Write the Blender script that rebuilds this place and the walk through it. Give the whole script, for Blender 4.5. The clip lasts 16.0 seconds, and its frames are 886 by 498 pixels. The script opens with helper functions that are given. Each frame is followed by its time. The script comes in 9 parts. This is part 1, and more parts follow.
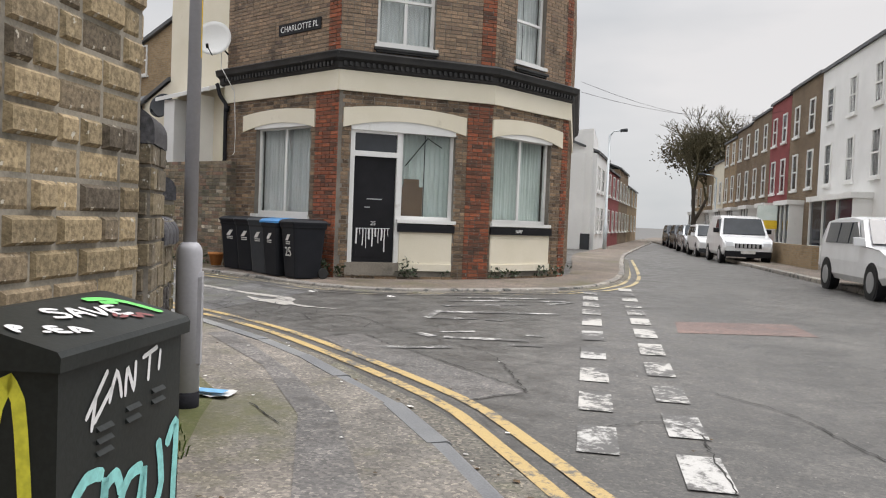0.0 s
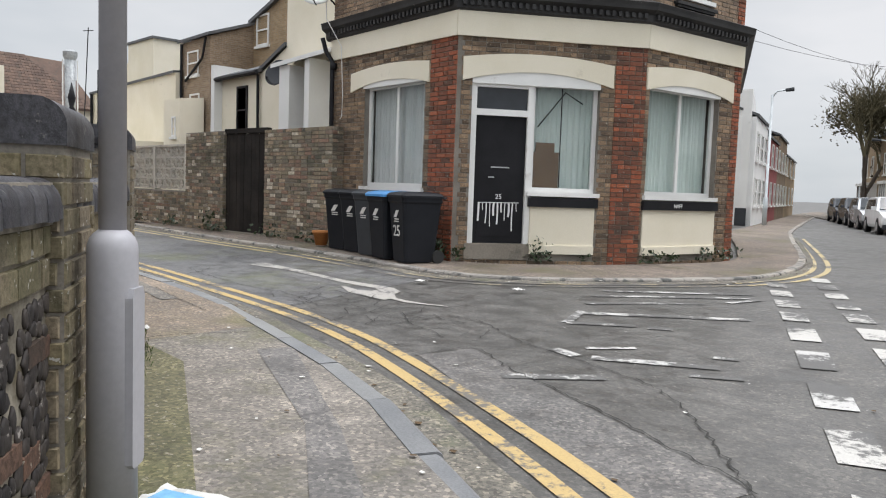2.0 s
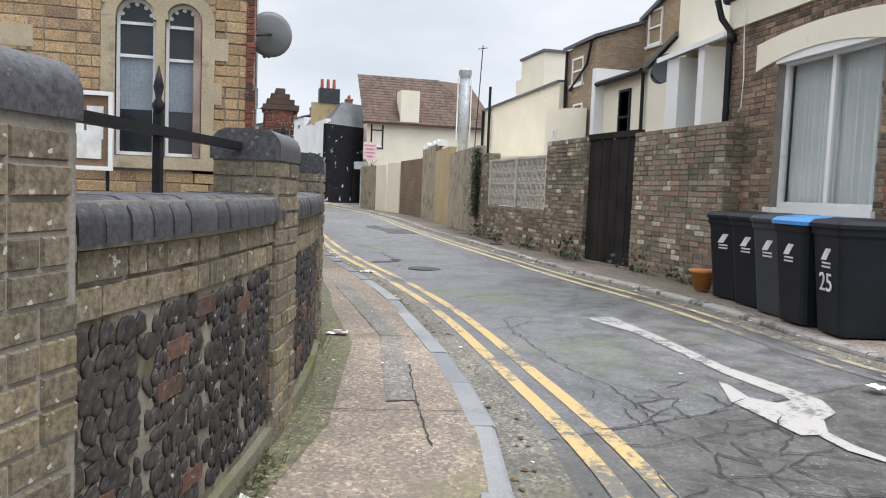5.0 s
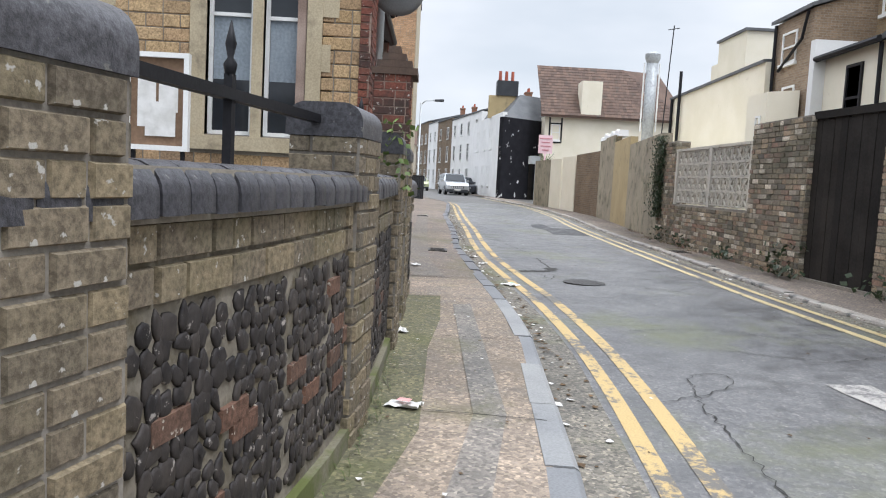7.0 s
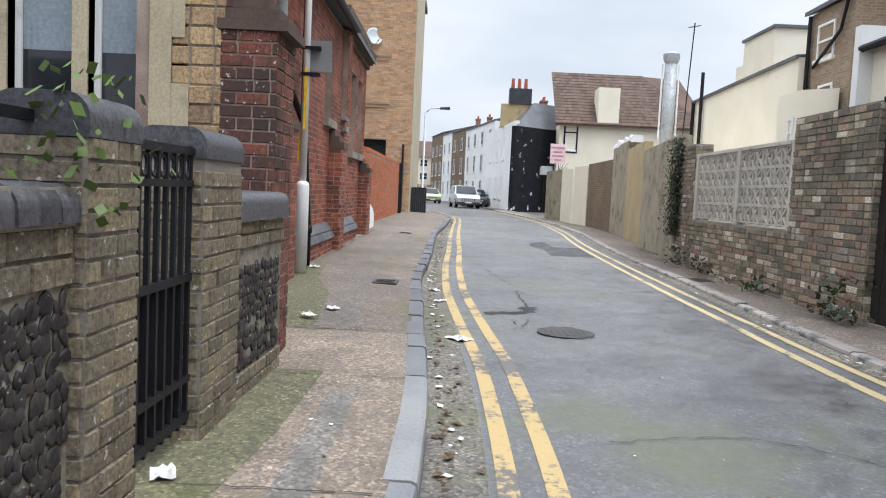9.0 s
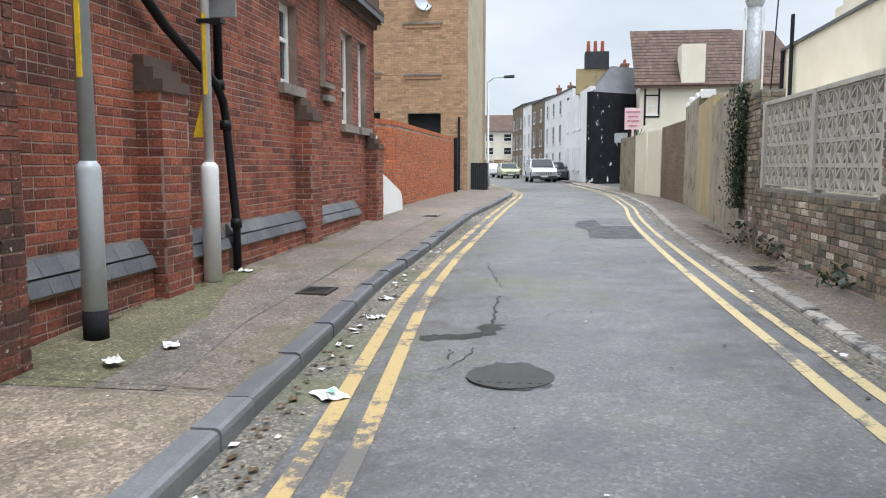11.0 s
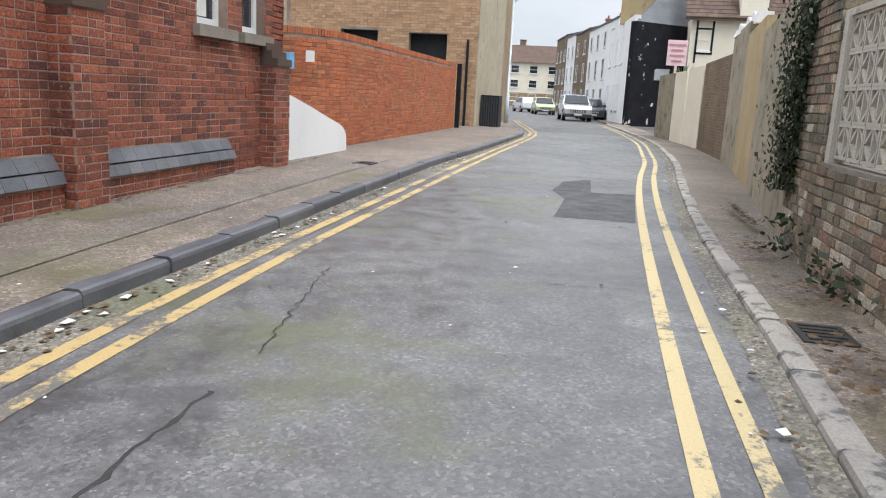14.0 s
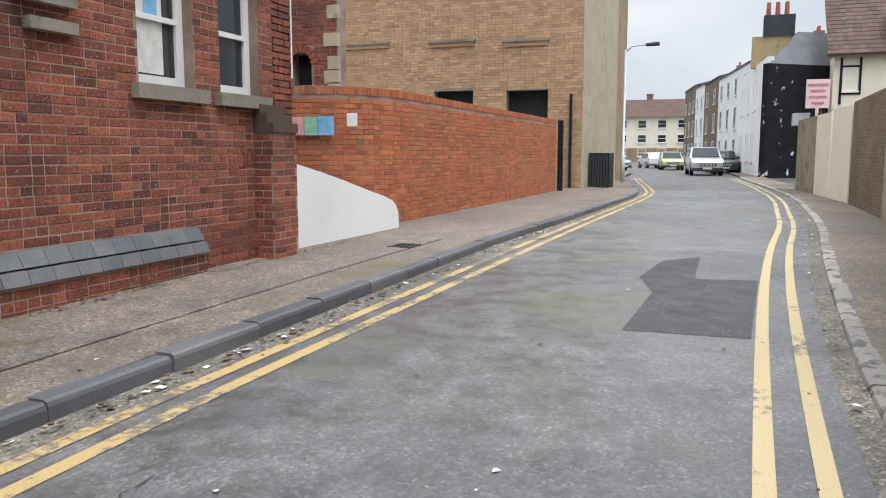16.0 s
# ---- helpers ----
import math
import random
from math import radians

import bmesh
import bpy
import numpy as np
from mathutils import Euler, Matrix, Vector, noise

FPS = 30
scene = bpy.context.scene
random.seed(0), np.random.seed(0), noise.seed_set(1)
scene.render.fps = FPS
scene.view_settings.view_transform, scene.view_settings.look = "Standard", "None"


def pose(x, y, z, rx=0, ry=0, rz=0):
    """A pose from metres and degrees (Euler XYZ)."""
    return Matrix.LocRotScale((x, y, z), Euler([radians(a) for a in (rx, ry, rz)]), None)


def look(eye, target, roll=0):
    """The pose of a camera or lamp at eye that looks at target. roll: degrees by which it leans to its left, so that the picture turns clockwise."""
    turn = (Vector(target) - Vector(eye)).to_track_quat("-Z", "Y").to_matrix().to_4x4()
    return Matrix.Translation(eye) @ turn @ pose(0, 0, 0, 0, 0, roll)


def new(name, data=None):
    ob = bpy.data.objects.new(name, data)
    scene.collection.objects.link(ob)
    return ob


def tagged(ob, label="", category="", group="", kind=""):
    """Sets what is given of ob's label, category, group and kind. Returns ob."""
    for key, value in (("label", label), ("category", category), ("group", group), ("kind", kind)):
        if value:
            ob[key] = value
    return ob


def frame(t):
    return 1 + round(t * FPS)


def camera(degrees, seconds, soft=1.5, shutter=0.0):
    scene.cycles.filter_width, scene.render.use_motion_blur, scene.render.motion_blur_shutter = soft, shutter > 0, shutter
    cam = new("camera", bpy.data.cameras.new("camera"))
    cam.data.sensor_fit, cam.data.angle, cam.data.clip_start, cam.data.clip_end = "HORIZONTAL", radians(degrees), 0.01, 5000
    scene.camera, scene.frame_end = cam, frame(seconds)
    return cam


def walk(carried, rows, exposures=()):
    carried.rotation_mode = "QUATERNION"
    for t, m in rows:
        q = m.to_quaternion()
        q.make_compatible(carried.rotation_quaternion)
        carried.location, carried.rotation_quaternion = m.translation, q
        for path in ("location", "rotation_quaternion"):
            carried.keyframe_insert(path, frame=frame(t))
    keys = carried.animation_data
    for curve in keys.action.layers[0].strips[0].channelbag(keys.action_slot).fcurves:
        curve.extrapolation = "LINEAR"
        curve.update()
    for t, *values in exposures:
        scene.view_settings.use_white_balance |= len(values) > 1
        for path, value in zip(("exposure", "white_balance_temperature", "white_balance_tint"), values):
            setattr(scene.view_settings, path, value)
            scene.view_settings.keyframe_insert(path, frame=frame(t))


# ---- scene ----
cam = camera(59.5, 16.0, 1.1)
METRES, EYE, TILT, LEAN, TURN = 22.5, 1.33, 0.0, 0.0, 37.0
ROWS = [
    (0.0, 0.0, 0.0, 0.0, 0.09, -2.18, -2.29),
    (0.5, -0.0009, 0.0297, -0.0022, 0.27, -3.95, -1.53),
    (1.0, -0.0039, 0.0589, -0.004, 2.04, -5.32, -0.98),
    (1.5, -0.0046, 0.0867, -0.0019, 5.14, -5.15, -1.32),
    (2.0, -0.0055, 0.1127, -0.0017, 9.82, -4.42, -1.96),
    (2.5, -0.0091, 0.139, -0.0012, 15.55, -3.64, -2.47),
    (3.0, -0.0131, 0.1653, -0.0009, 22.23, -1.11, -3.16),
    (3.5, -0.0212, 0.1935, -0.0, 26.68, -2.71, -3.69),
    (4.0, -0.0276, 0.2237, -0.0006, 31.22, -3.77, -3.29),
    (4.5, -0.0391, 0.2521, 0.0003, 34.23, -4.21, -3.23),
    (5.0, -0.0509, 0.2781, -0.0, 38.66, -4.25, -2.29),
    (7.5, -0.1362, 0.4003, -0.0027, 53.12, -5.12, -3.08),
    (8.0, -0.1548, 0.4266, -0.0014, 53.51, -5.0, -2.8),
    (8.5, -0.1718, 0.4531, -0.0027, 53.93, -4.79, -2.65),
    (9.0, -0.1895, 0.4819, -0.0007, 53.65, -4.25, -2.73),
    (11.5, -0.2662, 0.6263, 0.0003, 64.91, -7.72, 0.67),
    (12.0, -0.2902, 0.6543, 0.0011, 69.73, -8.66, 0.11),
    (12.5, -0.3079, 0.6821, 0.0014, 68.23, -8.36, 1.27),
    (13.0, -0.3317, 0.7088, 0.0017, 64.35, -9.38, 1.08),
    (13.5, -0.3522, 0.7358, 0.0011, 63.68, -13.14, -1.7),
    (14.0, -0.3759, 0.7586, 0.0026, 64.02, -11.28, -3.02),
    (14.5, -0.3967, 0.7806, 0.0042, 65.23, -8.13, -3.21),
    (15.0, -0.4223, 0.802, 0.0061, 67.5, -5.83, -2.58),
    (15.5, -0.4433, 0.8267, 0.0039, 70.7, -5.64, -1.18),
    (16.0, -0.469, 0.8496, 0.0037, 73.48, -6.98, 0.01),
]
EXPOSURES = [(0.0, 0.38, 6900, 14), (3.0, 0.54, 6500, 12), (4.5, 0.7, 6450, 13), (8.5, 0.77, 6250, 13), (12.0, 0.73, 6250, 11), (14.0, 0.73, 6400, 13), (16.0, 0.65, 6450, 13)]
walk(cam, [(t, pose(0, 0, EYE, TILT, LEAN, TURN) @ pose(METRES * x, METRES * y, METRES * z, 90 + pitch, roll, yaw)) for t, x, y, z, yaw, pitch, roll in ROWS], EXPOSURES)

# ---------------------------------------------------------------- light
world = bpy.data.worlds.new("overcast_sky")
scene.world = world
world.use_nodes = True
wn, wl = world.node_tree.nodes, world.node_tree.links
wn.clear()
w_out = wn.new("ShaderNodeOutputWorld")
w_bg = wn.new("ShaderNodeBackground")
w_sky = wn.new("ShaderNodeTexSky")
w_sky.sky_type, w_sky.sun_disc = "NISHITA", False
w_sky.sun_elevation, w_sky.sun_rotation = radians(48), radians(200)
w_tc = wn.new("ShaderNodeTexCoord")
w_map = wn.new("ShaderNodeMapping")
w_map.inputs["Scale"].default_value = (1.0, 1.0, 3.2)
w_noise = wn.new("ShaderNodeTexNoise")
w_noise.inputs["Scale"].default_value, w_noise.inputs["Detail"].default_value, w_noise.inputs["Roughness"].default_value = 1.7, 5.0, 0.5
w_ramp = wn.new("ShaderNodeValToRGB")
w_ramp.color_ramp.elements[0].position, w_ramp.color_ramp.elements[0].color = 0.34, (5.0, 5.6, 6.08, 1)
w_ramp.color_ramp.elements[1].position, w_ramp.color_ramp.elements[1].color = 0.66, (7.6, 7.87, 8.12, 1)
w_mix = wn.new("ShaderNodeMixRGB")
w_mix.inputs["Fac"].default_value = 0.93
# an overcast sky: three times as bright overhead as at the horizon
w_sep = wn.new("ShaderNodeSeparateXYZ")
wl.new(w_tc.outputs["Generated"], w_sep.inputs["Vector"])
w_grad = wn.new("ShaderNodeMapRange")
w_grad.inputs["From Min"].default_value, w_grad.inputs["From Max"].default_value = 0.25, 1.0
w_grad.inputs["To Min"].default_value, w_grad.inputs["To Max"].default_value = 1.0, 3.2
wl.new(w_sep.outputs["Z"], w_grad.inputs["Value"])
w_mul = wn.new("ShaderNodeVectorMath")
w_mul.operation = "SCALE"
wl.new(w_ramp.outputs["Color"], w_mul.inputs["Vector"])
wl.new(w_grad.outputs["Result"], w_mul.inputs["Scale"])
wl.new(w_tc.outputs["Generated"], w_map.inputs["Vector"])
wl.new(w_map.outputs["Vector"], w_noise.inputs["Vector"])
wl.new(w_noise.outputs["Fac"], w_ramp.inputs["Fac"])
wl.new(w_sky.outputs["Color"], w_mix.inputs["Color1"])
wl.new(w_mul.outputs["Vector"], w_mix.inputs["Color2"])
wl.new(w_mix.outputs["Color"], w_bg.inputs["Color"])
w_bg.inputs["Strength"].default_value = 0.08
wl.new(w_bg.outputs["Background"], w_out.inputs["Surface"])
sun = new("sun", bpy.data.lights.new("sun", "SUN"))
sun.data.energy, sun.data.angle, sun.data.color = 1.5, radians(28), (0.98, 0.99, 1.0)
sun.matrix_world = look((0, 0, 60), (0 - 8, 0 - 9, 60 - 26))


# ---------------------------------------------------------------- materials
def nodes_of(name):
    m = bpy.data.materials.new(name)
    m.use_nodes = True
    nt = m.node_tree
    return m, nt, nt.nodes, nt.links, nt.nodes["Principled BSDF"]


def noise_node(nt, scale, detail=4.0, rough=0.55, vec=None):
    n = nt.nodes.new("ShaderNodeTexNoise")
    n.inputs["Scale"].default_value, n.inputs["Detail"].default_value, n.inputs["Roughness"].default_value = scale, detail, rough
    if vec is None:
        vec = nt.nodes.new("ShaderNodeTexCoord").outputs["Object"]
    nt.links.new(vec, n.inputs["Vector"])
    return n.outputs["Fac"]


def ramp_node(nt, fac, stops):
    r = nt.nodes.new("ShaderNodeValToRGB")
    while len(r.color_ramp.elements) < len(stops):
        r.color_ramp.elements.new(0.5)
    for e, (p, c) in zip(r.color_ramp.elements, stops):
        e.position = p
        e.color = (*c, 1) if len(c) == 3 else c
    nt.links.new(fac, r.inputs["Fac"])
    return r.outputs["Color"]


def mix_node(nt, fac, a, b, blend="MIX"):
    n = nt.nodes.new("ShaderNodeMixRGB")
    n.blend_type = blend
    for key, v in (("Fac", fac), ("Color1", a), ("Color2", b)):
        if isinstance(v, bpy.types.NodeSocket):
            nt.links.new(v, n.inputs[key])
        elif key == "Fac":
            n.inputs[key].default_value = v
        else:
            n.inputs[key].default_value = (*v, 1)
    return n.outputs["Color"]


def bump_node(nt, height, strength, dist=0.01):
    b = nt.nodes.new("ShaderNodeBump")
    b.inputs["Strength"].default_value, b.inputs["Distance"].default_value = strength, dist
    nt.links.new(height, b.inputs["Height"])
    return b.outputs["Normal"]


def surface(name, c1, c2, fine=60.0, coarse=1.2, rough=0.8, bump=0.3, metal=0.0, stain=None, stain_at=(0.55, 0.7), island=0.0, obj=0.0, spec=0.4, stain_scale=2.5):
    """Paint, stone, render or metal with grain, broad variation, stains and, where asked, a shade of its own for each piece."""
    m, nt, ns, ls, p = nodes_of(name)
    f, c = noise_node(nt, fine, 3.0), noise_node(nt, coarse, 5.0)
    grain = 0.1 if min(c1) > 0.37 else 0.4
    mid = tuple((a + b) / 2 for a, b in zip(c1, c2))
    col = mix_node(nt, ramp_node(nt, c, [(0.38, (0, 0, 0)), (0.62, (1, 1, 1))]), c1, c2)
    col = mix_node(nt, grain, col, ramp_node(nt, f, [(0.38, tuple(v * 0.7 for v in mid)), (0.62, tuple(min(1, v * 1.25) for v in mid))]))
    if island:
        g = ns.new("ShaderNodeNewGeometry")
        col = mix_node(nt, island, col, ramp_node(nt, g.outputs["Random Per Island"], [(0.0, (0.45, 0.45, 0.47)), (0.5, (0.9, 0.9, 0.9)), (1.0, (1.25, 1.2, 1.1))]), "MULTIPLY")
    if obj:
        o = ns.new("ShaderNodeObjectInfo")
        col = mix_node(nt, obj, col, ramp_node(nt, o.outputs["Random"], [(0.0, (0.5, 0.5, 0.52)), (0.5, (0.9, 0.9, 0.9)), (1.0, (1.25, 1.2, 1.1))]), "MULTIPLY")
    if stain:
        s = noise_node(nt, stain_scale, 6.0, 0.65)
        col = mix_node(nt, ramp_node(nt, s, [(stain_at[0], (0, 0, 0)), (stain_at[1], (1, 1, 1))]), col, stain)
    ls.new(col, p.inputs["Base Color"])
    p.inputs["Roughness"].default_value, p.inputs["Metallic"].default_value = rough, metal
    p.inputs["Specular IOR Level"].default_value = spec
    if bump:
        ls.new(bump_node(nt, f, bump, 0.004), p.inputs["Normal"])
    return m


def brick_pieces(name, tones, rough=0.88, grime=(0.03, 0.028, 0.025), grime_at=(0.55, 0.75), speck=None, grime_amt=0.8):
    """Bricks that are pieces of geometry: a tone for each from its own random number, grain, soot and lime specks."""
    m, nt, ns, ls, p = nodes_of(name)
    g, o = ns.new("ShaderNodeNewGeometry"), ns.new("ShaderNodeObjectInfo")
    add = ns.new("ShaderNodeMath")
    add.operation = "ADD"
    ls.new(g.outputs["Random Per Island"], add.inputs[0])
    ls.new(o.outputs["Random"], add.inputs[1])
    fr = ns.new("ShaderNodeMath")
    fr.operation = "FRACT"
    ls.new(add.outputs[0], fr.inputs[0])
    col = ramp_node(nt, fr.outputs[0], [(i / (len(tones) - 1), t) for i, t in enumerate(tones)])
    f = noise_node(nt, 45.0, 5.0, 0.7)
    col = mix_node(nt, 0.7, col, ramp_node(nt, f, [(0.38, (0.45, 0.45, 0.45)), (0.62, (1.5, 1.5, 1.5))]), "MULTIPLY")
    gr = noise_node(nt, 1.3, 7.0, 0.7)
    k = ramp_node(nt, gr, [(grime_at[0], (0, 0, 0)), (grime_at[1], (grime_amt,) * 3)])
    col = mix_node(nt, k, col, grime)
    if speck:
        sp = noise_node(nt, 26.0, 3.0, 0.6)
        col = mix_node(nt, ramp_node(nt, sp, [(0.645, (0, 0, 0)), (0.68, (1, 1, 1))]), col, speck)
    ls.new(col, p.inputs["Base Color"])
    p.inputs["Roughness"].default_value = rough
    p.inputs["Specular IOR Level"].default_value = 0.3
    ls.new(bump_node(nt, f, 0.6, 0.006), p.inputs["Normal"])
    return m


def brick_pattern(name, tones, mortar, bw=0.23, bh=0.076, rough=0.9):
    """Brickwork too far off for pieces of its own, laid out in metres along the wall."""
    m, nt, ns, ls, p = nodes_of(name)
    uv = ns.new("ShaderNodeUVMap")
    b = ns.new("ShaderNodeTexBrick")
    b.inputs["Scale"].default_value, b.inputs["Brick Width"].default_value, b.inputs["Row Height"].default_value = 1.0, bw, bh
    b.inputs["Mortar Size"].default_value, b.inputs["Bias"].default_value = 0.008, -0.1
    b.inputs["Color1"].default_value, b.inputs["Color2"].default_value, b.inputs["Mortar"].default_value = (*tones[0], 1), (*tones[1], 1), (*mortar, 1)
    ls.new(uv.outputs["UV"], b.inputs["Vector"])
    f, c = noise_node(nt, 18.0, 5.0, 0.7), noise_node(nt, 0.7, 5.0)
    col = mix_node(nt, 0.7, b.outputs["Color"], ramp_node(nt, f, [(0.3, (0.6, 0.6, 0.6)), (0.7, (1.25, 1.25, 1.25))]), "MULTIPLY")
    col = mix_node(nt, 0.6, col, ramp_node(nt, c, [(0.3, (0.6, 0.6, 0.6)), (0.7, (1.2, 1.2, 1.2))]), "MULTIPLY")
    ls.new(col, p.inputs["Base Color"])
    p.inputs["Roughness"].default_value = rough
    p.inputs["Specular IOR Level"].default_value = 0.25
    ls.new(bump_node(nt, b.outputs["Fac"], -0.5, 0.008), p.inputs["Normal"])
    return m


def asphalt(name, c1, c2, patch, moss=None, rough=0.62, chips=(0.32, 0.3, 0.28), chip_at=0.7, stone=55.0, amount=0.8):
    """Tarmac or concrete: stones of many shades, worn and dark places, moss, and pale chips."""
    m, nt, ns, ls, p = nodes_of(name)
    vec = ns.new("ShaderNodeTexCoord").outputs["Object"]
    vo = ns.new("ShaderNodeTexVoronoi")
    vo.inputs["Scale"].default_value = stone
    ls.new(vec, vo.inputs["Vector"])
    bw = ns.new("ShaderNodeSeparateColor")
    ls.new(vo.outputs["Color"], bw.inputs["Color"])
    ag, mid, big = noise_node(nt, 150.0, 3.0, 0.7), noise_node(nt, 3.5, 7.0, 0.7), noise_node(nt, 0.4, 5.0, 0.6)
    col = mix_node(nt, ramp_node(nt, big, [(0.4, (0, 0, 0)), (0.6, (1, 1, 1))]), c1, c2)
    col = mix_node(nt, 0.7, col, ramp_node(nt, mid, [(0.36, (0.62, 0.62, 0.62)), (0.64, (1.35, 1.35, 1.35))]), "MULTIPLY")
    col = mix_node(nt, amount, col, ramp_node(nt, bw.outputs["Red"], [(0.0, (0.5, 0.5, 0.51)), (0.55, (0.95, 0.95, 0.95)), (0.85, (1.2, 1.18, 1.14)), (1.0, (1.9, 1.82, 1.7))]), "MULTIPLY")
    col = mix_node(nt, 0.4, col, ramp_node(nt, ag, [(0.38, (0.6, 0.6, 0.6)), (0.62, (1.35, 1.35, 1.35))]), "MULTIPLY")
    sp = noise_node(nt, 30.0, 2.0, 0.5)
    col = mix_node(nt, ramp_node(nt, sp, [(chip_at, (0, 0, 0)), (chip_at + 0.03, (0.8, 0.8, 0.8))]), col, chips)
    st = noise_node(nt, 1.1, 9.0, 0.75)
    col = mix_node(nt, ramp_node(nt, st, [(0.54, (0, 0, 0)), (0.64, (0.7, 0.7, 0.7))]), col, patch)
    if moss:
        ms = noise_node(nt, 0.6, 9.0, 0.7)
        col = mix_node(nt, ramp_node(nt, ms, [(0.52, (0, 0, 0)), (0.66, (0.75, 0.75, 0.75))]), col, moss)
    ls.new(col, p.inputs["Base Color"])
    ls.new(ramp_node(nt, mid, [(0.36, (rough - 0.18,) * 3), (0.64, (rough + 0.15,) * 3)]), p.inputs["Roughness"])
    p.inputs["Specular IOR Level"].default_value = 0.45
    ls.new(bump_node(nt, bw.outputs["Red"], 0.35, 0.004), p.inputs["Normal"])
    return m


def worn_paint(name, paint, under, wear=0.5, scale=9.0):
    """Road paint that has flaked: the asphalt shows where it has gone."""
    m, nt, ns, ls, p = nodes_of(name)
    a, b, ag = noise_node(nt, scale, 8.0, 0.75), noise_node(nt, 1.1, 3.0), noise_node(nt, 90.0, 3.0, 0.7)
    s = ns.new("ShaderNodeMath")
    s.operation = "ADD"
    ls.new(a, s.inputs[0])
    ls.new(b, s.inputs[1])
    h = ns.new("ShaderNodeMath")
    h.operation, h.inputs[1].default_value = "MULTIPLY", 0.5
    ls.new(s.outputs[0], h.inputs[0])
    k = ramp_node(nt, h.outputs[0], [(wear - 0.02, (1, 1, 1)), (wear + 0.03, (0, 0, 0))])
    col = mix_node(nt, k, under, paint)
    col = mix_node(nt, 0.5, col, ramp_node(nt, ag, [(0.3, (0.7, 0.7, 0.7)), (0.7, (1.2, 1.2, 1.2))]), "MULTIPLY")
    ls.new(col, p.inputs["Base Color"])
    p.inputs["Roughness"].default_value = 0.65
    ls.new(bump_node(nt, ag, 0.4, 0.005), p.inputs["Normal"])
    return m


def glass_pane(name, tint=(0.5, 0.55, 0.56), rough=0.04):
    m, nt, ns, ls, p = nodes_of(name)
    p.inputs["Base Color"].default_value = (*tint, 1)
    p.inputs["Roughness"].default_value = rough
    p.inputs["Transmission Weight"].default_value = 1.0
    p.inputs["IOR"].default_value = 1.3
    return m


M_ROAD = asphalt("road_asphalt", (0.083, 0.08, 0.075), (0.119, 0.114, 0.107), (0.068, 0.065, 0.061), rough=0.55, amount=0.6)
M_LANE = asphalt("lane_asphalt", (0.108, 0.107, 0.109), (0.152, 0.15, 0.149), (0.075, 0.074, 0.075), (0.12, 0.127, 0.07), rough=0.5, amount=0.55)
M_PATCH = asphalt("new_tarmac", (0.0338, 0.0345, 0.0375), (0.0465, 0.0465, 0.048), (0.0263, 0.0263, 0.027), rough=0.6)
M_PATCH_GREY = asphalt("grey_tarmac", (0.13, 0.125, 0.12), (0.165, 0.155, 0.148), (0.1, 0.095, 0.09), rough=0.65)
M_PATCH_PINK = asphalt("pink_tarmac", (0.17, 0.12, 0.108), (0.2, 0.14, 0.125), (0.12, 0.1, 0.095), rough=0.7)
M_PAVE = asphalt("pavement_concrete", (0.207, 0.167, 0.129), (0.277, 0.224, 0.176), (0.149, 0.12, 0.0897), (0.125, 0.122, 0.05), rough=0.75, chips=(0.352, 0.294, 0.244), chip_at=0.64)
M_PAVE_B = asphalt("pavement_tarmac", (0.167, 0.138, 0.115), (0.219, 0.179, 0.149), (0.116, 0.101, 0.0874), (0.116, 0.106, 0.0506), rough=0.8)
M_PAVE_TRENCH = asphalt("pavement_trench_tarmac", (0.155, 0.136, 0.117), (0.2, 0.174, 0.149), (0.11, 0.098, 0.086), (0.112, 0.104, 0.05), rough=0.75)
M_PAVE_G = asphalt("pavement_grey", (0.166, 0.154, 0.138), (0.226, 0.203, 0.179), (0.113, 0.104, 0.0857), (0.105, 0.104, 0.0412), rough=0.75, chips=(0.389, 0.34, 0.298))
M_PAVE_MOSS = asphalt("mossy_paving", (0.12, 0.114, 0.0666), (0.155, 0.144, 0.0872), (0.0777, 0.0724, 0.0435), (0.0836, 0.0966, 0.023), rough=0.85, chips=(0.34, 0.307, 0.24), chip_at=0.66)
M_GUTTER = asphalt("gutter_grit", (0.14, 0.13, 0.112), (0.2, 0.182, 0.15), (0.08, 0.074, 0.062), (0.11, 0.12, 0.06), rough=0.85, amount=1.0)
M_KERB = surface("kerb_granite", (0.176, 0.182, 0.191), (0.255, 0.26, 0.264), 90, 2.0, 0.5, 0.3, obj=0.5, stain=(0.11, 0.11, 0.11), stain_at=(0.6, 0.75))
M_KERB_DARK = surface("kerb_dark_granite", (0.0904, 0.0935, 0.104), (0.144, 0.146, 0.157), 90, 2.0, 0.5, 0.3, obj=0.5, stain=(0.06, 0.06, 0.06), stain_at=(0.6, 0.75))
M_KERB_PALE = surface("kerb_pale_stone", (0.3, 0.275, 0.25), (0.4, 0.37, 0.33), 70, 2.0, 0.75, 0.4, obj=0.5, stain=(0.1, 0.1, 0.095), stain_at=(0.52, 0.6), stain_scale=5)
M_SCREEN = surface("concrete_screen_block", (0.44, 0.41, 0.36), (0.55, 0.52, 0.46), 70, 2.0, 0.85, 0.4, obj=0.25, stain=(0.25, 0.23, 0.19), stain_at=(0.58, 0.7), stain_scale=5)
M_YELLOW = worn_paint("yellow_line", (0.48, 0.345, 0.15), (0.14, 0.13, 0.115), 0.53, 14.0)
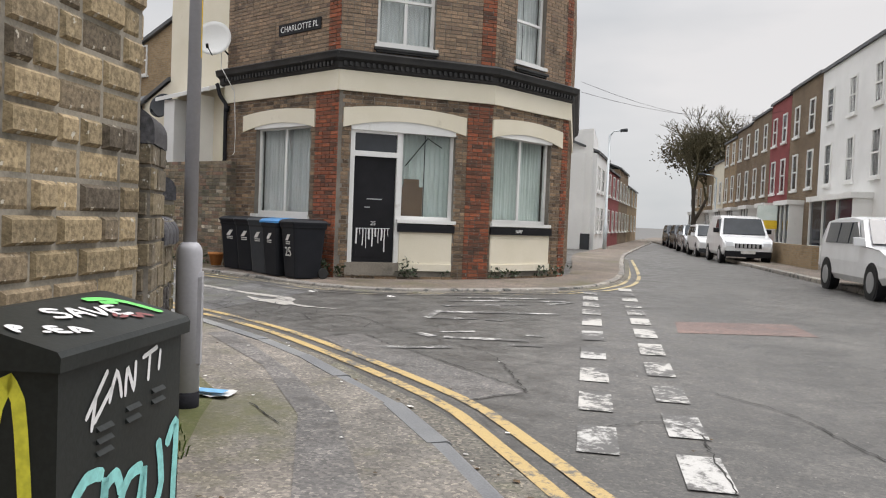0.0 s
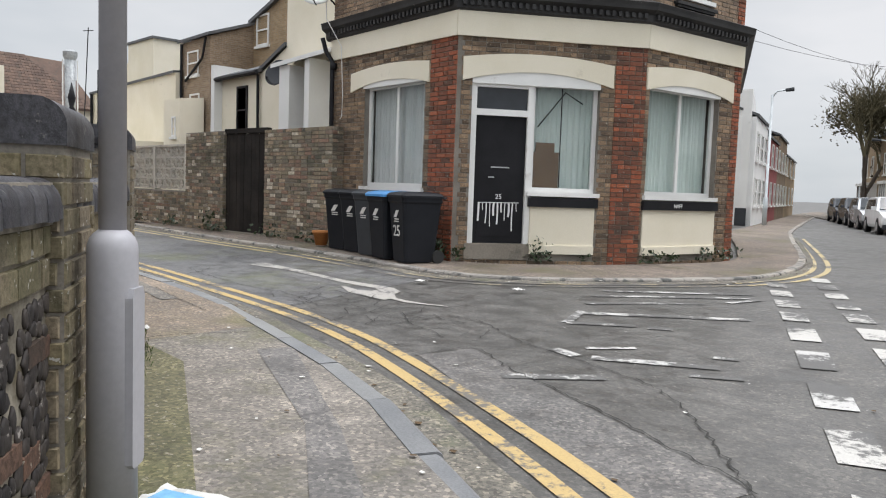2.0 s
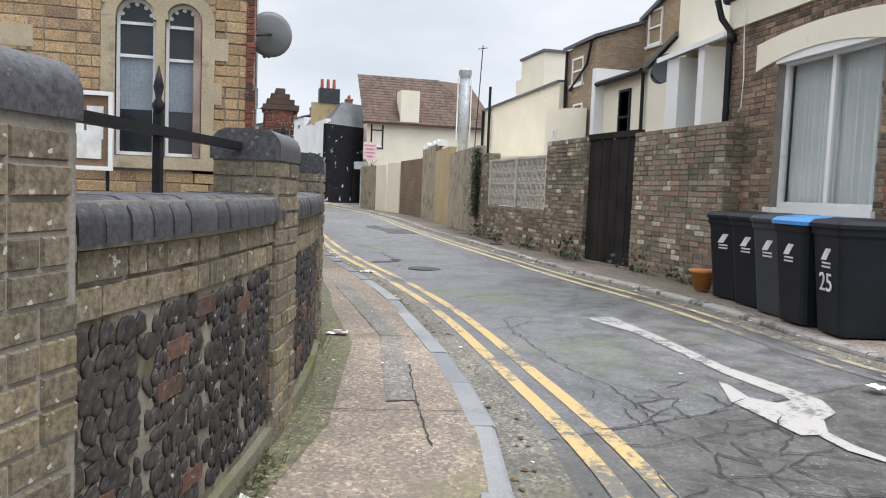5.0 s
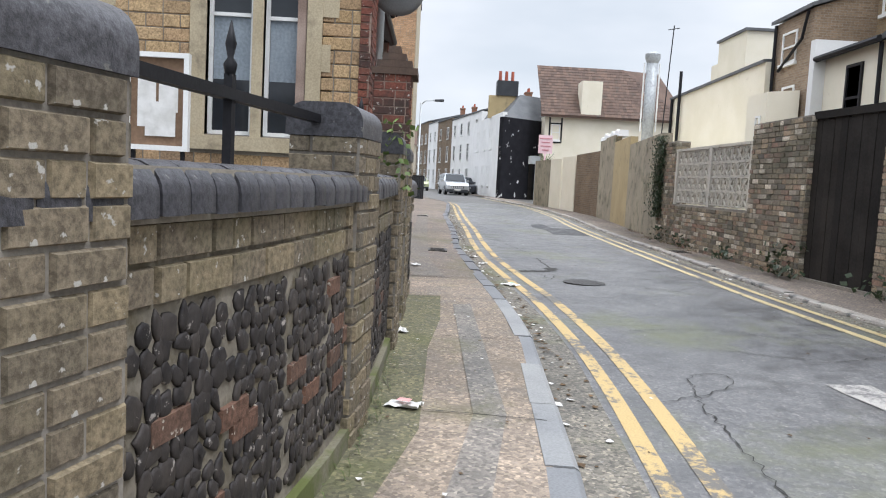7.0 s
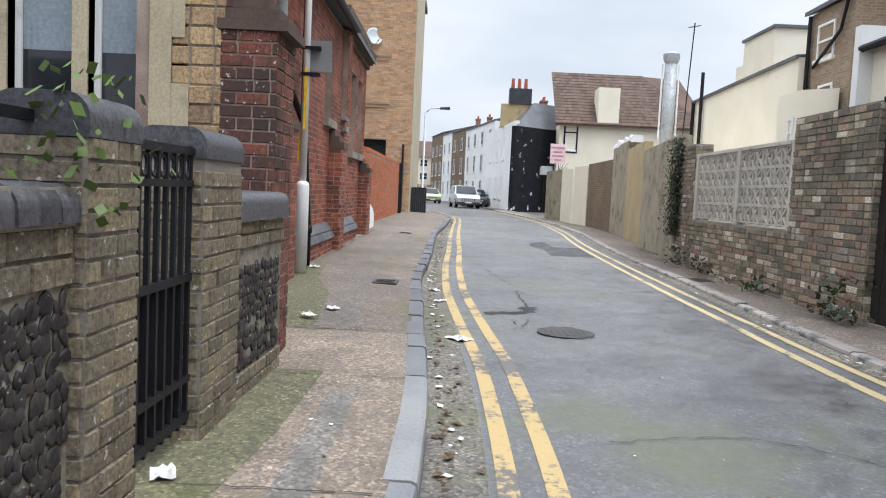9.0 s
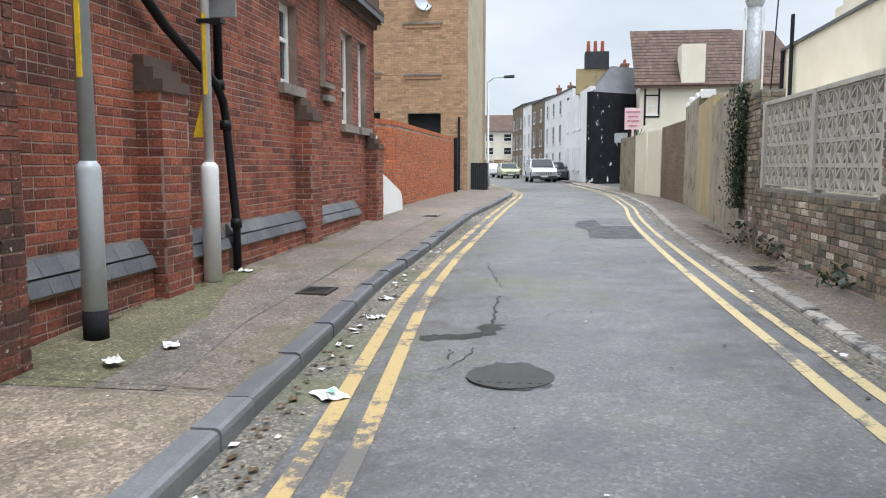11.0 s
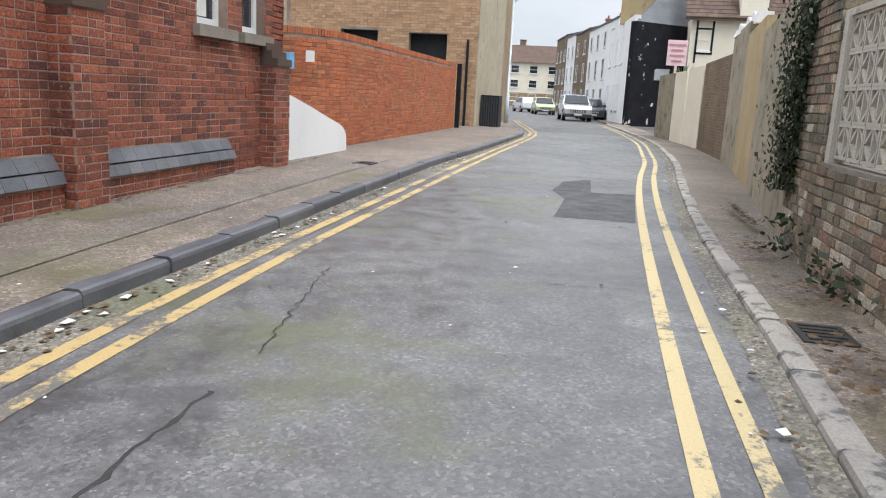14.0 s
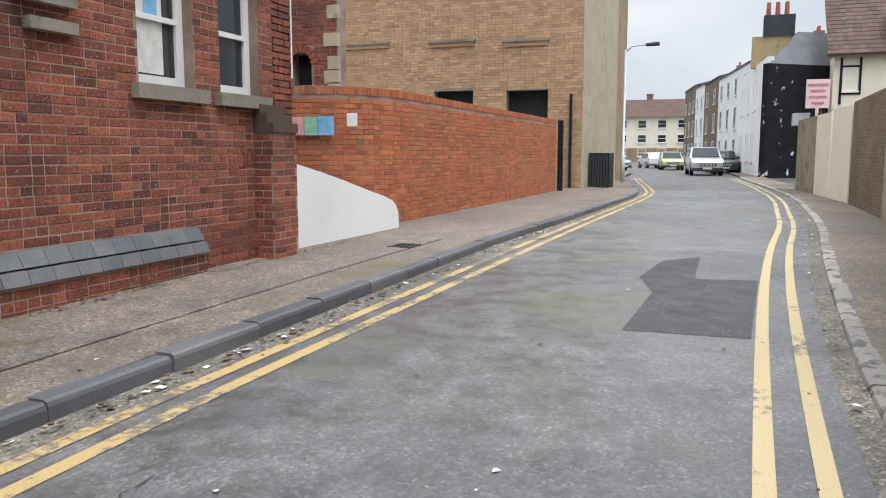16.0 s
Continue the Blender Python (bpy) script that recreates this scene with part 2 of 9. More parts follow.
M_YELLOW_GONE = worn_paint("worn_away_yellow_line", (0.34, 0.29, 0.2), (0.13, 0.122, 0.115), 0.46, 10.0)
M_YELLOW_PALE = worn_paint("pale_yellow_line", (0.5, 0.4, 0.215), (0.15, 0.14, 0.125), 0.545, 14.0)
M_WHITE_LINE = worn_paint("white_line", (0.5, 0.485, 0.455), (0.115, 0.112, 0.108), 0.5, 12.0)
M_ARROW = worn_paint("white_arrow_paint", (0.4, 0.38, 0.35), (0.16, 0.152, 0.15), 0.535, 12.0)
M_WHITE_WORN = worn_paint("worn_white_line", (0.5, 0.49, 0.47), (0.11, 0.107, 0.103), 0.472, 9.0)
M_CRACK = surface("crack_tar", (0.03, 0.029, 0.028), (0.05, 0.048, 0.044), 60, 3, 0.9, 0.5)
M_IRON = surface("iron_cover", (0.045, 0.042, 0.04), (0.075, 0.07, 0.066), 40, 4, 0.55, 0.5, metal=0.5)

YELLOW_STOCK = [(0.151, 0.116, 0.0713), (0.323, 0.252, 0.155), (0.223, 0.174, 0.106), (0.384, 0.295, 0.179), (0.116, 0.0945, 0.0713), (0.273, 0.211, 0.137)]
M_STOCK = brick_pieces("stock_brick", YELLOW_STOCK, grime_at=(0.52, 0.75), speck=(0.5, 0.46, 0.38))
M_LOWBRICK = brick_pieces("sooty_wall_brick", [(0.1185, 0.0985, 0.0723), (0.1957, 0.1597, 0.1121), (0.1470, 0.1206, 0.0873), (0.2317, 0.1862, 0.1185), (0.1322, 0.1121, 0.0849)], grime=(0.12, 0.115, 0.0506), grime_amt=0.45, grime_at=(0.5, 0.66), speck=(0.423, 0.405, 0.368))
M_BLUE = brick_pieces("blue_coping_brick", [(0.0468, 0.0464, 0.0525), (0.078, 0.0768, 0.084), (0.0585, 0.0578, 0.0645)], 0.45, grime_at=(0.6, 0.8), speck=(0.156, 0.152, 0.143))
M_REDB = brick_pieces("red_church_brick", [(0.229, 0.0659, 0.0394), (0.302, 0.0949, 0.0556), (0.165, 0.0525, 0.0368), (0.35, 0.114, 0.0642), (0.253, 0.0745, 0.0446), (0.116, 0.0439, 0.0377)], grime=(0.07, 0.034, 0.028), grime_at=(0.45, 0.62), grime_amt=0.75, speck=(0.34, 0.22, 0.18))
M_REDP = brick_pieces("red_pilaster_brick", [(0.3, 0.088, 0.047), (0.37, 0.12, 0.063), (0.1, 0.055, 0.04), (0.28, 0.092, 0.05), (0.17, 0.07, 0.046)], grime=(0.0432, 0.0427, 0.035), grime_at=(0.54, 0.74), speck=(0.288, 0.304, 0.28))
M_REDOLD = brick_pieces("sooty_red_brick", [(0.15, 0.052, 0.038), (0.2, 0.068, 0.046), (0.085, 0.042, 0.034), (0.24, 0.085, 0.055), (0.11, 0.046, 0.036)], grime=(0.035, 0.03, 0.027), grime_at=(0.46, 0.62), speck=(0.45, 0.42, 0.38))
M_HOUSEB = brick_pieces("house_sooty_brick", [(0.07, 0.05, 0.037), (0.3, 0.21, 0.135), (0.1, 0.076, 0.056), (0.36, 0.245, 0.155), (0.15, 0.105, 0.074), (0.23, 0.16, 0.108)], grime_at=(0.5, 0.7), speck=(0.42, 0.37, 0.3))
M_UPPERB = brick_pieces("house_upper_brick", [(0.194, 0.142, 0.102), (0.32, 0.228, 0.156), (0.232, 0.171, 0.121), (0.37, 0.255, 0.17), (0.155, 0.113, 0.0909)], grime_at=(0.52, 0.74))
M_LANEB = brick_pieces("lane_wall_brick", [(0.167, 0.147, 0.112), (0.293, 0.242, 0.169), (0.126, 0.113, 0.0936), (0.375, 0.293, 0.201), (0.252, 0.157, 0.118), (0.2, 0.171, 0.132), (0.636, 0.564, 0.459)], grime=(0.0669, 0.0712, 0.0489), grime_at=(0.48, 0.66))
M_ORANGE = brick_pieces("orange_wall_brick", [(0.403, 0.123, 0.0525), (0.515, 0.167, 0.0713), (0.325, 0.0968, 0.0488), (0.47, 0.145, 0.06), (0.28, 0.0968, 0.0525)], grime=(0.26, 0.18, 0.085), grime_at=(0.5, 0.7), grime_amt=0.55)
M_TALLB = brick_pieces("buff_building_brick", [(0.447, 0.279, 0.159), (0.544, 0.345, 0.206), (0.379, 0.23, 0.13), (0.505, 0.312, 0.182), (0.321, 0.205, 0.121)], grime_at=(0.62, 0.85), grime=(0.144, 0.11, 0.076))
M_SANDST = brick_pieces("sandstone_block", [(0.332, 0.227, 0.119), (0.465, 0.329, 0.185), (0.266, 0.181, 0.106), (0.421, 0.284, 0.159), (0.211, 0.148, 0.099)], grime=(0.082, 0.063, 0.0441), grime_at=(0.55, 0.75))
M_MORTAR = surface("lime_mortar", (0.2, 0.18, 0.15), (0.3, 0.27, 0.22), 70, 2, 0.95, 0.5, stain=(0.09, 0.08, 0.065))
M_MORTAR_DK = surface("sooty_mortar", (0.15, 0.135, 0.115), (0.28, 0.255, 0.22), 70, 2, 0.95, 0.5)
M_MORTAR_RED = surface("red_wall_mortar", (0.17, 0.115, 0.09), (0.4, 0.31, 0.26), 70, 2, 0.95, 0.5)
M_FLINT = surface("flint", (0.0179, 0.0162, 0.0175), (0.0716, 0.0622, 0.0573), 30, 14, 0.62, 0.9, island=0.5, obj=0.6, stain=(0.3, 0.275, 0.25), stain_at=(0.62, 0.66), stain_scale=24, spec=0.3)
M_FLINTBED = surface("flint_bed_mortar", (0.1, 0.088, 0.066), (0.29, 0.26, 0.21), 50, 5, 0.95, 0.6, stain=(0.102, 0.0855, 0.0536), stain_at=(0.5, 0.62), stain_scale=6)
M_MOSSY = surface("mossy_plinth", (0.14, 0.13, 0.09), (0.2, 0.185, 0.13), 50, 2, 0.95, 0.5, stain=(0.1, 0.115, 0.035), stain_at=(0.45, 0.6))
M_CREAM = surface("cream_render", (0.72, 0.665, 0.53), (0.78, 0.725, 0.6), 60, 0.8, 0.85, 0.2, stain=(0.45, 0.4, 0.31), stain_at=(0.66, 0.85))
M_WHITE = surface("white_paint", (0.72, 0.72, 0.7), (0.8, 0.8, 0.78), 50, 1.0, 0.55, 0.12, stain=(0.5, 0.48, 0.44), stain_at=(0.64, 0.8))
M_WHITE_RENDER = surface("white_render", (0.72, 0.72, 0.71), (0.8, 0.8, 0.79), 50, 0.6, 0.85, 0.15, stain=(0.55, 0.54, 0.52), stain_at=(0.62, 0.85))
M_GREY_RENDER = surface("grey_render", (0.257, 0.224, 0.173), (0.365, 0.317, 0.23), 60, 1.0, 0.92, 0.35, stain=(0.1, 0.1, 0.06), stain_at=(0.5, 0.7))
M_BUFF_RENDER = surface("buff_render", (0.36, 0.28, 0.15), (0.44, 0.35, 0.2), 60, 1.0, 0.92, 0.3, stain=(0.2, 0.17, 0.11), stain_at=(0.55, 0.75))
M_BLACK = surface("black_paint", (0.009, 0.009, 0.011), (0.018, 0.018, 0.021), 60, 2, 0.5, 0.15, spec=0.2)
M_BLACK_WORN = surface("flaking_black_paint", (0.011, 0.011, 0.014), (0.02, 0.02, 0.024), 60, 2, 0.75, 0.25, stain=(0.6, 0.6, 0.6), stain_at=(0.63, 0.65), stain_scale=1.3, spec=0.12)
M_CORNICE = surface("black_cornice", (0.02, 0.02, 0.021), (0.045, 0.044, 0.043), 40, 2, 0.6, 0.3, stain=(0.22, 0.21, 0.2), stain_at=(0.68, 0.74), stain_scale=9)
M_STEEL = surface("grey_post_paint", (0.38, 0.374, 0.4), (0.41, 0.405, 0.43), 40, 1.5, 0.45, 0.1)
M_GALV = surface("galvanised_steel", (0.44, 0.48, 0.5), (0.55, 0.59, 0.61), 30, 2, 0.45, 0.1, metal=0.1)
M_FLUE = surface("dull_flue_steel", (0.3, 0.32, 0.33), (0.42, 0.44, 0.45), 12, 1.5, 0.5, 0.1, metal=0.2, stain=(0.2, 0.2, 0.2))
M_PALE_POST = surface("pale_post_paint", (0.76, 0.77, 0.77), (0.82, 0.83, 0.83), 40, 2, 0.5, 0.1, stain=(0.4, 0.4, 0.39), stain_at=(0.66, 0.76))
M_SLATE = surface("slate_roof", (0.075, 0.08, 0.088), (0.13, 0.135, 0.14), 20, 1.0, 0.6, 0.4, island=0.6)
M_TILE = surface("clay_tile_roof", (0.095, 0.062, 0.05), (0.145, 0.095, 0.072), 20, 1.0, 0.85, 0.4, island=0.6, stain=(0.07, 0.06, 0.05))
M_STONE = surface("dressed_stone", (0.36, 0.3, 0.2), (0.46, 0.39, 0.27), 50, 1.5, 0.9, 0.35, stain=(0.19, 0.16, 0.115), stain_at=(0.55, 0.72))
M_SILL = surface("worn_stone_sill", (0.19, 0.165, 0.135), (0.28, 0.25, 0.21), 50, 1.5, 0.9, 0.35, stain=(0.1, 0.095, 0.08))
M_SILL_DK = surface("sooty_brick_cap", (0.0675, 0.045, 0.0338), (0.112, 0.075, 0.0562), 50, 1.5, 0.9, 0.35, stain=(0.045, 0.0413, 0.0375))
M_PRINT = surface("faded_red_print", (0.5, 0.2, 0.24), (0.58, 0.28, 0.3), 20, 3, 0.7, 0)
M_PLINTH = surface("blue_grey_plinth_brick", (0.09, 0.094, 0.106), (0.16, 0.166, 0.18), 50, 2, 0.55, 0.3, island=0.5, obj=0.5)
M_WOOD_DK = surface("black_stained_wood", (0.016, 0.014, 0.013), (0.035, 0.031, 0.028), 30, 2, 0.8, 0.4, island=0.5, obj=0.5, spec=0.15)
M_BIN = surface("black_bin_plastic", (0.01, 0.0115, 0.015), (0.017, 0.0185, 0.023), 80, 2, 0.55, 0.1, spec=0.2)
M_BLUE_PL = surface("blue_bin_lid", (0.05, 0.22, 0.5), (0.07, 0.27, 0.57), 80, 2, 0.45, 0.08)
M_GREY_PL = surface("grey_bin_plastic", (0.035, 0.038, 0.044), (0.05, 0.054, 0.06), 80, 2, 0.55, 0.1, spec=0.25)
M_TERRA = surface("orange_flower_pot", (0.45, 0.17, 0.05), (0.52, 0.21, 0.07), 40, 2, 0.8, 0.2)
M_CURTAIN = surface("pale_green_curtain", (0.6, 0.68, 0.64), (0.72, 0.79, 0.75), 30, 2, 0.9, 0.1)
M_CURTAIN_W = surface("white_net_curtain", (0.7, 0.72, 0.71), (0.82, 0.83, 0.82), 30, 2, 0.9, 0.1)
# net tinted blue-grey so its colour also carries the sky reflected in the glass
M_NET_SKY = surface("net_with_sky_reflection", (0.2, 0.235, 0.27), (0.27, 0.31, 0.345), 30, 2, 0.9, 0.1)
M_BROWN = surface("brown_board", (0.16, 0.1, 0.06), (0.22, 0.14, 0.09), 30, 2, 0.9, 0.1)
# near-black colour standing in for the shade of unlit rooms
M_ROOM_SHADE = surface("painted_room_shade", (0.02, 0.021, 0.023), (0.03, 0.031, 0.033), 5, 1, 0.9, 0)
M_GLASS = glass_pane("window_glass", (0.85, 0.88, 0.88))
M_DARKGLASS = surface("dark_window_glass", (0.02, 0.024, 0.03), (0.035, 0.04, 0.046), 3, 0.6, 0.08, 0.0, spec=0.45)
M_TEAL = surface("teal_spray_paint", (0.24, 0.6, 0.58), (0.3, 0.68, 0.65), 30, 2, 0.6, 0)
M_SPRAYW = surface("white_spray_paint", (0.7, 0.7, 0.7), (0.8, 0.8, 0.8), 30, 2, 0.6, 0)
M_SPRAYY = surface("yellow_spray_paint", (0.72, 0.68, 0.05), (0.8, 0.75, 0.1), 30, 2, 0.6, 0)
M_SPRAYG = surface("green_spray_paint", (0.13, 0.62, 0.14), (0.2, 0.7, 0.2), 30, 2, 0.6, 0)
M_SPRAYR = surface("faded_red_spray", (0.22, 0.08, 0.08), (0.28, 0.1, 0.1), 30, 2, 0.6, 0)
M_CAB = surface("dark_green_cabinet", (0.016, 0.019, 0.018), (0.027, 0.03, 0.029), 60, 2, 0.45, 0.1, spec=0.3)
M_LEAF = surface("leaf_green", (0.06, 0.1, 0.022), (0.12, 0.18, 0.04), 20, 3, 0.6, 0, island=0.6)
M_IVY = surface("dark_ivy", (0.02, 0.038, 0.016), (0.045, 0.065, 0.028), 20, 3, 0.45, 0, island=0.6)
M_DEADLEAF = surface("dead_leaf", (0.07, 0.045, 0.025), (0.16, 0.1, 0.05), 20, 6, 0.85, 0, island=0.7)
M_LITTER = surface("white_litter", (0.6, 0.59, 0.56), (0.75, 0.74, 0.72), 20, 6, 0.8, 0, island=0.35)
M_TWIG = surface("brown_green_twigs", (0.06, 0.055, 0.03), (0.12, 0.1, 0.055), 20, 2, 0.9, 0, island=0.5)
M_BARK = surface("bark", (0.06, 0.05, 0.042), (0.1, 0.085, 0.07), 20, 2, 0.95, 0.4)
M_WHITE_CAR = surface("white_car_paint", (0.74, 0.75, 0.76), (0.78, 0.79, 0.8), 3, 0.5, 0.22, 0, spec=0.6)
M_SILVER_CAR = surface("silver_car_paint", (0.45, 0.47, 0.49), (0.52, 0.54, 0.56), 3, 0.5, 0.25, 0, metal=0.5)
M_DARK_CAR = surface("dark_car_paint", (0.03, 0.034, 0.045), (0.045, 0.05, 0.062), 3, 0.5, 0.22, 0, spec=0.6)
M_LIME_CAR = surface("lime_car_paint", (0.4, 0.43, 0.26), (0.46, 0.5, 0.3), 3, 0.5, 0.25, 0)
M_TYRE = surface("tyre_rubber", (0.018, 0.018, 0.018), (0.03, 0.03, 0.03), 30, 2, 0.85, 0.2)
M_ALLOY = surface("alloy_wheel", (0.4, 0.41, 0.42), (0.5, 0.51, 0.52), 30, 2, 0.35, 0, metal=0.7)
M_LAMP_GL = surface("headlamp_glass", (0.55, 0.57, 0.6), (0.7, 0.72, 0.74), 10, 2, 0.1, 0, spec=0.8)
M_REDTER = surface("red_painted_brick", (0.2, 0.045, 0.045), (0.26, 0.06, 0.06), 20, 1, 0.85, 0.2)
M_PINKSIGN = surface("pink_and_white_sign", (0.75, 0.5, 0.55), (0.8, 0.62, 0.65), 20, 5, 0.7, 0)
M_BLUEPAPER = surface("blue_poster", (0.16, 0.4, 0.66), (0.22, 0.48, 0.72), 20, 5, 0.7, 0)
M_GREENPAPER = surface("green_poster", (0.22, 0.5, 0.36), (0.3, 0.58, 0.44), 20, 5, 0.7, 0)
M_PINKPAPER = surface("pink_poster", (0.6, 0.3, 0.3), (0.68, 0.38, 0.36), 20, 5, 0.7, 0)
M_SIGN_Y = surface("yellow_sign_vinyl", (0.75, 0.48, 0.02), (0.8, 0.54, 0.04), 20, 3, 0.5, 0)
M_POTRED = surface("red_chimney_pot", (0.3, 0.08, 0.05), (0.38, 0.11, 0.07), 20, 3, 0.85, 0.2)
P_STOCK = brick_pattern("brown_brickwork", ((0.16, 0.11, 0.07), (0.23, 0.16, 0.1)), (0.22, 0.19, 0.15))
P_BUFF = brick_pattern("buff_brickwork", ((0.3, 0.21, 0.12), (0.38, 0.27, 0.16)), (0.3, 0.26, 0.2))
P_REAR = brick_pattern("weathered_brown_brickwork", ((0.24, 0.17, 0.115), (0.34, 0.25, 0.17)), (0.3, 0.26, 0.21))
P_RED = brick_pattern("dull_red_brickwork", ((0.22, 0.1, 0.06), (0.3, 0.14, 0.08)), (0.28, 0.22, 0.18))
M_OLDRED = brick_pieces("old_dull_red_brick", [(0.108, 0.06, 0.0425), (0.144, 0.08, 0.0553), (0.0864, 0.056, 0.0425)], grime_at=(0.5, 0.7), speck=(0.4, 0.36, 0.3))
M_BEIGE = surface("beige_render", (0.36, 0.31, 0.22), (0.44, 0.38, 0.28), 60, 0.8, 0.9, 0.25, stain=(0.25, 0.21, 0.15))


# ---------------------------------------------------------------- building helpers
def ease(u):
    u = min(1.0, max(0.0, u))
    return u * u * (3 - 2 * u)


def gz(x, y):
    """Height of the road surface: level at the corner, rising a little into the lane and towards the house."""
    return 0.11 * (1 - (1 - ease((-14 - x) / 13)) * (1 - 0.85 * ease((y - 6) / 4)))


KERB_UP = 0.11
EAST_UP = 0.06


class Batch:
    """Collects the corners and faces of one mesh."""

    def __init__(self):
        self.v, self.f = [], []

    def quad(self, a, b, c, d):
        n = len(self.v)
        self.v += [tuple(a), tuple(b), tuple(c), tuple(d)]
        self.f.append((n, n + 1, n + 2, n + 3))

    def poly(self, pts):
        n = len(self.v)
        self.v += [tuple(p) for p in pts]
        self.f.append(tuple(range(n, n + len(pts))))

    def hexa(self, p):
        """p: four corners of the base, counter-clockwise from above, then the four over them."""
        n = len(self.v)
        self.v += [tuple(q) for q in p]
        for f in ((3, 2, 1, 0), (4, 5, 6, 7), (0, 1, 5, 4), (1, 2, 6, 5), (2, 3, 7, 6), (3, 0, 4, 7)):
            self.f.append(tuple(n + i for i in f))

    def box(self, x0, x1, y0, y1, z0, z1):
        self.hexa([(x0, y0, z0), (x1, y0, z0), (x1, y1, z0), (x0, y1, z0), (x0, y0, z1), (x1, y0, z1), (x1, y1, z1), (x0, y1, z1)])

    def prism(self, pts, z0, z1):
        """A plan outline, counter-clockwise, drawn up from z0 to z1."""
        n, k = len(self.v), len(pts)
        self.v += [(x, y, z0) for x, y in pts] + [(x, y, z1) for x, y in pts]
        self.f.append(tuple(range(n + k - 1, n - 1, -1)))
        self.f.append(tuple(range(n + k, n + 2 * k)))
        for i in range(k):
            j = (i + 1) % k
            self.f.append((n + i, n + j, n + k + j, n + k + i))

    def loops(self, rings, cap=True, closed=True):
        """Skin over rings of equal length."""
        n, k = len(self.v), len(rings[0])
        for r in rings:
            self.v += [tuple(p) for p in r]
        for i in range(len(rings) - 1):
            for j in range(k if closed else k - 1):
                m = (j + 1) % k
                self.f.append((n + i * k + j, n + i * k + m, n + (i + 1) * k + m, n + (i + 1) * k + j))
        if cap:
            self.f.append(tuple(range(n + k - 1, n - 1, -1)))
            self.f.append(tuple(range(n + (len(rings) - 1) * k, n + len(rings) * k)))

    def tube(self, pts, radius, k=10, cap=True):
        rings = []
        pts = [Vector(p) for p in pts]
        for i, p in enumerate(pts):
            d = (pts[min(i + 1, len(pts) - 1)] - pts[max(i - 1, 0)]).normalized()
            a = d.cross(Vector((0, 0, 1)))
            a = a.normalized() if a.length > 1e-3 else Vector((1, 0, 0))
            b = d.cross(a)
            r = radius[i] if isinstance(radius, (list, tuple)) else radius
            rings.append([p + (a * math.cos(t) + b * math.sin(t)) * r for t in (2 * math.pi * j / k for j in range(k))])
        self.loops(rings, cap)


def part(name, b, material, parent=None, label="", smooth=False, fix=True):
    """Link a Batch as ONE mesh object, under a thing or a part where one is given, with metre-wide texture coordinates."""
    me = bpy.data.meshes.new(name)
    me.from_pydata(b.v, [], b.f)
    if fix:
        bm = bmesh.new()
        bm.from_mesh(me)
        bmesh.ops.recalc_face_normals(bm, faces=bm.faces)
        bm.to_mesh(me)
        bm.free()
    uv = me.uv_layers.new(name="UVMap")
    for poly in me.polygons:
        n = poly.normal
        flat = abs(n.z) > 0.8
        t = Vector((-n.y, n.x, 0)).normalized() if not flat else Vector((1, 0, 0))
        for li in poly.loop_indices:
            c = me.vertices[me.loops[li].vertex_index].co
            uv.data[li].uv = (c.x, c.y) if flat else (c.dot(t), c.z)
        poly.use_smooth = smooth
    me.materials.append(material)
    ob = new(name, me)
    if parent is not None:
        ob.parent = parent
    if label:
        ob["label"] = label
    return ob


def soften(ob, degrees):
    """Smooth shading, with edges sharper than this kept crisp."""
    for poly in ob.data.polygons:
        poly.use_smooth = True
    ob.data.set_sharp_from_angle(angle=radians(degrees))
    return ob


def thing(name, label, category, group="", kind="", at=(0, 0, 0)):
    """An Empty at the base of a thing, for its parts."""
    ob = new(name)
    ob.empty_display_size = 0.1
    return tagged(ob, label, category, group, kind)


class Face:
    """The face of a wall from P to Q. s runs along it, d out of it to the right-hand side, z up."""

    def __init__(self, P, Q):
        self.P, self.Q = Vector((*P, 0)), Vector((*Q, 0))
        self.len = (self.Q - self.P).length
        self.u = (self.Q - self.P).normalized()
        self.n = Vector((self.u.y, -self.u.x, 0))

    def at(self, s, d, z):
        return self.P + self.u * s + self.n * d + Vector((0, 0, z))

    def box(self, b, s0, s1, z0, z1, d0, d1):
        b.hexa([self.at(s0, d0, z0), self.at(s1, d0, z0), self.at(s1, d1, z0), self.at(s0, d1, z0),
                self.at(s0, d0, z1), self.at(s1, d0, z1), self.at(s1, d1, z1), self.at(s0, d1, z1)])

    def frustum(self, b, s0, s1, z0, z1, d0, d1, e=0.004):
        """A brick: its face a little smaller than its bed; no back."""
        n = len(b.v)
        b.v += [tuple(self.at(*q)) for q in ((s0, d0, z0), (s1, d0, z0), (s1, d0, z1), (s0, d0, z1),
                (s0 + e, d1, z0 + e), (s1 - e, d1, z0 + e), (s1 - e, d1, z1 - e), (s0 + e, d1, z1 - e))]
        for f in ((4, 5, 6, 7), (0, 1, 5, 4), (1, 2, 6, 5), (2, 3, 7, 6), (3, 0, 4, 7)):
            b.f.append(tuple(n + i for i in f))

    def matrix(self, s, d, z):
        m = Matrix((self.u, -self.n, Vector((0, 0, 1)))).transposed().to_4x4()
        m.translation = self.at(s, d, z)
        return m


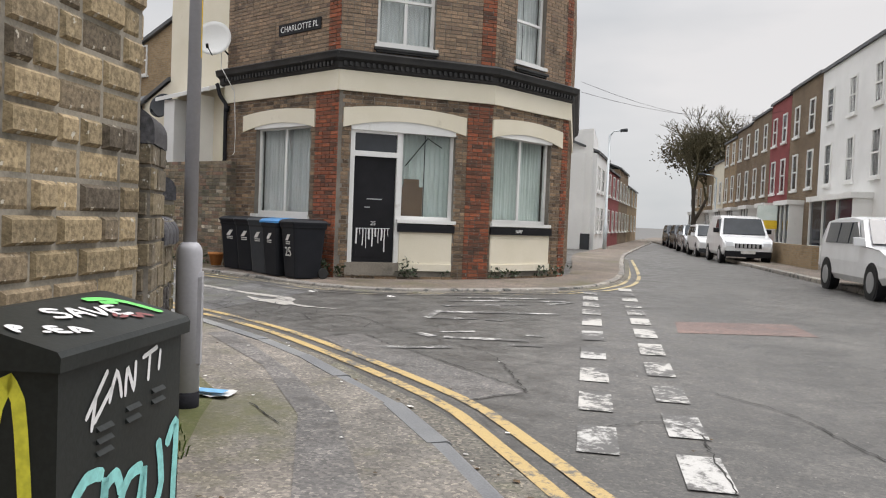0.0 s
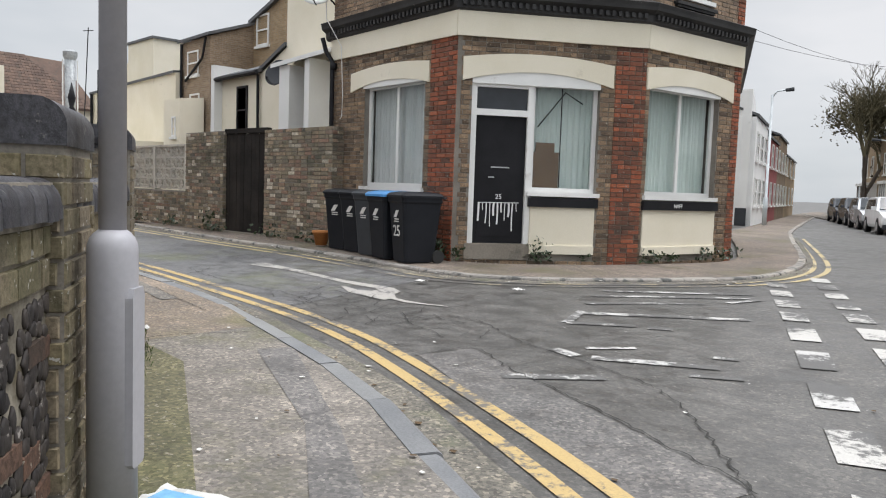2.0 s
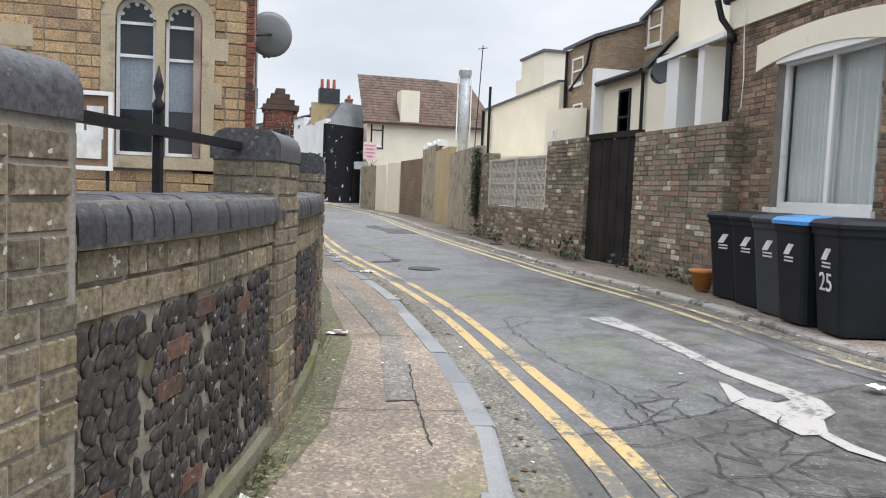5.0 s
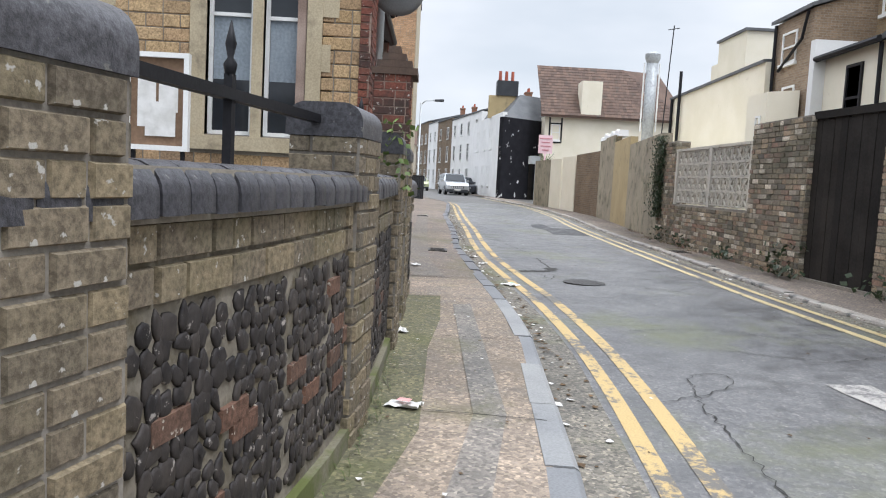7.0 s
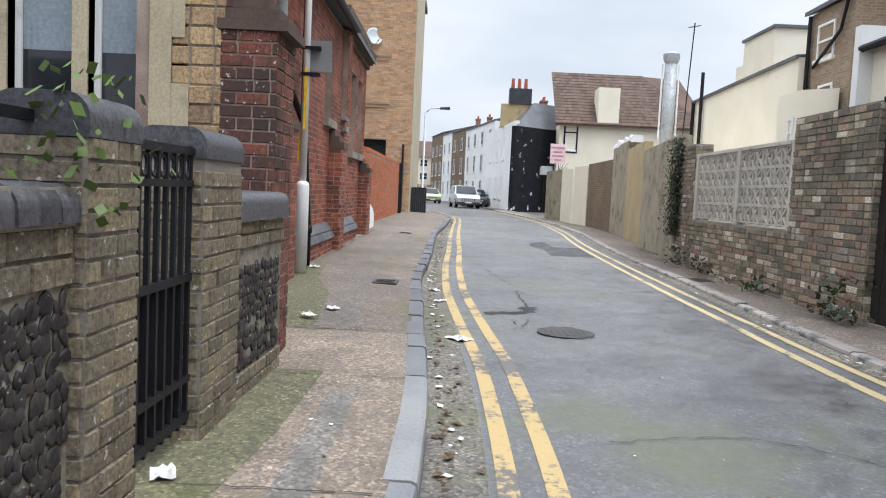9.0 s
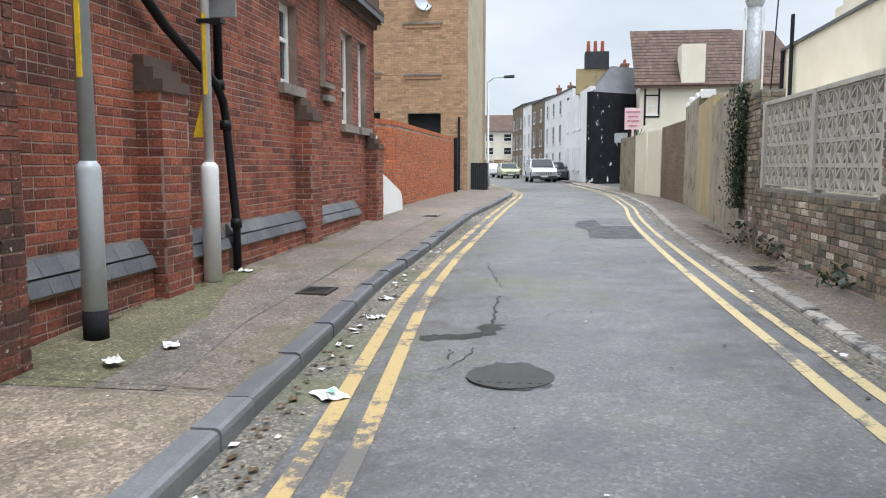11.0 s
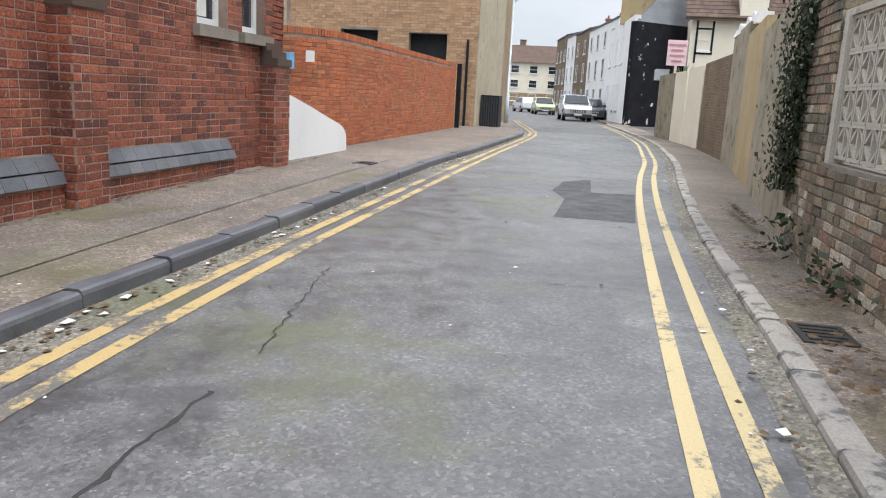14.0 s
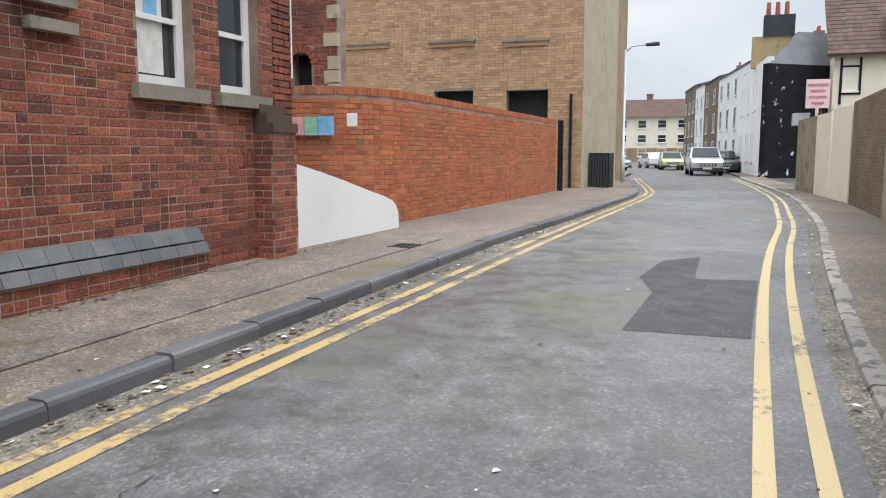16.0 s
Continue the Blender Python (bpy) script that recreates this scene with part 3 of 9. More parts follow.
def slab(F, z0, z1, thick, holes=(), s0=0.0, s1=None):
    """The body of a wall with openings that go through it. Holes: (s0, s1, z0, z1)."""
    b = Batch()
    s1 = F.len if s1 is None else s1
    ss = sorted({s0, s1, *[max(s0, min(s1, v)) for h in holes for v in h[:2]]})
    zs = sorted({z0, z1, *[max(z0, min(z1, v)) for h in holes for v in h[2:]]})

    def solid(i, j):
        if not (0 <= i < len(ss) - 1 and 0 <= j < len(zs) - 1):
            return False
        a, c = (ss[i] + ss[i + 1]) / 2, (zs[j] + zs[j + 1]) / 2
        return not any(h[0] < a < h[1] and h[2] < c < h[3] for h in holes)

    for i in range(len(ss) - 1):
        for j in range(len(zs) - 1):
            if not solid(i, j):
                continue
            a, c, e, g = ss[i], ss[i + 1], zs[j], zs[j + 1]
            b.quad(F.at(a, 0, e), F.at(c, 0, e), F.at(c, 0, g), F.at(a, 0, g))
            b.quad(F.at(c, -thick, e), F.at(a, -thick, e), F.at(a, -thick, g), F.at(c, -thick, g))
            if not solid(i - 1, j):
                b.quad(F.at(a, -thick, e), F.at(a, 0, e), F.at(a, 0, g), F.at(a, -thick, g))
            if not solid(i + 1, j):
                b.quad(F.at(c, 0, e), F.at(c, -thick, e), F.at(c, -thick, g), F.at(c, 0, g))
            if not solid(i, j - 1):
                b.quad(F.at(a, -thick, e), F.at(c, -thick, e), F.at(c, 0, e), F.at(a, 0, e))
            if not solid(i, j + 1):
                b.quad(F.at(a, 0, g), F.at(c, 0, g), F.at(c, -thick, g), F.at(a, -thick, g))
    return b


def courses(s0, s1, z0, z1, holes, L, H, gap, rnd, headers=0.0):
    """Bricks in bond, cut round the holes: yields (s0, s1, z0, z1, whole)."""
    row, z = 0, z0
    while z + H * 0.6 <= z1:
        top = min(z + H - gap, z1)
        s = s0 - (0.5 * L if row % 2 else 0.0) - rnd.uniform(0, 0.04) * L
        while s < s1:
            l = L * 0.5 if rnd.random() < headers else L
            spans = [(max(s, s0), min(s + l - gap, s1))]
            for h in holes:
                if z < h[3] - 0.01 and top > h[2] + 0.01:
                    cut = []
                    for a, c in spans:
                        if h[1] <= a or h[0] >= c:
                            cut.append((a, c))
                        else:
                            if h[0] > a:
                                cut.append((a, h[0]))
                            if h[1] < c:
                                cut.append((h[1], c))
                    spans = cut
            for a, c in spans:
                if c - a > 0.03:
                    yield a, c, z, top, (abs(c - a - (L - gap)) < 1e-6 and top - z > H - gap - 1e-6)
            s += l
        z += H
        row += 1


def brickwork(owner, F, z0, z1, material, holes=(), L=0.235, H=0.077, gap=0.011, proud=0.009, s0=0.0, s1=None, seed=1, single=0, span=None, headers=0.3, rough=0.003, e=0.004, stuff="brickwork"):
    """Lay bricks on a face: the first `single` whole ones inside span=(s0, s1) as pieces of their own, all others joined."""
    rnd = random.Random(seed)
    s1 = F.len if s1 is None else s1
    b, count = Batch(), 0
    meshes = {}
    for a, c, e0, g, whole in courses(s0, s1, z0, z1, holes, L, H, gap, rnd, headers):
        out = proud + rnd.uniform(-rough, rough)
        if single and whole and count < single and (span is None or span[0] < a < span[1]):
            key = rnd.randrange(3)
            if key not in meshes:
                t = Batch()
                Face((0, 0), (1, 0)).frustum(t, 0, c - a, 0, g - e0, 0, proud + (key - 1) * rough, e)
                meshes[key] = part("brick", t, material, owner)
                ob = meshes[key]
            else:
                ob = new("brick", meshes[key].data)
                ob.parent = owner
            ob.matrix_basis = F.matrix(a, 0, e0)
            count += 1
        else:
            F.frustum(b, a, c, e0, g, 0.0, out, e)
    if b.v:
        ob = part(stuff, b, material, owner, fix=False)
        ob["kind"] = "stuff"
    return owner


def strip(b, line, off0, off1, up, step=0.5, up1=None):
    """A band along a plan line, between two offsets to its right, lying on the road."""
    pts = resample(line, step)
    prev = None
    for i, p in enumerate(pts):
        d = (pts[min(i + 1, len(pts) - 1)] - pts[max(i - 1, 0)]).normalized()
        n = Vector((d.y, -d.x))
        a, c = p + n * off0, p + n * off1
        cur = ((a.x, a.y, gz(a.x, a.y) + up), (c.x, c.y, gz(c.x, c.y) + (up if up1 is None else up1)))
        if prev:
            b.quad(prev[0], prev[1], cur[1], cur[0])
        prev = cur


def resample(line, step):
    """A smooth curve through plan points, at even steps."""
    P = [Vector(p) for p in line]
    dense = []
    for i in range(len(P) - 1):
        p0, p1, p2, p3 = P[max(i - 1, 0)], P[i], P[i + 1], P[min(i + 2, len(P) - 1)]
        n = max(2, int((p2 - p1).length / 0.1))
        for k in range(n):
            t = k / n
            dense.append(0.5 * ((2 * p1) + (p2 - p0) * t + (2 * p0 - 5 * p1 + 4 * p2 - p3) * t * t + (3 * p1 - p0 - 3 * p2 + p3) * t ** 3))
    dense.append(P[-1])
    out, left = [dense[0]], step
    for a, c in zip(dense, dense[1:]):
        l = (c - a).length
        while l >= left and l > 1e-9:
            a = a + (c - a) * (left / l)
            out.append(a)
            l = (c - a).length
            left = step
        left -= l
    if (out[-1] - dense[-1]).length > min(0.05, step * 0.3):
        out.append(dense[-1])
    return out


def cyl(x, y, z0, z1, r, k=16, r1=None):
    b = Batch()
    b.tube([(x, y, z0), (x, y, z1)], [r, r if r1 is None else r1], k)
    return b


# ---------------------------------------------------------------- ground, kerbs, pavements
KERB_L = [(6.0, -10.0), (1.2, -0.6), (0.55, 0.5), (-0.25, 1.6), (-1.0, 2.3), (-1.77, 2.92), (-2.6, 3.52), (-3.4, 4.02), (-4.4, 4.44), (-5.15, 4.79), (-6.15, 5.08),
          (-7.25, 5.33), (-8.45, 5.62), (-10.0, 5.82), (-11.8, 5.94), (-13.2, 6.02), (-14.9, 6.0), (-16.3, 5.93), (-18.0, 5.86), (-20.4, 5.74), (-22.4, 5.77),
          (-25.9, 5.78), (-30.5, 5.75), (-35.0, 5.92), (-40.0, 6.05), (-45.0, 6.1), (-49.6, 5.5), (-55.0, 4.6), (-62.0, 3.6), (-75.0, 2.5)]
KERB_R = [(-78.0, 8.3), (-65.0, 9.2), (-56.0, 9.85), (-50.0, 10.25), (-44.0, 10.5), (-36.0, 10.37), (-30.0, 9.95), (-25.3, 9.68), (-21.5, 9.6), (-18.6, 9.5), (-15.8, 9.44), (-13.0, 9.5), (-11.8, 9.43),
          (-10.3, 9.28), (-9.4, 9.3), (-8.75, 9.55), (-8.15, 10.05), (-7.5, 11.15), (-6.9, 12.5), (-6.85, 14.4), (-7.9, 17.9), (-12.05, 27.3), (-15.5, 36.0), (-27.0, 68.0), (-34.0, 90.0)]
g_x = [-1500, -400, -150, *np.arange(-84, 20.01, 0.6), 80, 400, 1500]
g_y = [-1500, -400, -100, *np.arange(-14, 40.01, 0.6), 90, 400, 1500]
b = Batch()
b.v = [(float(x), float(y), gz(x, y) - 0.001) for y in g_y for x in g_x]
b.f = [(j * len(g_x) + i, j * len(g_x) + i + 1, (j + 1) * len(g_x) + i + 1, (j + 1) * len(g_x) + i) for j in range(len(g_y) - 1) for i in range(len(g_x) - 1)]
tagged(part("road", b, M_ROAD, smooth=True, fix=False), "worn grey asphalt road with cracks and patches", "road", kind="structure")
# the lane's own paler surface
b = Batch()
lane_l = resample([p for p in KERB_L if -56 < p[0] < -8], 0.6)
lane_r = resample([p for p in reversed(KERB_R) if p[0] < -9.1 and p[0] > -56 and p[1] < 12], 0.6)
n_l = min(len(lane_l), len(lane_r))
for i in range(n_l - 1):
    for k in range(8):
        q = [lane_l[i + di].lerp(lane_r[int((i + di) * (len(lane_r) - 1) / (n_l - 1))], (k + dk) / 8) for di, dk in ((0, 0), (1, 0), (1, 1), (0, 1))]
        b.quad(*[(p.x, p.y, gz(p.x, p.y) + 0.002) for p in q])
tagged(part("lane_surface", b, M_LANE, smooth=True), "pale worn asphalt of a narrow lane", "road", kind="structure")


CHURCH_RISE = 0.06


def pavement(name, kerb, wall, material, label, off, up=KERB_UP, cells=6, rise=0.0):
    """Paving between a kerb line and the wall's foot, with the joints left to the relief of its surface."""
    a, w = resample(kerb, 0.5), resample(wall, 0.5)
    b = Batch()
    n = len(a)
    rows = []
    for i, p in enumerate(a):
        d = (a[min(i + 1, n - 1)] - a[max(i - 1, 0)]).normalized()
        p = p + Vector((-d.y, d.x)) * off
        q = w[int(round(i * (len(w) - 1) / (n - 1)))]
        rows.append([p.lerp(q, k / cells) for k in range(cells + 1)])
    for r0, r1 in zip(rows, rows[1:]):
        for k in range(cells):
            b.quad(*[(p.x, p.y, gz(p.x, p.y) + up + rise * h / cells * ease((-16.3 - p.x) / 1.4)) for p, h in ((r0[k], k), (r1[k], k), (r1[k + 1], k + 1), (r0[k + 1], k + 1))])
    return tagged(part(name, b, material, smooth=True), label, "pavement", kind="structure")


WALL_L = [(4.0, -12.0), (-0.5, -2.0), (-2.6, 1.35), (-3.06, 1.85), (-4.4, 2.7), (-6.27, 3.6), (-8.45, 4.35), (-10.65, 4.75), (-12.5, 4.8), (-14.9, 4.8), (-16.0, 3.9), (-20.0, 3.85), (-28.4, 3.85), (-31.0, 3.5), (-46.0, 3.6), (-56.0, 3.2), (-75.0, -2.0)]
WALL_R = [(-78.0, 9.7), (-65.3, 10.5), (-56.0, 11.0), (-50.6, 11.15), (-46.8, 11.4), (-42.0, 11.75), (-36.0, 11.65), (-30.0, 11.1), (-24.0, 10.45), (-19.0, 10.45), (-14.2, 10.8), (-10.45, 10.6), (-9.2, 12.0), (-8.75, 13.2), (-8.4, 15.6), (-9.9, 19.0), (-14.5, 28.0), (-17.4, 36.0), (-29.2, 69.0), (-36.0, 90.0)]
k_far = [p for p in KERB_L if p[0] < -16] 
pavement("pavement_west_near", [p for p in KERB_L if p[0] >= -7.3], [*[p for p in WALL_L if p[0] >= -6.3], (-7.2, 4.0)], M_PAVE_G, "patched grey tarmac pavement at the street corner", 0.12)
pavement("pavement_west", [p for p in KERB_L if -16.4 <= p[0] <= -7.2], [(-7.2, 4.0), *[p for p in WALL_L if -14.95 <= p[0] < -6.3], (-16.3, 4.0)], M_PAVE, "mossy exposed-aggregate concrete pavement beside the flint wall", 0.12)
pavement("pavement_church", [p for p in KERB_L if p[0] <= -16.2], [(-16.3, 3.8), *[p for p in WALL_L if p[0] < -16.3]], M_PAVE_B, "brown tarmac pavement beside the church", 0.12, rise=CHURCH_RISE)
pavement("pavement_east", KERB_R, WALL_R, M_PAVE_B, "narrow grimy pavement round the corner house", 0.12, EAST_UP)


def kerb(name, line, material, label, length, width=0.13, up=KERB_UP):
    """A kerb of single stones, each a little out of line."""
    owner = thing(name, label, "kerb", kind="structure")
    pts = resample(line, length)
    rnd = random.Random(7)
    for p, q in zip(pts, pts[1:]):
        F = Face(p, q)
        l = F.len
        if l < 0.04:
            continue
        b = Batch()
        mx, my = (p.x + q.x) / 2, (p.y + q.y) / 2
        top = gz(mx, my) + up + 0.004 + rnd.uniform(-0.006, 0.006)
        d = rnd.uniform(-0.008, 0.008)
        ring = [(-width + d, top - 0.3), (-width + d, top), (-0.03 + d, top), (-0.008 + d, top - 0.012), (0.0 + d, top - 0.035), (0.0 + d, top - 0.3)]
        s_a, s_b = 0.007, l - 0.007
        b.loops([[F.at(s, dd, z) for dd, z in ring] for s in (s_a, s_a + 0.008, s_b - 0.008, s_b)])
        part("kerb_stone", b, material, owner)
    return owner


kerb("kerb_west_near", [p for p in KERB_L if -16.4 <= p[0] <= 1.3], M_KERB, "blue-grey granite kerb stones beside the pavement", 0.92, 0.15)
kerb("kerb_church", [p for p in KERB_L if -62.1 <= p[0] <= -16.2], M_KERB_DARK, "dark worn granite kerb stones by the church", 0.92, 0.15)
kerb("kerb_east", [p for p in KERB_R if p[0] >= -66 and p[1] < 69], M_KERB_PALE, "pale stained stone kerb along the lane and corner", 0.92, 0.14, EAST_UP)
# grit in the gutters
b = Batch()
strip(b, [p for p in KERB_L if -50 <= p[0] <= 1.3], 0.0, 0.3, 0.004)
tagged(part("gutter_west", b, M_GUTTER, smooth=True), "dirty gutter with grit and dead leaves", "gutter", kind="structure")
b = Batch()
strip(b, [p for p in KERB_R if p[0] >= -50 and p[1] < 28], 0.0, 0.14, 0.02, 0.5, 0.004)
tagged(part("gutter_east", b, M_GUTTER, smooth=True), "dirty gutter with grit and moss", "gutter", kind="structure")

# ---------------------------------------------------------------- road markings
YEL_L = [(1.75, -0.4), (-0.6, 2.45), (-1.8, 3.38), (-2.5, 3.9), (-3.15, 4.36), (-3.9, 4.72), (-4.9, 5.12), (-6.0, 5.52), (-7.0, 5.82), (-8.4, 6.07), (-10.4, 6.24), (-12.0, 6.36), (-13.4, 6.41), (-14.7, 6.4), (-15.9, 6.36), (-17.2, 6.26), (-18.6, 6.16),
         (-20.1, 6.08), (-22.8, 6.05), (-26.0, 6.09), (-30.0, 6.1), (-35.0, 6.16), (-45.0, 6.28), (-50.0, 5.8), (-56.0, 4.9), (-63.0, 3.9)]
YEL_R = [(-64.0, 8.75), (-56.0, 9.4), (-50.5, 9.75), (-44.0, 9.98), (-38.0, 9.84), (-35.0, 9.72), (-31.5, 9.44), (-28.2, 9.25), (-25.0, 9.13), (-21.5, 9.05), (-18.3, 9.02), (-16.0, 9.0), (-13.0, 9.06), (-11.7, 9.0), (-10.2, 8.85), (-9.2, 8.88), (-8.45, 9.2), (-7.8, 9.8), (-7.1, 11.0), (-6.5, 12.4), (-6.42, 14.4), (-7.5, 17.9), (-11.7, 27.2)]
for name, line, offs, mat in (("yellow_line_west", YEL_L, ((-0.05, 0.05), (0.17, 0.27)), M_YELLOW), ("yellow_line_east", [p for p in YEL_R if p[0] < -11.6 and p[1] < 15], ((-0.045, 0.045), (-0.28, -0.195)), M_YELLOW_PALE), ("yellow_line_corner", [p for p in YEL_R if p[0] >= -11.8 and p[1] < 12.5], ((-0.045, 0.045), (-0.28, -0.195)), M_YELLOW_GONE), ("yellow_line_main_road", [p for p in YEL_R if p[1] > 12.3], ((-0.045, 0.045), (-0.28, -0.195)), M_YELLOW_PALE)):
    for o0, o1 in offs:
        b = Batch()
        strip(b, line, o0, o1, 0.0065, 0.4)
        tagged(part(name, b, mat, smooth=True), "flaking yellow painted no-parking line on the asphalt", "road marking", kind="structure")


def drape(pts, up):
    """A plan outline cut into small cells that follow the ground."""
    bm = bmesh.new()
    bm.faces.new([bm.verts.new((x, y, 0)) for x, y in pts]).normal_update()
    bmesh.ops.triangulate(bm, faces=bm.faces[:], ngon_method="EAR_CLIP")
    for axis in (0, 1):
        lo, hi = min(p[axis] for p in pts), max(p[axis] for p in pts)
        for k in range(1, int((hi - lo) / 0.4) + 1):
            co, no = [0, 0, 0], [0, 0, 0]
            co[axis], no[axis] = lo + 0.4 * k, 1
            bmesh.ops.bisect_plane(bm, geom=bm.verts[:] + bm.edges[:] + bm.faces[:], plane_co=co, plane_no=no)
    bm.verts.index_update()
    b = Batch()
    b.v = [(v.co.x, v.co.y, gz(v.co.x, v.co.y) + up) for v in bm.verts]
    b.f = [tuple(v.index for v in f.verts) for f in bm.faces]
    bm.free()
    return b


def flat(name, pts, material, up, label, category="road marking"):
    b = drape(pts, up)
    return tagged(part(name, b, material), label, category, kind="structure")


def bar(name, p, q, w, material, label, up=0.008):
    p, q = Vector(p), Vector(q)
    d = (q - p).normalized()
    n = Vector((-d.y, d.x)) * w / 2
    b = Batch()
    k = max(1, int((q - p).length / 0.7))
    for i in range(k):
        a, c = p.lerp(q, i / k), p.lerp(q, (i + 1) / k)
        b.quad(*[(v.x, v.y, gz(v.x, v.y) + up) for v in (a - n, c - n, c + n, a + n)])
    return tagged(part(name, b, material), label, "road marking", kind="structure")


ROAD_DIR = Vector((-0.448, 0.894))
for start, count, step, d, worn in (((-1.93, 4.14), 10, 1.055, ROAD_DIR, (0, 3, 4)), ((-1.2, 3.95), 12, 1.01, Vector((-0.44, 0.898)), (0, 1))):
    for i in range(count):
        p = Vector(start) + d * (step * i)
        bar("give_way_dash", p, p + d * 0.62, 0.25, M_WHITE_WORN if i in worn else M_WHITE_LINE, "white painted give-way dash on the asphalt")
for p, q, w in (((-6.18, 7.92), (-5.64, 8.28), 0.12), ((-6.44, 8.4), (-5.08, 9.44), 0.13), ((-6.73, 8.96), (-5.92, 10.07), 0.13), ((-7.03, 9.49), (-5.79, 11.05), 0.13), ((-7.21, 9.99), (-5.97, 11.42), 0.13), ((-6.18, 7.92), (-6.46, 8.54), 0.1), ((-5.55, 6.94), (-5.27, 6.87), 0.12),
                ((-5.16, 6.92), (-4.33, 7.38), 0.13), ((-4.38, 7.02), (-4.06, 7.21), 0.1), ((-5.2, 5.93), (-4.73, 6.48), 0.14), ((-5.4, 7.16), (-5.12, 7.48), 0.08), ((-5.52, 8.3), (-5.32, 8.4), 0.12), ((-4.53, 7.66), (-4.35, 7.73), 0.08), ((-5.79, 10.41), (-5.69, 11.0), 0.1)):
    bar("worn_lettering_stroke", p, q, w, M_WHITE_WORN, "nearly worn away white lettering on the road")
flat("lane_arrow", [(-12.21, 7.86), (-12.2, 8.16), (-10.99, 8.09), (-9.92, 7.98), (-9.26, 8.02), (-8.92, 8.03), (-8.66, 7.91), (-8.55, 7.73), (-8.34, 7.58), (-8.13, 7.56), (-7.88, 7.58), (-7.57, 7.66), (-7.55, 7.63), (-7.77, 7.55), (-8.06, 7.46), (-8.32, 7.49), (-8.33, 7.39), (-8.7, 7.41), (-9.03, 7.42), (-9.49, 7.64), (-9.44, 7.67), (-9.08, 7.6), (-8.93, 7.7), (-8.97, 7.83), (-9.07, 7.85), (-9.3, 7.84), (-9.68, 7.83), (-10.44, 7.9), (-11.34, 7.96), (-11.97, 7.87)], M_ARROW, 0.0085, "worn white painted lane arrow on the asphalt")
flat("tarmac_patch", [(-25.73, 9.08), (-28.49, 9.2), (-28.38, 8.58), (-30.25, 8.56), (-29.68, 8.14), (-28.31, 8.02), (-27.4, 8.24), (-25.7, 8.18)], M_PATCH, 0.0045, "fresh dark tarmac patch in the lane", "road patch")
flat("tarmac_patch", [(-6.05, 5.9), (-5.98, 6.43), (-3.08, 5.26), (-3.23, 4.64)], M_PATCH_GREY, 0.003, "pale brown tarmac patch at the corner", "road patch")
flat("tarmac_patch", [(-3.69, 10.08), (-2.5, 11.23), (-1.94, 10.14), (-3.29, 9.11)], M_PATCH_PINK, 0.003, "pinkish tarmac patch in the main road", "road patch")


def pave_patch(pts, material, label, up=0.003, rise=0.0):
    b = drape(pts, KERB_UP + up)
    b.v = [(x, y, z + rise * (5.72 - y) / 1.87 * ease((-16.3 - x) / 1.4)) for x, y, z in b.v]
    return tagged(part("pavement_patch", b, material), label, "pavement patch", kind="structure")


pave_patch([(-7.24, 4.2), (-6.4, 4.16), (-4.29, 3.24), (-3.8, 2.75), (-3.2, 2.2), (-3.4, 2.25), (-4.43, 2.9), (-6.3, 3.75)], M_PAVE_MOSS, "mossy verge of the pavement along the wall")
pave_patch([(-7.2, 4.05), (-7.2, 4.22), (-8.6, 4.75), (-10.7, 5.16), (-12.5, 5.2), (-13.6, 5.3), (-14.9, 5.32), (-14.9, 4.85), (-12.6, 4.8), (-10.7, 4.72), (-8.5, 4.33)], M_PAVE_MOSS, "mossy verge of the pavement along the wall")
pave_patch([(-6.46, 4.73), (-6.39, 4.99), (-4.62, 4.14), (-3.36, 3.42), (-1.9, 2.2), (-2.3, 2.1), (-3.48, 3.22), (-4.8, 4.05)], M_PATCH_GREY, "darker tarmac strip across the pavement", 0.004)
pave_patch([(-14.4, 5.43), (-14.46, 5.6), (-10.99, 5.6), (-9.0, 5.3), (-9.0, 5.12), (-10.97, 5.43)], M_PAVE_G, "pale tarmac trench along the pavement", 0.006)
pave_patch([(-16.35, 4.95), (-16.35, 4.15), (-20.6, 4.15), (-20.6, 4.4), (-19.4, 4.5), (-18.5, 4.75), (-17.4, 5.05)], M_PAVE_MOSS, "mossy pavement at the foot of the church wall", 0.004, CHURCH_RISE)
pave_patch([(-16.35, 5.0), (-18.0, 4.85), (-22.0, 4.85), (-30.0, 4.9), (-30.0, 5.15), (-22.0, 5.15), (-18.0, 5.2), (-16.35, 5.4)], M_PAVE_TRENCH, "darker tarmac trench along the church pavement", 0.006, CHURCH_RISE)

# ---------------------------------------------------------------- corner house
A, B, C, D = (-14.2, 10.75), (-10.45, 10.45), (-8.75, 13.1), (-8.45, 15.75)
E_ = (-12.2, 23.0)
FA, FB, FC, FD = Face(A, B), Face(B, C), Face(C, D), Face(D, E_)
PZ = 0.2


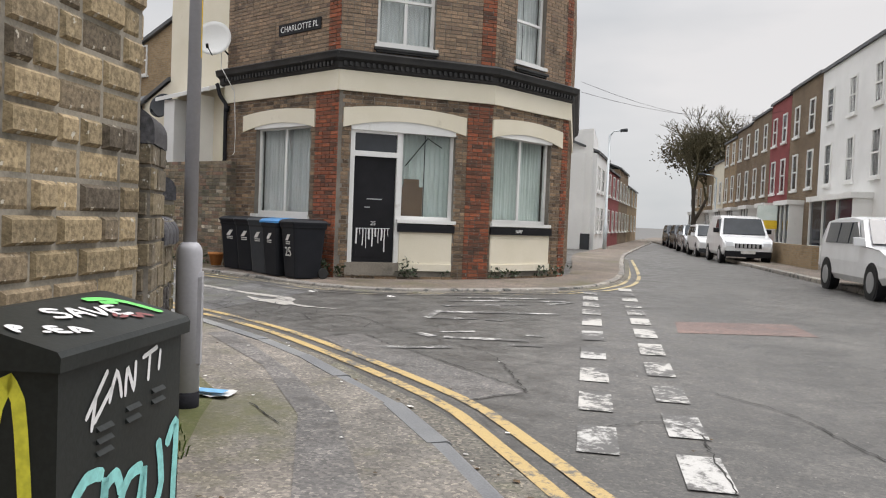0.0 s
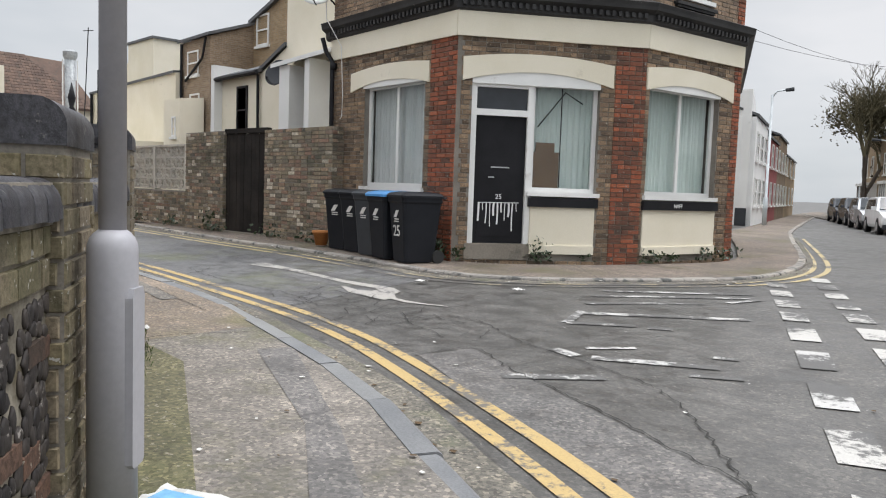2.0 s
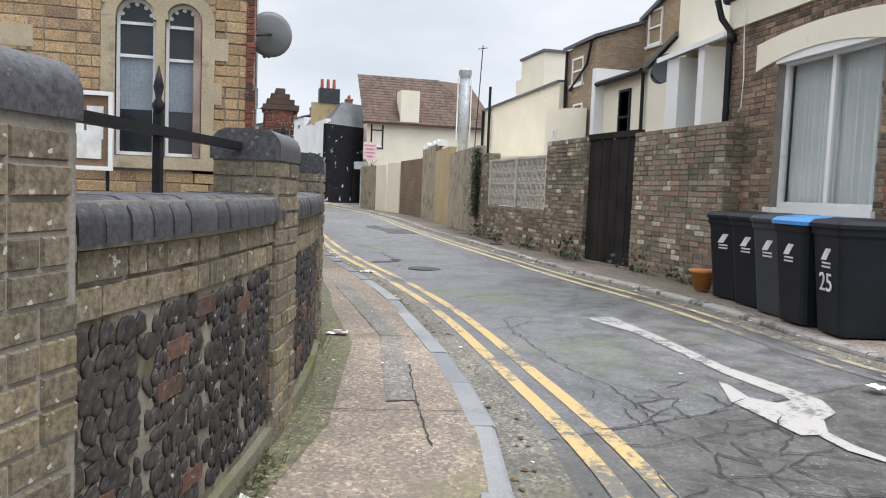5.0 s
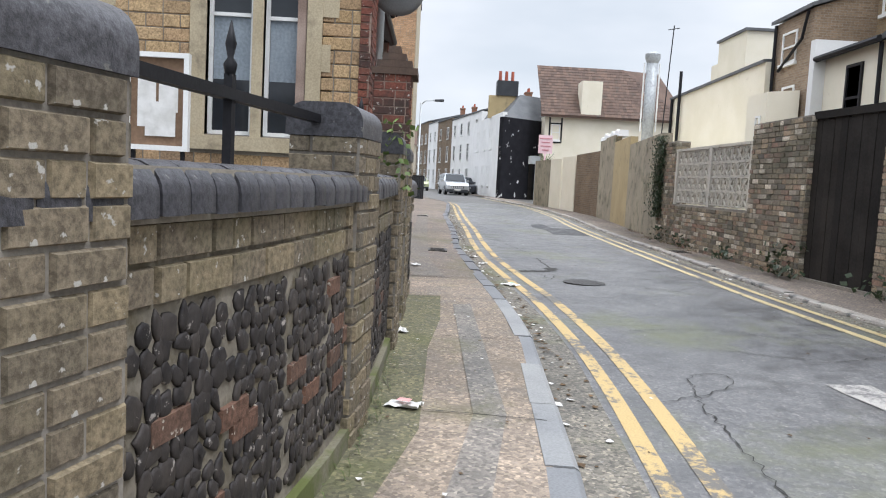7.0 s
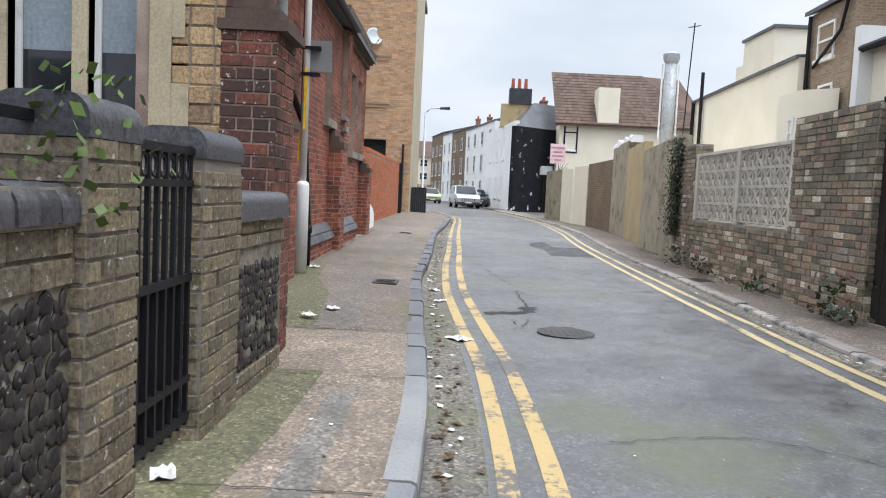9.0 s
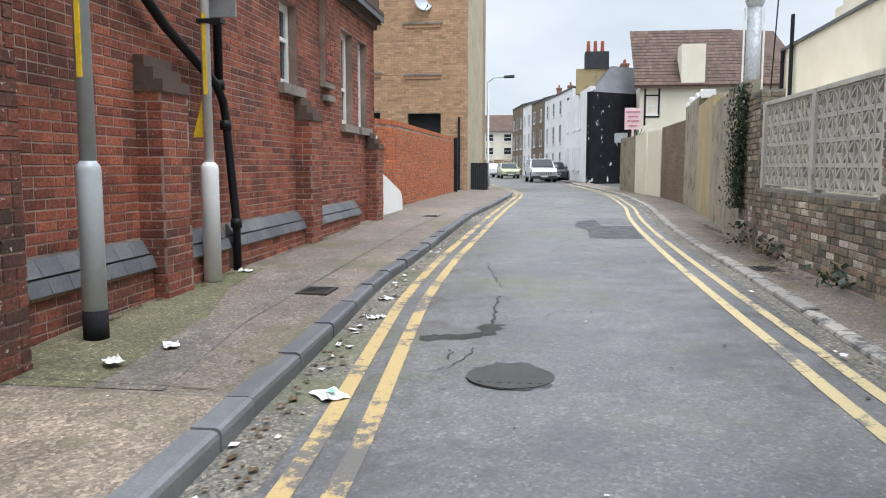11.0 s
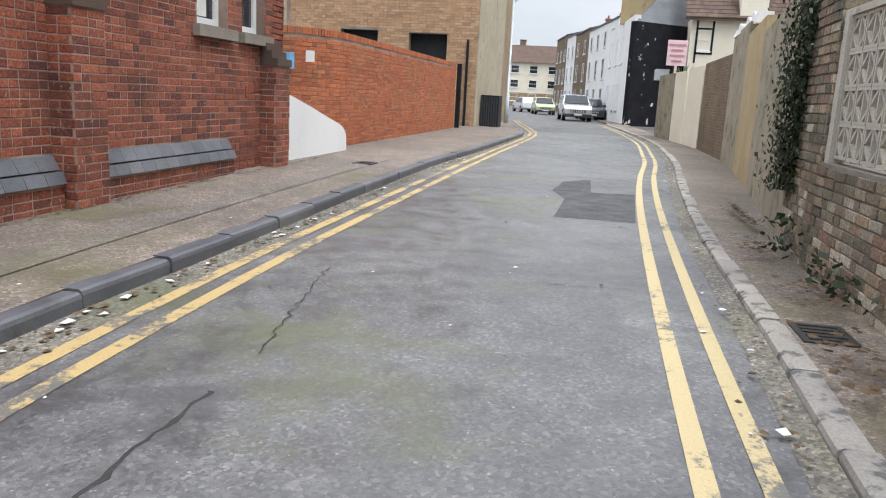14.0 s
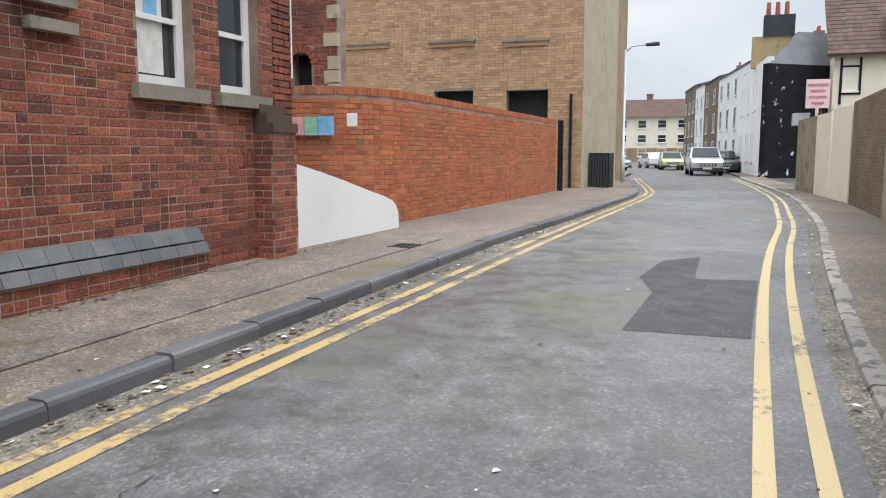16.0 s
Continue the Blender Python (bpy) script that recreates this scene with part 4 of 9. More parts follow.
def sash(name, F, s0, s1, z0, z1, depth, label, mull=1, bars=(), curtain=None, glass=None, frame_w=0.07, rise=0.0, sill=True, mat=None, group="windows"):
    """A window in its opening: frame, mullions, glazing bars, panes, sill and what hangs behind it."""
    mat = mat or M_WHITE
    w = thing(name, label, "window", group, "structure")
    b = Batch()
    F.box(b, s0, s0 + frame_w, z0, z1, -depth - 0.06, -depth)
    F.box(b, s1 - frame_w, s1, z0, z1, -depth - 0.06, -depth)
    F.box(b, s0 + frame_w, s1 - frame_w, z0, z0 + frame_w, -depth - 0.06, -depth)
    F.box(b, s0 + frame_w, s1 - frame_w, z1 - frame_w, z1, -depth - 0.06, -depth)
    part("window_frame", b, mat, w)
    step = (s1 - s0) / (mull + 1)
    for i in range(mull):
        b = Batch()
        F.box(b, s0 + step * (i + 1) - frame_w * 0.45, s0 + step * (i + 1) + frame_w * 0.45, z0 + frame_w, z1 - frame_w, -depth - 0.055, -depth - 0.004)
        part("mullion", b, mat, w)
    for z in bars:
        b = Batch()
        F.box(b, s0 + frame_w, s1 - frame_w, z - 0.025, z + 0.025, -depth - 0.05, -depth + 0.012)
        part("glazing_bar", b, mat, w)
    for i in range(mull + 1):
        b = Batch()
        a, c = s0 + step * i + 0.03, s0 + step * (i + 1) - 0.03
        F.box(b, a, c, z0 + 0.03, z1 - 0.03, -depth - 0.036, -depth - 0.03)
        pane = part("pane", b, glass or M_GLASS, w)
        pane.visible_shadow = glass is not None
    if curtain:
        for i in range(2):
            b = Batch()
            a, c = (s0 + 0.02, (s0 + s1) / 2 - 0.01) if i == 0 else ((s0 + s1) / 2 + 0.01, s1 - 0.02)
            n = int((c - a) / 0.02)
            ph = 3.1 * i
            col = [(a + (c - a) * k / n, -depth - 0.14 + 0.018 * math.sin(k * 1.25 + ph) + 0.012 * math.sin(k * 0.43 + ph)) for k in range(n + 1)]
            for (sa, da), (sb, db) in zip(col, col[1:]):
                b.quad(F.at(sa, da, z0), F.at(sb, db, z0), F.at(sb, db, z1), F.at(sa, da, z1))
            part("curtain", b, curtain, w, smooth=True)
    # added sheet behind the panes: the room's shade, put in as colour
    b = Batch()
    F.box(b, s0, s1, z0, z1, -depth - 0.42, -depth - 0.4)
    part("interior_shade_sheet", b, M_ROOM_SHADE, w)
    if sill:
        b = Batch()
        F.box(b, s0 - 0.05, s1 + 0.05, z0 - 0.07, z0, -depth, 0.06)
        part("window_sill", b, mat, w)
    return w


def arch_head(F, s0, s1, z_end, z_mid, band, material, owner, proud=0.035, name="arch_lintel", label=""):
    """A segmental render arch: its underside bows up from z_end to z_mid, its top runs a band's height above."""
    b = Batch()
    n = 14
    rings = []
    for k in range(n + 1):
        t = k / n
        bow = (z_mid - z_end) * (1 - (2 * t - 1) ** 2)
        s, low, high = s0 + (s1 - s0) * t, z_end + bow, z_end + band + 0.55 * bow
        rings.append([F.at(s, -0.1, low), F.at(s, proud, low), F.at(s, proud, high), F.at(s, -0.1, high)])
    b.loops(rings)
    return part(name, b, material, owner, label)


house = thing("corner_house", "brown brick corner house with cream fascia, black cornice and white windows", "house")
Z_TOP = 7.6
HA = [(1.14, 2.95, 1.3, 3.1)]
HB = [(0.25, 2.37, 0.4, 3.08), (0.69, 1.86, 4.62, 6.3)]
HC = [(0.1, 2.04, 1.3, 3.12), (0.65, 1.65, 4.68, 6.4)]
for F, holes in ((FA, HA), (FB, HB), (FC, HC), (FD, [])):
    part("wall", slab(F, 0.05, Z_TOP, 0.3, holes), M_MORTAR_DK, house)
b = Batch()
b.prism([(-14.2, 10.9), (-10.6, 10.65), (-9.0, 13.2), (-8.75, 15.75), (-12.4, 22.8), (-17.5, 20.0)], Z_TOP, Z_TOP + 0.25)
part("roof", b, M_SLATE, house)
FBK, FBL = Face((-17.5, 20.0), A), Face(E_, (-17.5, 20.0))
for F in (FBK, FBL):
    part("wall", slab(F, 0.05, Z_TOP, 0.3), M_CREAM, house)
for F, holes, seed in ((FA, HA, 11), (FB, HB, 12), (FC, HC, 13), (FD, [], 14)):
    lint = {11: (0.69, 3.08, 3.05, 3.5), 12: (0.09, 2.58, 3.02, 3.56), 13: (0.0, 2.43, 3.05, 3.56)}.get(seed)
    cut = list(holes)
    red = {11: [(3.1, F.len)], 12: [(-0.01, 0.07), (2.62, F.len)], 13: [(2.45, F.len)]}.get(seed, [])
    if seed == 12:
        cut.append((1.25, 2.37, 0.2, 1.3))
    if seed == 13:
        cut.append((0.05, 2.1, 0.2, 1.3))
    cut_red = cut + [(a, c, 0, 9) for a, c in red]
    brickwork(house, F, 0.12, 3.7, M_HOUSEB, cut_red, seed=seed, H=0.076, L=0.23)
    for a, c in red:
        if c - a > 0.2:
            brickwork(house, F, 0.12, 3.7, M_REDP, [h for h in cut if h[1] > a], s0=a, s1=c, seed=seed + 20, proud=0.014, H=0.076, L=0.23)
            brickwork(house, F, 4.3, Z_TOP, M_REDP, holes, s0=max(a, c - 0.35) if seed != 12 else c - 0.3, s1=c, seed=seed + 50, proud=0.014, H=0.076, L=0.23)
    brickwork(house, F, 4.3, Z_TOP, M_UPPERB, list(holes) + [((max(a, c - 0.35) if seed != 12 else c - 0.3), c, 0, 9) for a, c in red if c - a > 0.2], seed=seed + 40, H=0.076, L=0.23)
# fascia and cornice run round the corners
for F in (FA, FB, FC, FD):
    b = Batch()
    F.box(b, -0.02, F.len + 0.02, 3.68, 4.06, 0.0, 0.05)
    part("fascia", b, M_CREAM, house, "cream painted fascia band")
ring = [(0.05, 4.06), (0.09, 4.09), (0.1, 4.2), (0.19, 4.26), (0.2, 4.31), (0.22, 4.37), (0.05, 4.44), (-0.02, 4.46), (-0.02, 4.06)]
pl = [Vector(p) for p in ((-14.35, 10.76), B, C, D, E_)]
rings = []
for i, p in enumerate(pl):
    d0 = (p - pl[i - 1]).normalized() if i else (pl[1] - p).normalized()
    d1 = (pl[i + 1] - p).normalized() if i < len(pl) - 1 else d0
    n0, n1 = Vector((d0.y, -d0.x)), Vector((d1.y, -d1.x))
    m = (n0 + n1).normalized()
    m = m / max(0.3, m.dot(n0))
    rings.append([(p.x + m.x * d, p.y + m.y * d, z) for d, z in ring])
b = Batch()
b.loops(rings)
part("cornice", b, M_CORNICE, house, "black moulded cornice with flaking paint")
for F in (FA, FB, FC):
    for i in range(int(F.len / 0.11)):
        b = Batch()
        F.box(b, i * 0.11 + 0.03, i * 0.11 + 0.085, 4.13, 4.21, 0.09, 0.15)
        part("dentil", b, M_CORNICE, house)
for F, (a, c, z0, z1, zs) in ((FA, (0.69, 3.08, 3.02, 3.16, 0.34)), (FB, (0.09, 2.58, 3.0, 3.18, 0.36)), (FC, (0.0, 2.43, 3.02, 3.18, 0.36))):
    arch_head(F, a, c, z0, z1, zs, M_CREAM, house, label="cream painted segmental arch over the window")
sash("window_1", FA, 1.14, 2.95, 1.3, 3.1, 0.1, "white two-light house window with pale curtains drawn", 1, (), M_CURTAIN_W)
sash("window_2", FB, 1.25, 2.37, 1.3, 3.08, 0.1, "white shop window with sagging pale green curtain", 0, (), M_CURTAIN)
sash("window_3", FC, 0.1, 2.04, 1.3, 3.12, 0.1, "white two-light house window with pale green curtain", 1, (), M_CURTAIN)
sash("window_4", FB, 0.69, 1.86, 4.62, 6.3, 0.1, "white upper sash window with net curtain", 1, (5.5,), M_CURTAIN_W)
sash("window_5", FC, 0.65, 1.65, 4.68, 6.4, 0.1, "white upper sash window with flaking sill", 0, (5.55,), M_CURTAIN_W)
for F, a, c in ((FB, 1.27, 2.36), (FC, 0.07, 2.08)):
    b = Batch()
    F.box(b, a, c, 0.42, 1.06, -0.06, 0.02)
    F.box(b, a, c, 0.3, 0.44, -0.02, 0.05)
    part("stall_riser", b, M_CREAM, house, "cream rendered panel under the window")
    b = Batch()
    F.box(b, a - 0.04, c + 0.04, 1.06, 1.21, -0.02, 0.06)
    part("sill_band", b, M_BLACK, house, "black painted band under the sill")
for F, a, c in ((FB, 0.69, 1.86), (FC, 0.65, 1.65)):
    b = Batch()
    F.box(b, a - 0.06, c + 0.06, 4.5, 4.55, 0, 0.1)
    F.box(b, a - 0.02, c + 0.02, 4.46, 4.5, 0, 0.07)
    part("upper_sill", b, M_CORNICE, house, "black flaking sill")
for F, a, c, z0, z1 in ((FA, 1.1, 2.99, 3.06, 3.2), (FB, 0.25, 2.37, 2.97, 3.2), (FC, 0.1, 2.06, 3.06, 3.2)):
    b = Batch()
    F.box(b, a, c, z0, z1, -0.12, 0.018)
    part("window_head", b, M_WHITE, house, "white painted head board")
door = thing("door_1", "black front door with letter slot, number 25 and white paint drips", "door", kind="structure")
b = Batch()
FB.box(b, 0.25, 0.34, 0.4, 3.0, -0.12, -0.02)
FB.box(b, 1.18, 1.27, 0.4, 3.0, -0.12, -0.02)
FB.box(b, 0.34, 1.18, 2.48, 2.58, -0.12, -0.02)
FB.box(b, 0.34, 1.18, 2.92, 3.0, -0.12, -0.02)
part("door_frame", b, M_WHITE, door, "white door frame with a light above")
b = Batch()
FB.box(b, 0.34, 1.18, 0.46, 2.48, -0.14, -0.09)
FB.box(b, 0.42, 1.1, 0.56, 1.12, -0.09, -0.08)
part("door_leaf", b, M_BLACK, door)
b = Batch()
FB.box(b, 0.34, 1.18, 2.58, 2.92, -0.09, -0.08)
part("transom_pane", b, M_DARKGLASS, door)
b = Batch()
FB.box(b, 0.2, 1.3, 0.2, 0.45, -0.1, 0.03)
part("doorstep", b, M_SILL, door, "worn stone doorstep")

# ---------------------------------------------------------------- lane walls on the house side
R_LINE = [(-50.6, 11.0), (-46.8, 11.27), (-42.0, 11.63), (-36.0, 11.6), (-30.3, 11.2), (-25.1, 10.78), (-23.7, 10.62), (-19.8, 10.45), (-17.8, 10.45), (-16.2, 10.45), (-13.75, 10.45)]


def lane_wall(name, P, Q, top, body, label, bricks=None, thick=0.22, seed=1, single=0, base=0.12, top2=None, stuff=None):
    w = thing(name, label, "wall", kind="structure")
    F = Face(P, Q)
    if top2 is None:
        b = slab(F, base, top, thick)
    else:
        b = Batch()
        b.hexa([F.at(0, -thick, base), F.at(F.len, -thick, base), F.at(F.len, 0, base), F.at(0, 0, base), F.at(0, -thick, top), F.at(F.len, -thick, top2), F.at(F.len, 0, top2), F.at(0, 0, top)])
    part("wall_body", b, body, w)
    if bricks:
        brickwork(w, F, base + 0.03, top, bricks, seed=seed, H=0.078, L=0.235, single=single, rough=0.006, proud=0.012)
        E2 = Face(Q, (Q[0] + F.n.x * -thick, Q[1] + F.n.y * -thick))
        brickwork(w, E2, base + 0.03, top, bricks, seed=seed + 3, H=0.078, L=0.235, rough=0.006, proud=0.012)
    return w


lane_wall("wall_east_pier", (-16.2, 10.45), (-13.75, 10.45), 2.4, M_MORTAR_DK, "old patched brown brick wall beside the house", M_LANEB, 0.3, 31, 150)
lane_wall("wall_east_brick", (-19.62, 10.3), (-17.75, 10.3), 2.42, M_MORTAR_DK, "old sooty brick wall beside the gate", M_LANEB, 0.3, 32, 100)
lane_wall("wall_east_dwarf", (-23.55, 10.3), (-19.62, 10.3), 1.03, M_MORTAR_DK, "low mossy brick wall under the screen blocks", M_LANEB, 0.25, 33, 100)
lane_wall("wall_east_ivy", (-24.75, 10.36), (-23.55, 10.3), 2.35, M_MORTAR_DK, "dark brick pier overgrown with ivy", M_LANEB, 0.3, 34)
lane_wall("wall_east_render", (-30.1, 11.0), (-24.75, 10.36), 2.6, M_GREY_RENDER, "stained grey rendered yard wall")
lane_wall("wall_east_buff", (-33.5, 11.35), (-30.1, 11.0), 2.85, M_BUFF_RENDER, "buff rendered yard wall with cracked top")
lane_wall("wall_east_crust", (-37.0, 11.63), (-33.5, 11.35), 3.1, M_GREY_RENDER, "grey rendered wall with a crumbling white top")
crust = thing("wall_crust", "crumbling white cement top on the grey yard wall", "wall top", kind="structure")
b = Batch()
rr_ = random.Random(4)
for k in range(14):
    x0, x1 = -37.0 + 0.27 * k, -37.0 + 0.27 * (k + 1)
    y0 = 11.42 + (-33.5 - x0) * 0.057
    h0, h1 = rr_.uniform(0.08, 0.28), rr_.uniform(0.08, 0.28)
    b.hexa([(x0, y0 - 0.03, 3.05), (x1, y0 - 0.03, 3.05), (x1, y0 + 0.3, 3.05), (x0, y0 + 0.3, 3.05), (x0, y0, 3.05 + h0), (x1, y0, 3.05 + h1), (x1, y0 + 0.28, 3.05 + h1), (x0, y0 + 0.28, 3.05 + h0)])
part("cement", b, M_WHITE_RENDER, crust)
lane_wall("wall_east_brown", (-41.9, 11.66), (-37.0, 11.63), 2.7, P_STOCK, "brown brick yard wall")
lane_wall("wall_east_white", (-44.3, 11.46), (-42.0, 11.64), 2.65, M_CREAM, "cream painted panel in the yard wall")
lane_wall("wall_east_cream", (-46.8, 11.27), (-44.6, 11.44), 2.6, M_CREAM, "cream painted yard wall")
lane_wall("wall_east_far", (-50.6, 11.0), (-46.9, 11.27), 2.6, M_GREY_RENDER, "grey rendered yard wall near the black building")

# ---------------------------------------------------------------- left side: first wall, low flint wall
tall = thing("wall_west_tall", "old yellow stock brick wall with worn mortar", "wall", kind="structure")
FT = Face((-0.2, -2.7), (-2.75, 1.68))
part("wall_body", slab(FT, 0.05, 3.4, 0.35), M_MORTAR, tall)
brickwork(tall, FT, 0.1, 3.4, M_STOCK, seed=41, L=0.255, H=0.11, gap=0.018, proud=0.014, single=300, span=(3.4, 5.1), rough=0.01, e=0.012, s0=1.5, headers=0.4)
FTe = Face((-2.75, 1.68), (-3.05, 1.5))
brickwork(tall, FTe, 0.1, 3.4, M_STOCK, seed=42, L=0.255, H=0.11, proud=0.012, rough=0.006)
vent = Batch()
FT.box(vent, 4.22, 4.42, 2.42, 2.6, 0.0, 0.028)
part("vent_plate", vent, M_IRON, tall, "dark iron vent plate")
W_LINE = [(-2.76, 1.70), (-3.06, 1.955), (-3.35, 2.21), (-3.7, 2.45), (-4.4, 2.84), (-5.2, 3.24), (-6.27, 3.71), (-7.31, 4.14), (-8.45, 4.46), (-9.45, 4.69), (-10.65, 4.85), (-12.4, 4.91), (-12.68, 4.92)]
low = thing("wall_west_low", "low garden wall of knapped flint and sooty brick with blue bullnose coping", "wall", kind="structure")
pts = resample(W_LINE[1:], 0.45)
for p, q in zip(pts, pts[1:]):
    F = Face(p, q)
    if F.len < 0.1:
        continue
    part("wall_body", slab(F, 0.05, 1.16, 0.3, s1=F.len + 0.01), M_FLINTBED, low)
    b = Batch()
    F.box(b, 0, F.len, 0.05, 0.2, -0.1, 0.035)
    part("footing", b, M_MOSSY, low, "mossy cement footing")
    brickwork(low, F, 0.97, 1.165, M_LOWBRICK, seed=int(abs(p.x * 50)), H=0.0955, L=0.24, proud=0.014, rough=0.004)
PIERS = [((-2.77, 1.71), (-3.04, 1.94), 1.72), ((-4.05, 2.67), (-4.45, 2.88), 1.52), ((-6.28, 3.73), (-6.66, 3.9), 1.6), ((-8.32, 4.43), (-8.71, 4.54), 1.58), ((-10.41, 4.83), (-10.8, 4.88), 1.57), ((-12.34, 4.93), (-12.7, 4.94), 1.57), ((-13.42, 4.95), (-13.98, 4.96), 1.55)]
for P, Q, top in PIERS:
    pier = thing("wall_pier", "sooty brick pier with a dark bullnose brick cap", "pier", "piers of the flint wall", "structure")
    F = Face(P, Q)
    b = Batch()
    F.box(b, 0, F.len, 0.05, top - 0.14, -0.27, 0.03)
    part("pier_body", b, M_MORTAR_DK, pier)
    for G in (Face(F.at(0, 0.03, 0).xy, F.at(F.len, 0.03, 0).xy), Face(F.at(0, -0.27, 0).xy, F.at(0, 0.03, 0).xy), Face(F.at(F.len, 0.03, 0).xy, F.at(F.len, -0.27, 0).xy)):
        brickwork(pier, G, 0.1, top - 0.14, M_LOWBRICK, seed=int(abs(P[0]) * 77), H=0.1 if P[0] > -3 else 0.079, L=0.2, proud=0.01, rough=0.004, single=60)
    b = Batch()
    prof = [(-0.285, top - 0.14), (0.042, top - 0.14)] + [(-0.043 + 0.085 * math.cos(a), top - 0.085 + 0.085 * math.sin(a)) for a in (radians(v) for v in range(0, 91, 15))] + [(-0.2 - 0.085 * math.sin(a), top - 0.085 + 0.085 * math.cos(a)) for a in (radians(v) for v in range(0, 91, 15))]
    b.loops([[F.at(s, d, z) for d, z in prof] for s in (-0.012, F.len + 0.012)])
    soften(part("pier_cap", b, M_BLUE, pier), 40)
endw = thing("wall_west_end", "short flint and brick wall beside the church gate", "wall", kind="structure")
F = Face((-13.98, 4.95), (-15.0, 4.99))
part("wall_body", slab(F, 0.05, 1.1, 0.3), M_FLINTBED, endw)
brickwork(endw, F, 0.95, 1.13, M_LOWBRICK, seed=5, H=0.08, proud=0.016)
brickwork(endw, F, 0.1, 0.26, M_LOWBRICK, seed=6, H=0.08, proud=0.016)
b = Batch()
prof = [(-0.34, 1.1), (0.045, 1.1)] + [(-0.025 + 0.07 * math.cos(a), 1.19 + 0.07 * math.sin(a)) for a in (radians(v) for v in range(0, 91, 15))] + [(-0.28, 1.26), (-0.33, 1.22)]
b.loops([[F.at(s, d, z) for d, z in prof] for s in (0.0, F.len)])
soften(part("coping", b, M_BLUE, endw), 40)

# ---------------------------------------------------------------- church: sandstone front, red brick flank
church = thing("church", "Victorian church hall with sandstone front and red brick flank", "church")
FS = Face((-16.0, -6.0), (-16.0, 4.4))
HS = [(8.6, 9.11, 1.65, 3.9), (9.23, 9.7, 1.65, 3.9)]
part("front_wall", slab(FS, 0.05, 7.0, 0.4, HS), M_MORTAR, church)
brickwork(church, FS, 0.1, 7.0, M_SANDST, [(8.42, 9.88, 1.5, 4.2)], seed=51, L=0.38, H=0.15, gap=0.012, proud=0.012, rough=0.006, e=0.008, headers=0.5, s0=3.0)
FR = Face((-16.0, 4.0), (-28.0, 4.0))
HR = [(6.4, 7.1, 2.4, 3.5), (9.48, 10.24, 2.03, 3.62), (10.64, 11.34, 2.03, 3.62)]
EAVE = 4.15
part("flank_wall", slab(FR, 0.05, EAVE, 0.4, HR), M_MORTAR_RED, church)
brickwork(church, FR, 0.72, EAVE, M_REDB, HR, seed=52, L=0.228, H=0.077, gap=0.011, proud=0.004, single=300, span=(8.6, 12.4), rough=0.003)
FRe = Face((-28.0, 4.0), (-28.0, -4.0))
part("end_wall", slab(FRe, 0.05, EAVE, 0.4), M_MORTAR_RED, church)
brickwork(church, FRe, 0.1, EAVE, M_REDB, (), seed=53, L=0.235, H=0.082, s1=3.0)

# ---------------------------------------------------------------- beyond the church
FO = [(-30.3, 1.2), (-30.42, 2.4), (-30.85, 3.25), (-31.7, 3.62), (-32.3, 3.68), (-43.7, 3.75)]
yard = thing("wall_yard_orange", "orange-red brick yard wall curving at its end", "wall", kind="structure")
ox = resample(FO[:5], 0.35) + [Vector((-43.7, 3.75))]
for i, (p, q) in enumerate(zip(ox, ox[1:])):
    F = Face(q, p) if False else Face(p, q)
    if F.len < 0.05:
        continue
    part("wall_body", slab(F, 0.05, 2.45, 0.24), M_MORTAR_RED, yard)
    brickwork(yard, F, 0.2, 2.32, M_ORANGE, seed=60 + i, H=0.08, L=0.235, single=200 if F.len > 5 else 0, span=(0, 6), proud=0.008)
    brickwork(yard, F, 2.33, 2.47, M_ORANGE, seed=90 + i, H=0.14, L=0.085, proud=0.014)
FRW = Face((-33.0, -6.0), (-33.0, 1.95))
part("rear_wing_wall", slab(FRW, 0.1, 6.0, 0.35, [(6.95, 7.4, 1.6, 3.3)]), M_MORTAR_RED, church)
brickwork(church, FRW, 2.3, 6.0, M_REDB, [(6.9, 7.45, 1.6, 3.4)], s0=5.0, seed=54)
arch = Batch()
for k in range(9):
    a0, a1 = math.pi * k / 9, math.pi * (k + 1) / 9 - 0.04
    arch.hexa([FRW.at(7.175 + r * math.cos(a), d, 3.1 + r * math.sin(a)) for d in (-0.1, 0.02) for r, a in ((0.22, a0), (0.36, a0), (0.36, a1), (0.22, a1))])
part("rear_window_arch", arch, M_REDB, church)
# near-black sheet in place of the shade inside the rear window
b = Batch()
FRW.box(b, 6.9, 7.45, 1.6, 3.4, -0.4, -0.3)
part("rear_window_shade_sheet", b, M_ROOM_SHADE, church)
for k, (z, w) in enumerate(((2.5, 0.2), (2.72, 0.28), (2.98, 0.2), (3.4, 0.28), (3.9, 0.2))):
    b = Batch()
    FRW.box(b, FRW.len - w, FRW.len + 0.01, z, z + 0.24, -0.1, 0.02)
    part("quoin", b, M_STONE, church, "pale dressed stone quoin")
b = Batch()
b.box(-28.5, -28.35, 3.5, 3.72, 2.35, EAVE)
part("white_board", b, M_WHITE, church, "white painted board at the wall's end")
tall_b = thing("tall_building", "tall buff brick building with recessed dark openings", "building")
FTB = Face((-46.0, -12.0), (-46.0, 4.1))
HT = [(10.85, 12.3, 2.6, 3.62), (13.5, 14.95, 2.6, 3.57)]
part("wall", slab(FTB, 0.1, 12.0, 0.4, HT), M_MORTAR, tall_b)
brickwork(tall_b, FTB, 0.2, 11.5, M_TALLB, HT, s0=5.0, seed=70, L=0.3, H=0.1, headers=0.3, proud=0.01)
b = Batch()
